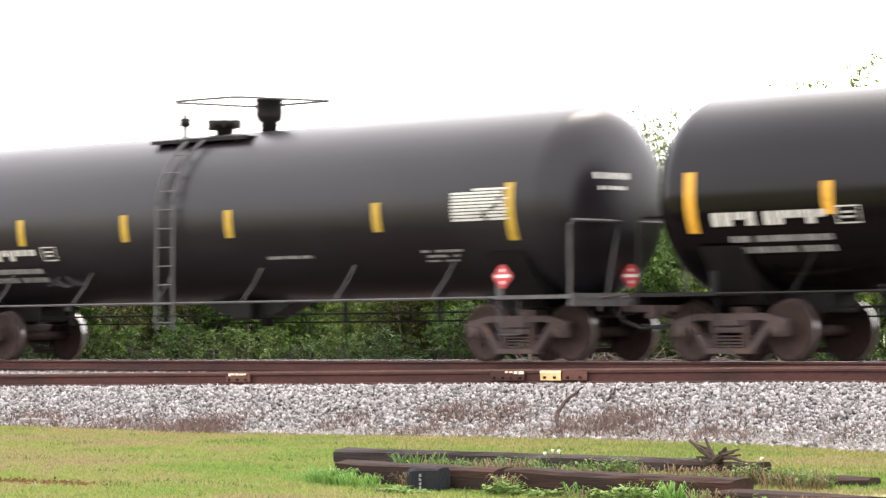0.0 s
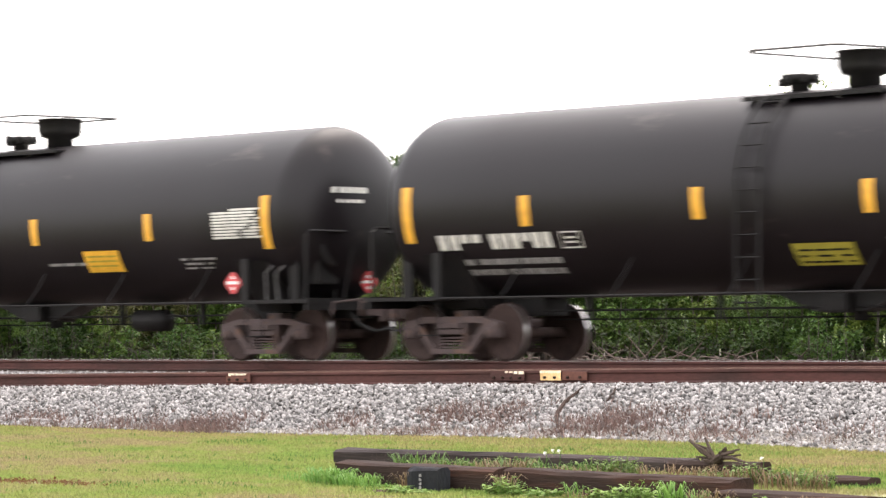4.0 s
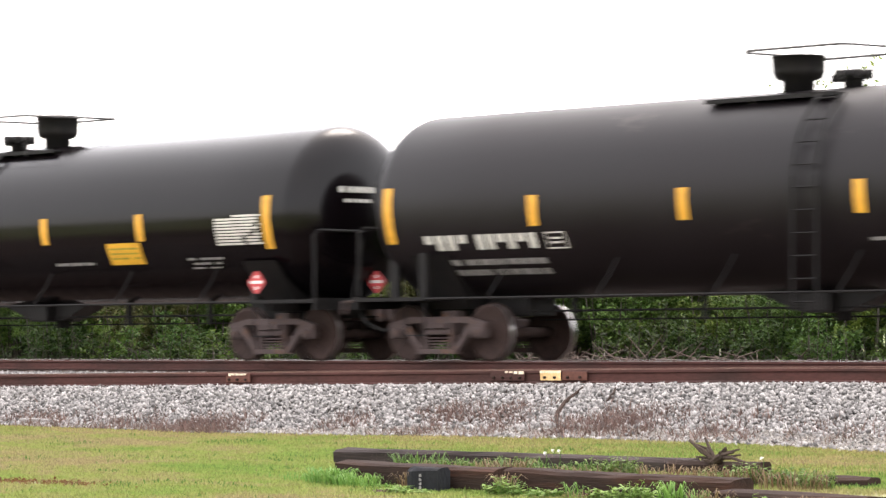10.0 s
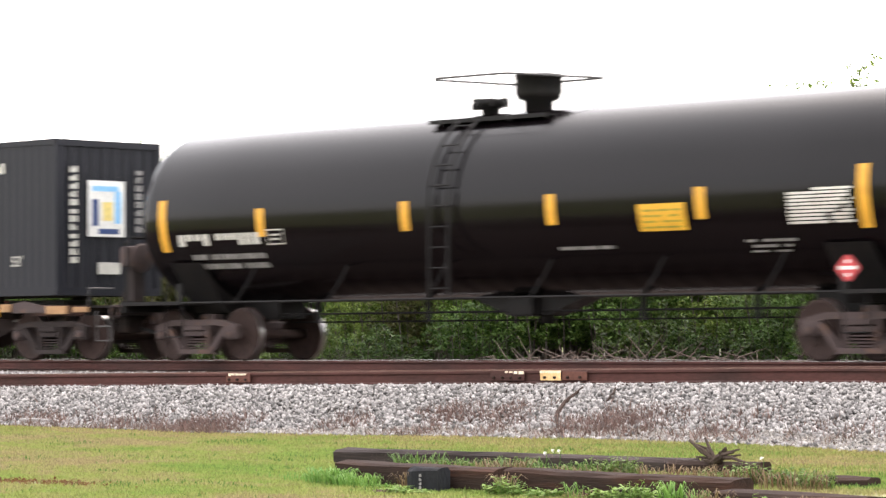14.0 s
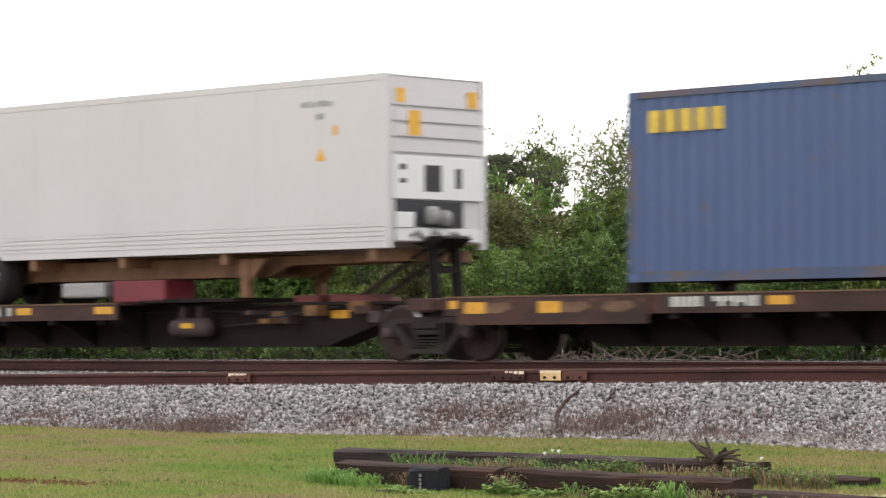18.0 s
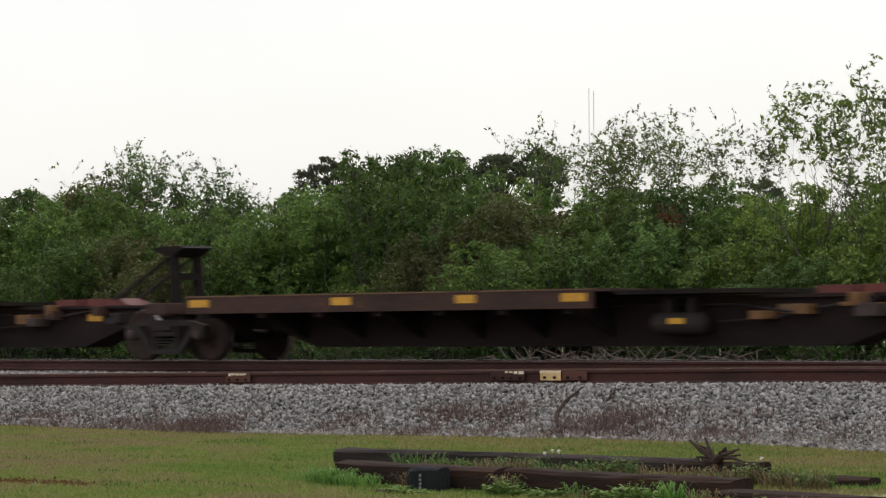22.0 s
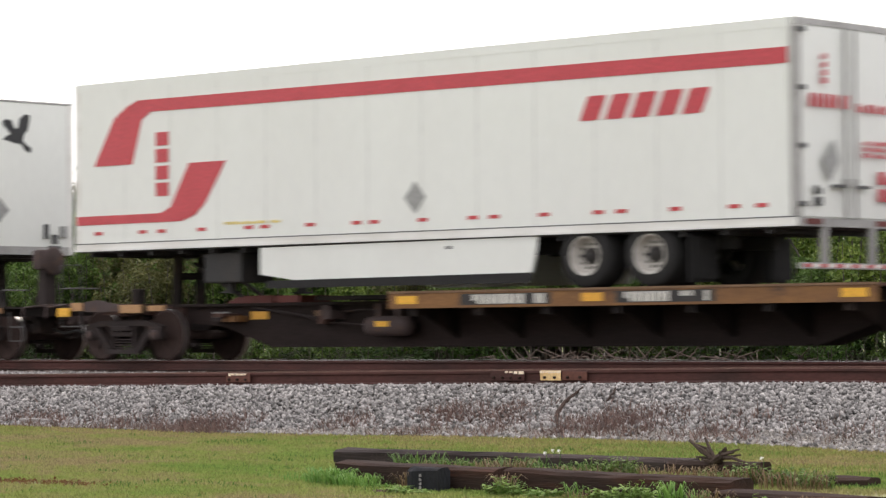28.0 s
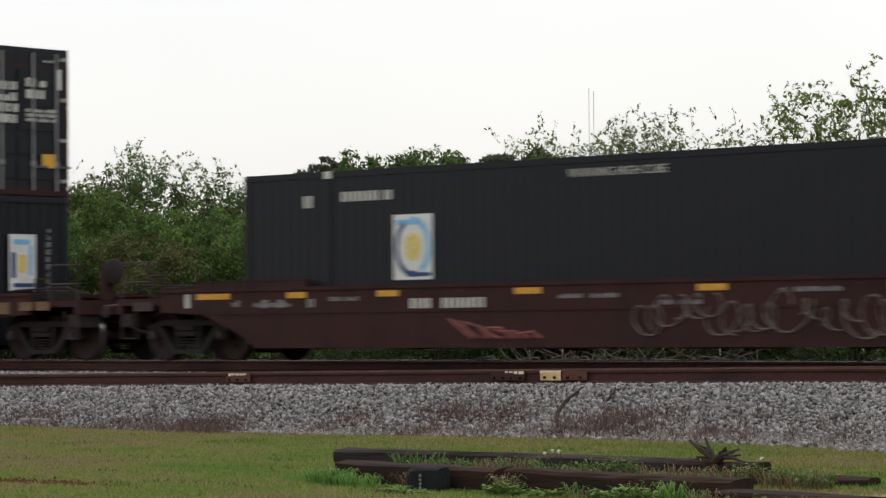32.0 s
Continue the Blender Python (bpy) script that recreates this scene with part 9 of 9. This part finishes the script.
BUSHES = []
for i in range(8):
    rg = random.Random(20 + i)
    w, h = rg.uniform(2.4, 3.2), rg.uniform(2.8, 3.4)
    spots, lines = leader_spots(rg, w, h, 30, 0.20, 0.7)
    pts = sprays(rg, spots, 22, 0.17)
    st = Shape()
    for ln in lines:
        st.tube(ln, [0.03, 0.018, 0.005], 5)
    pts = np.array(pts)
    BUSHES.append((leaf_mesh("crown", pts, 0.085, M_LEAF[(0, 1, 2, 0, 3, 1, 2, 0)[i]], 60 + i, 0.8), st.mesh("stem", M_BARK), float(np.quantile(pts[:, 2], 0.995))))


LOW = []
for i in range(5):
    rg = random.Random(120 + i)
    w, h = rg.uniform(1.5, 2.2), rg.uniform(1.2, 1.6)
    spots, lines = leader_spots(rg, w, h, 9, 0.19)
    st = Shape()
    for ln in lines:
        st.tube(ln, [0.016, 0.010, 0.004], 4)
    for k in range(10):
        a, q = rg.uniform(0, 2 * math.pi), w * 0.5
        st.tube([(0.3 * q * math.cos(a), 0.3 * q * math.sin(a), -0.1), (0.7 * q * math.cos(a), 0.7 * q * math.sin(a), h * 0.4), (1.2 * q * math.cos(a + 0.3), 1.2 * q * math.sin(a + 0.3), h * rg.uniform(0.4, 0.7))], [0.012, 0.008, 0.004], 4)
    pts = np.array(sprays(rg, spots, 12, 0.15))
    LOW.append((leaf_mesh("crown", pts, 0.085, M_LEAF_SHADED[(1, 0, 1, 0, 0)[i]], 160 + i, 0.8), st.mesh("stem", M_BARK), float(np.quantile(pts[:, 2], 0.995))))


def bush(x, y, height, k, rz, label="dense green shrub in the thicket behind the track"):
    crown, stem, h = BUSHES[k % len(BUSHES)] if height > 2.0 else LOW[k % len(LOW)]
    q = height / h
    ob = thing("shrub", label, "shrub", "shrubs behind the track", pose(x, y, ground_z(x, y), 0, 0, rz) @ Matrix.Diagonal((0.5 + 0.5 * q, 0.5 + 0.5 * q, q, 1)))
    part("stem", stem, None, ob)["kind"] = "stuff"
    part("crown", crown, None, ob)
    return ob


BEARING = (0.5663, 0.618, 0.6277, 0.6626, 0.6919, 0.7056, 0.735, 0.7448, 0.7526, 0.7624, 0.7722, 0.7801, 0.7938, 0.8075, 0.8192, 0.8231, 0.8387, 0.858, 0.8677, 0.8716, 0.8812, 0.8966, 0.9347)
RISE = (0.0501, 0.0512, 0.0500, 0.0515, 0.0528, 0.0517, 0.0521, 0.0565, 0.0599, 0.0566, 0.0532, 0.0499, 0.0513, 0.0471, 0.0447, 0.0470, 0.0501, 0.0546, 0.0501, 0.0449, 0.0424, 0.0482, 0.0472)


def skyline(x, y):
    """Height of the thicket's crest over z = 0 at a place, by its bearing from the clearing."""
    dx, dy = x - EYE[0], y - EYE[1]
    return EYE[2] + float(np.interp(math.atan2(-dx, dy), BEARING, RISE)) * math.hypot(dx, dy)


rg = random.Random(77)
for i in range(58):
    x = -74 + 1.0 * i
    if -36.3 < x < -33.2:
        continue
    bush(x + rg.uniform(-0.5, 0.5), 5.9 + rg.uniform(-0.5, 0.7), rg.uniform(0.8, 1.7), rg.randrange(8), rg.uniform(0, 360), "low green shrub at the edge of the track bed")
for i in range(44):
    x = -80 + 1.5 * i + rg.uniform(-0.6, 0.6)
    bush(x, 8.2 + rg.uniform(-0.6, 0.8), rg.uniform(2.1, 3.3), rg.randrange(8), rg.uniform(0, 360))
for i in range(52):
    x = -88 + 1.4 * i + rg.uniform(-0.4, 0.4)
    y = 10.6 + rg.uniform(-0.6, 0.6)
    bush(x, y, skyline(x, y) * rg.uniform(0.84, 1.03) + 0.5, rg.randrange(8), rg.uniform(0, 360))
for i in range(46):
    x = -100 + 1.9 * i + rg.uniform(-0.7, 0.7)
    y = 16 + rg.uniform(-1.2, 1.5)
    bush(x, y, skyline(x, y) * rg.uniform(0.93, 1.02) + 0.5, rg.randrange(8), rg.uniform(0, 360))


def airy_tree(x, y, top, seed, depth, leaf, per_tip, mat, label, lean=(0, 0), bare=0.0, trunk=0.07, start=0.35, spread=0.6, limbs=4):
    """An open tree: forked limbs that thin out into twigs with single leaves; top is the height of its crown over z = 0."""
    rng = random.Random(seed)
    base_z = ground_z(x, y)
    height = top - base_z
    st, tips = Shape(), []
    branching(rng, (0, 0, -0.3), (lean[0], lean[1], 1), height * start, trunk, 0, st, tips, 0.5, 0.35)
    base = Vector(st.v[-1])
    for k in range(limbs):
        a = 2 * math.pi * (k + rng.random()) / limbs
        branching(rng, tuple(base), (spread * math.cos(a) + lean[0], spread * math.sin(a) + lean[1], 1), height * 0.30, trunk * 0.6, depth, st, tips, 0.7, 0.28)
    k = height / max(p[2] for p in st.v)
    st.v = [(a * k, b * k, c * k) for a, b, c in st.v]
    tips = [(a * k, b * k, c * k) for a, b, c in tips if rng.random() > bare]
    tp = []
    for t in tips:
        d = Vector((rng.gauss(0, 1), rng.gauss(0, 1), rng.gauss(0.3, 0.8))).normalized()
        e = Vector(t) + d * rng.uniform(0.16, 0.40)
        st.tube([t, tuple(e)], [0.006, 0.003], 3)
        for q in range(per_tip):
            tp.append(tuple(Vector(t).lerp(e, (q + rng.random()) / per_tip) + Vector((rng.gauss(0, 0.03), rng.gauss(0, 0.03), rng.gauss(0, 0.03)))))
    ob = thing("tree", label, "tree", "", pose(x, y, base_z))
    part("trunk", st, M_BARK, ob, "grey-brown trunk and limbs")
    if tp:
        part("crown", leaf_mesh("crown", np.array(tp), leaf, mat, seed), None, ob, "open crown of small leaves")
    return ob


# open-crowned trees above the thicket
for x, y, top, sd, sp, mt in ((-31.2, 9.6, 5.62, 31, 0.10, M_LEAF[2]), (-30.2, 9.7, 5.35, 3, 0.28, M_LEAF[2]), (-29.5, 9.4, 5.4, 4, 0.35, M_LEAF[2]), (-30.3, 10.0, 4.5, 34, 0.4, M_LEAF[0]), (-29.3, 10.0, 4.7, 35, 0.4, M_LEAF[0])):
    airy_tree(x, y, top, sd, 3, 0.105, 6, mt, "open-crowned green tree with yellowing leaves", trunk=0.06, bare=0.45, spread=sp, limbs=4, start=0.3)
for x, y, h, sd in ((-41.9, 14.0, 5.2, 10), (-40.6, 14.2, 5.4, 5), (-39.8, 14.2, 5.3, 6), (-38.9, 14.0, 4.95, 18), (-37.7, 14.0, 5.3, 7), (-36.8, 14.2, 5.05, 9), (-41.2, 14.4, 4.7, 19)):
    airy_tree(x, y, h, sd, 3, 0.085, 6, M_LEAF_PALE if sd % 2 else M_LEAF[0], "thin sapling with sparse pale green leaves", bare=0.5, trunk=0.04, start=0.45, spread=0.32)
for x, y, h, sd, br in ((-57.1, 14.0, 5.3, 12, 0.97), (-56.6, 14.2, 5.25, 21, 0.95), (-55.9, 14.0, 5.4, 13, 0.35), (-55.2, 13.8, 4.9, 14, 0.45), (-53.8, 14.0, 4.8, 15, 0.3), (-52.4, 14.0, 4.25, 16, 0.35), (-59.1, 14.0, 4.25, 17, 0.4)):
    airy_tree(x, y, h, sd, 3, 0.095, 6, M_LEAF[1], "half-bare sapling standing above the thicket" if br > 0.5 else "slender leafy sapling above the thicket", bare=br, trunk=0.04, start=0.5, spread=0.22)
bush(-57.5, 14.0, 5.1, 4, 40, "dark olive-brown rounded shrub above the thicket")
bush(-47.0, 14.0, 5.2, 1, 70, "tall dark green shrub above the thicket")
bush(-46.2, 14.4, 5.15, 5, 10, "tall dark green shrub above the thicket")

# low dead brush by the track
db = Shape()
rg = random.Random(4)
for k in range(70):
    a = rg.uniform(0, math.pi)
    L = rg.uniform(0.4, 1.3)
    x0, y0 = rg.uniform(-1.6, 1.6), rg.uniform(-0.4, 0.4)
    db.tube([(x0, y0, 0), (x0 + 0.5 * L * math.cos(a), y0, 0.35 * L + 0.1), (x0 + L * math.cos(a), y0 + rg.uniform(-0.2, 0.2), L * rg.uniform(0.2, 0.8))], [0.018, 0.013, 0.006], 4)
brush = thing("dead_brush", "tangle of pale dry branches beside the track", "dead wood", m=pose(-33.3, 4.6, ground_z(-33.3, 4.6)), data=db.mesh("dead_brush", M_TWIG))
copy_thing(brush, pose(-34.3, 5.0, ground_z(-34.3, 5.0), 0, 0, 160))
copy_thing(brush, pose(-31.2, 5.0, ground_z(-31.2, 5.0), 0, 0, 185))


# dry fronds among the shrubs
fr = random.Random(5)
fst, fp = Shape(), []
for k in range(14):
    a, L = fr.uniform(0, 2 * math.pi), fr.uniform(0.5, 1.0)
    p0, p1 = (0, 0, 2.6), (0.35 * L * math.cos(a), 0.35 * L * math.sin(a), 2.6 + L)
    fst.tube([p0, p1], [0.01, 0.004], 4)
    fp += [tuple(Vector(p0).lerp(Vector(p1), fr.uniform(0.35, 1)) + Vector((fr.gauss(0, 0.05), fr.gauss(0, 0.05), fr.gauss(0, 0.03)))) for _ in range(26)]
fst.tube([(0, 0, 0), (0.05, 0, 1.4), (0, 0, 2.6)], [0.03, 0.025, 0.015], 6)
dry = thing("dry_shrub", "tall dry shrub with rust-brown leaves", "shrub", m=pose(-35.1, 9.2, ground_z(-35, 9)))
part("stem", fst, M_BARK, dry)["kind"] = "stuff"
part("crown", leaf_mesh("crown", np.array(fp), 0.09, M_DEADLEAF, 9), None, dry, "rust-brown dead leaves")


# far pines with rounded umbrella crowns
def pine(x, y, top, w, seed):
    rng = random.Random(seed)
    height = top + 0.5
    st = Shape()
    st.tube([(0, 0, -0.5), (0.1, 0, height * 0.5), (0, 0.1, height * 0.84)], [0.2, 0.15, 0.08], 6)
    blobs = []
    n = int(26 * w / 3.5)
    for k in range(n):
        a, q = 2.39996 * k, math.sqrt((k + 0.5) / n)
        z = height - 0.45 - 1.15 * q * q + rng.uniform(-0.22, 0.18)
        px, py = w / 2 * q * math.cos(a), w / 2 * q * math.sin(a)
        r = rng.uniform(0.28, 0.46)
        blobs.append((px, py, z, r, r, r * 0.62))
        st.tube([(0, 0, height * 0.68), (px * 0.55, py * 0.55, z - 0.55), (px, py, z - 0.1)], [0.05, 0.03, 0.012], 5)
    for k in range(n // 3):
        a, q = rng.uniform(0, 2 * math.pi), rng.uniform(0.2, 1.0)
        r = rng.uniform(0.3, 0.5)
        blobs.append((w / 2 * q * math.cos(a), w / 2 * q * math.sin(a), height - rng.uniform(1.8, 3.0), r, r, r * 0.55))
    ob = thing("pine_tree", "distant pine with a rounded umbrella crown", "tree", "distant pines", pose(x, y, -0.5))
    part("trunk", st, M_PINEBARK, ob)
    part("crown", leaf_mesh("crown", clump_points(blobs, int(3300 * w / 3.5), seed, 0.25), 0.19, M_PINE, seed), None, ob, "dense needle clumps")


for i, (x, top, w) in enumerate(((-109.0, 10.06, 3.5), (-113.2, 8.34, 2.5), (-102.0, 9.76, 2.2), (-100.2, 9.79, 2.4), (-98.0, 9.86, 2.9), (-96.1, 9.54, 2.1), (-94.2, 9.82, 2.6), (-135.8, 9.29, 3.8), (-128.3, 8.99, 2.4), (-80.3, 7.7, 1.8), (-105.2, 8.9, 2.2), (-92.6, 9.0, 1.8), (-140.4, 9.57, 3.9), (-119, 7.9, 3.2), (-87.5, 7.6, 3.2))):
    pine(x, 74 + 1.5 * math.sin(i * 2.1), top + 0.1, w * 1.05, 200 + i)

mast = thing("radio_mast", "thin pale lattice mast far behind the trees", "mast", m=pose(-166.1, 164.4, -0.5))
for k, hh in ((0.0, 22.9), (0.42, 22.6)):
    part("mast_pole", Shape().tube([(k * 0.74, k * 0.68, 0), (k * 0.74, k * 0.68, hh)], 0.03, 6), M_MAST, mast)

# ---- everything that moves ----
def motions():
    """The train rolls past at one speed; wheelsets turn while they pass the lens."""
    for ob, s, y, z in ROLLING:
        walk(ob, [(0.0, pose(s, y, z)), (END, pose(s + SPEED * END, y, z))])
    step = 1.0 / FPS
    for w, s, k in WHEELSETS:
        t0 = max(0.0, (-49.0 - s) / SPEED)
        t1 = min(END, (-15.0 - s) / SPEED)
        if t1 <= 0 or t0 >= END:
            continue
        n0, n1 = int(t0 * FPS), int(t1 * FPS) + 1
        times = sorted({0} | set(range(n0, min(n1, int(END * FPS)) + 1)) | {int(END * FPS)})
        turn = math.degrees(SPEED * step / WHEEL_R)
        walk(w, [(n * step, pose(k, 0, WHEEL_R, 0, (min(max(n, n0), n1) - n0) * turn, 0)) for n in times])


motions()
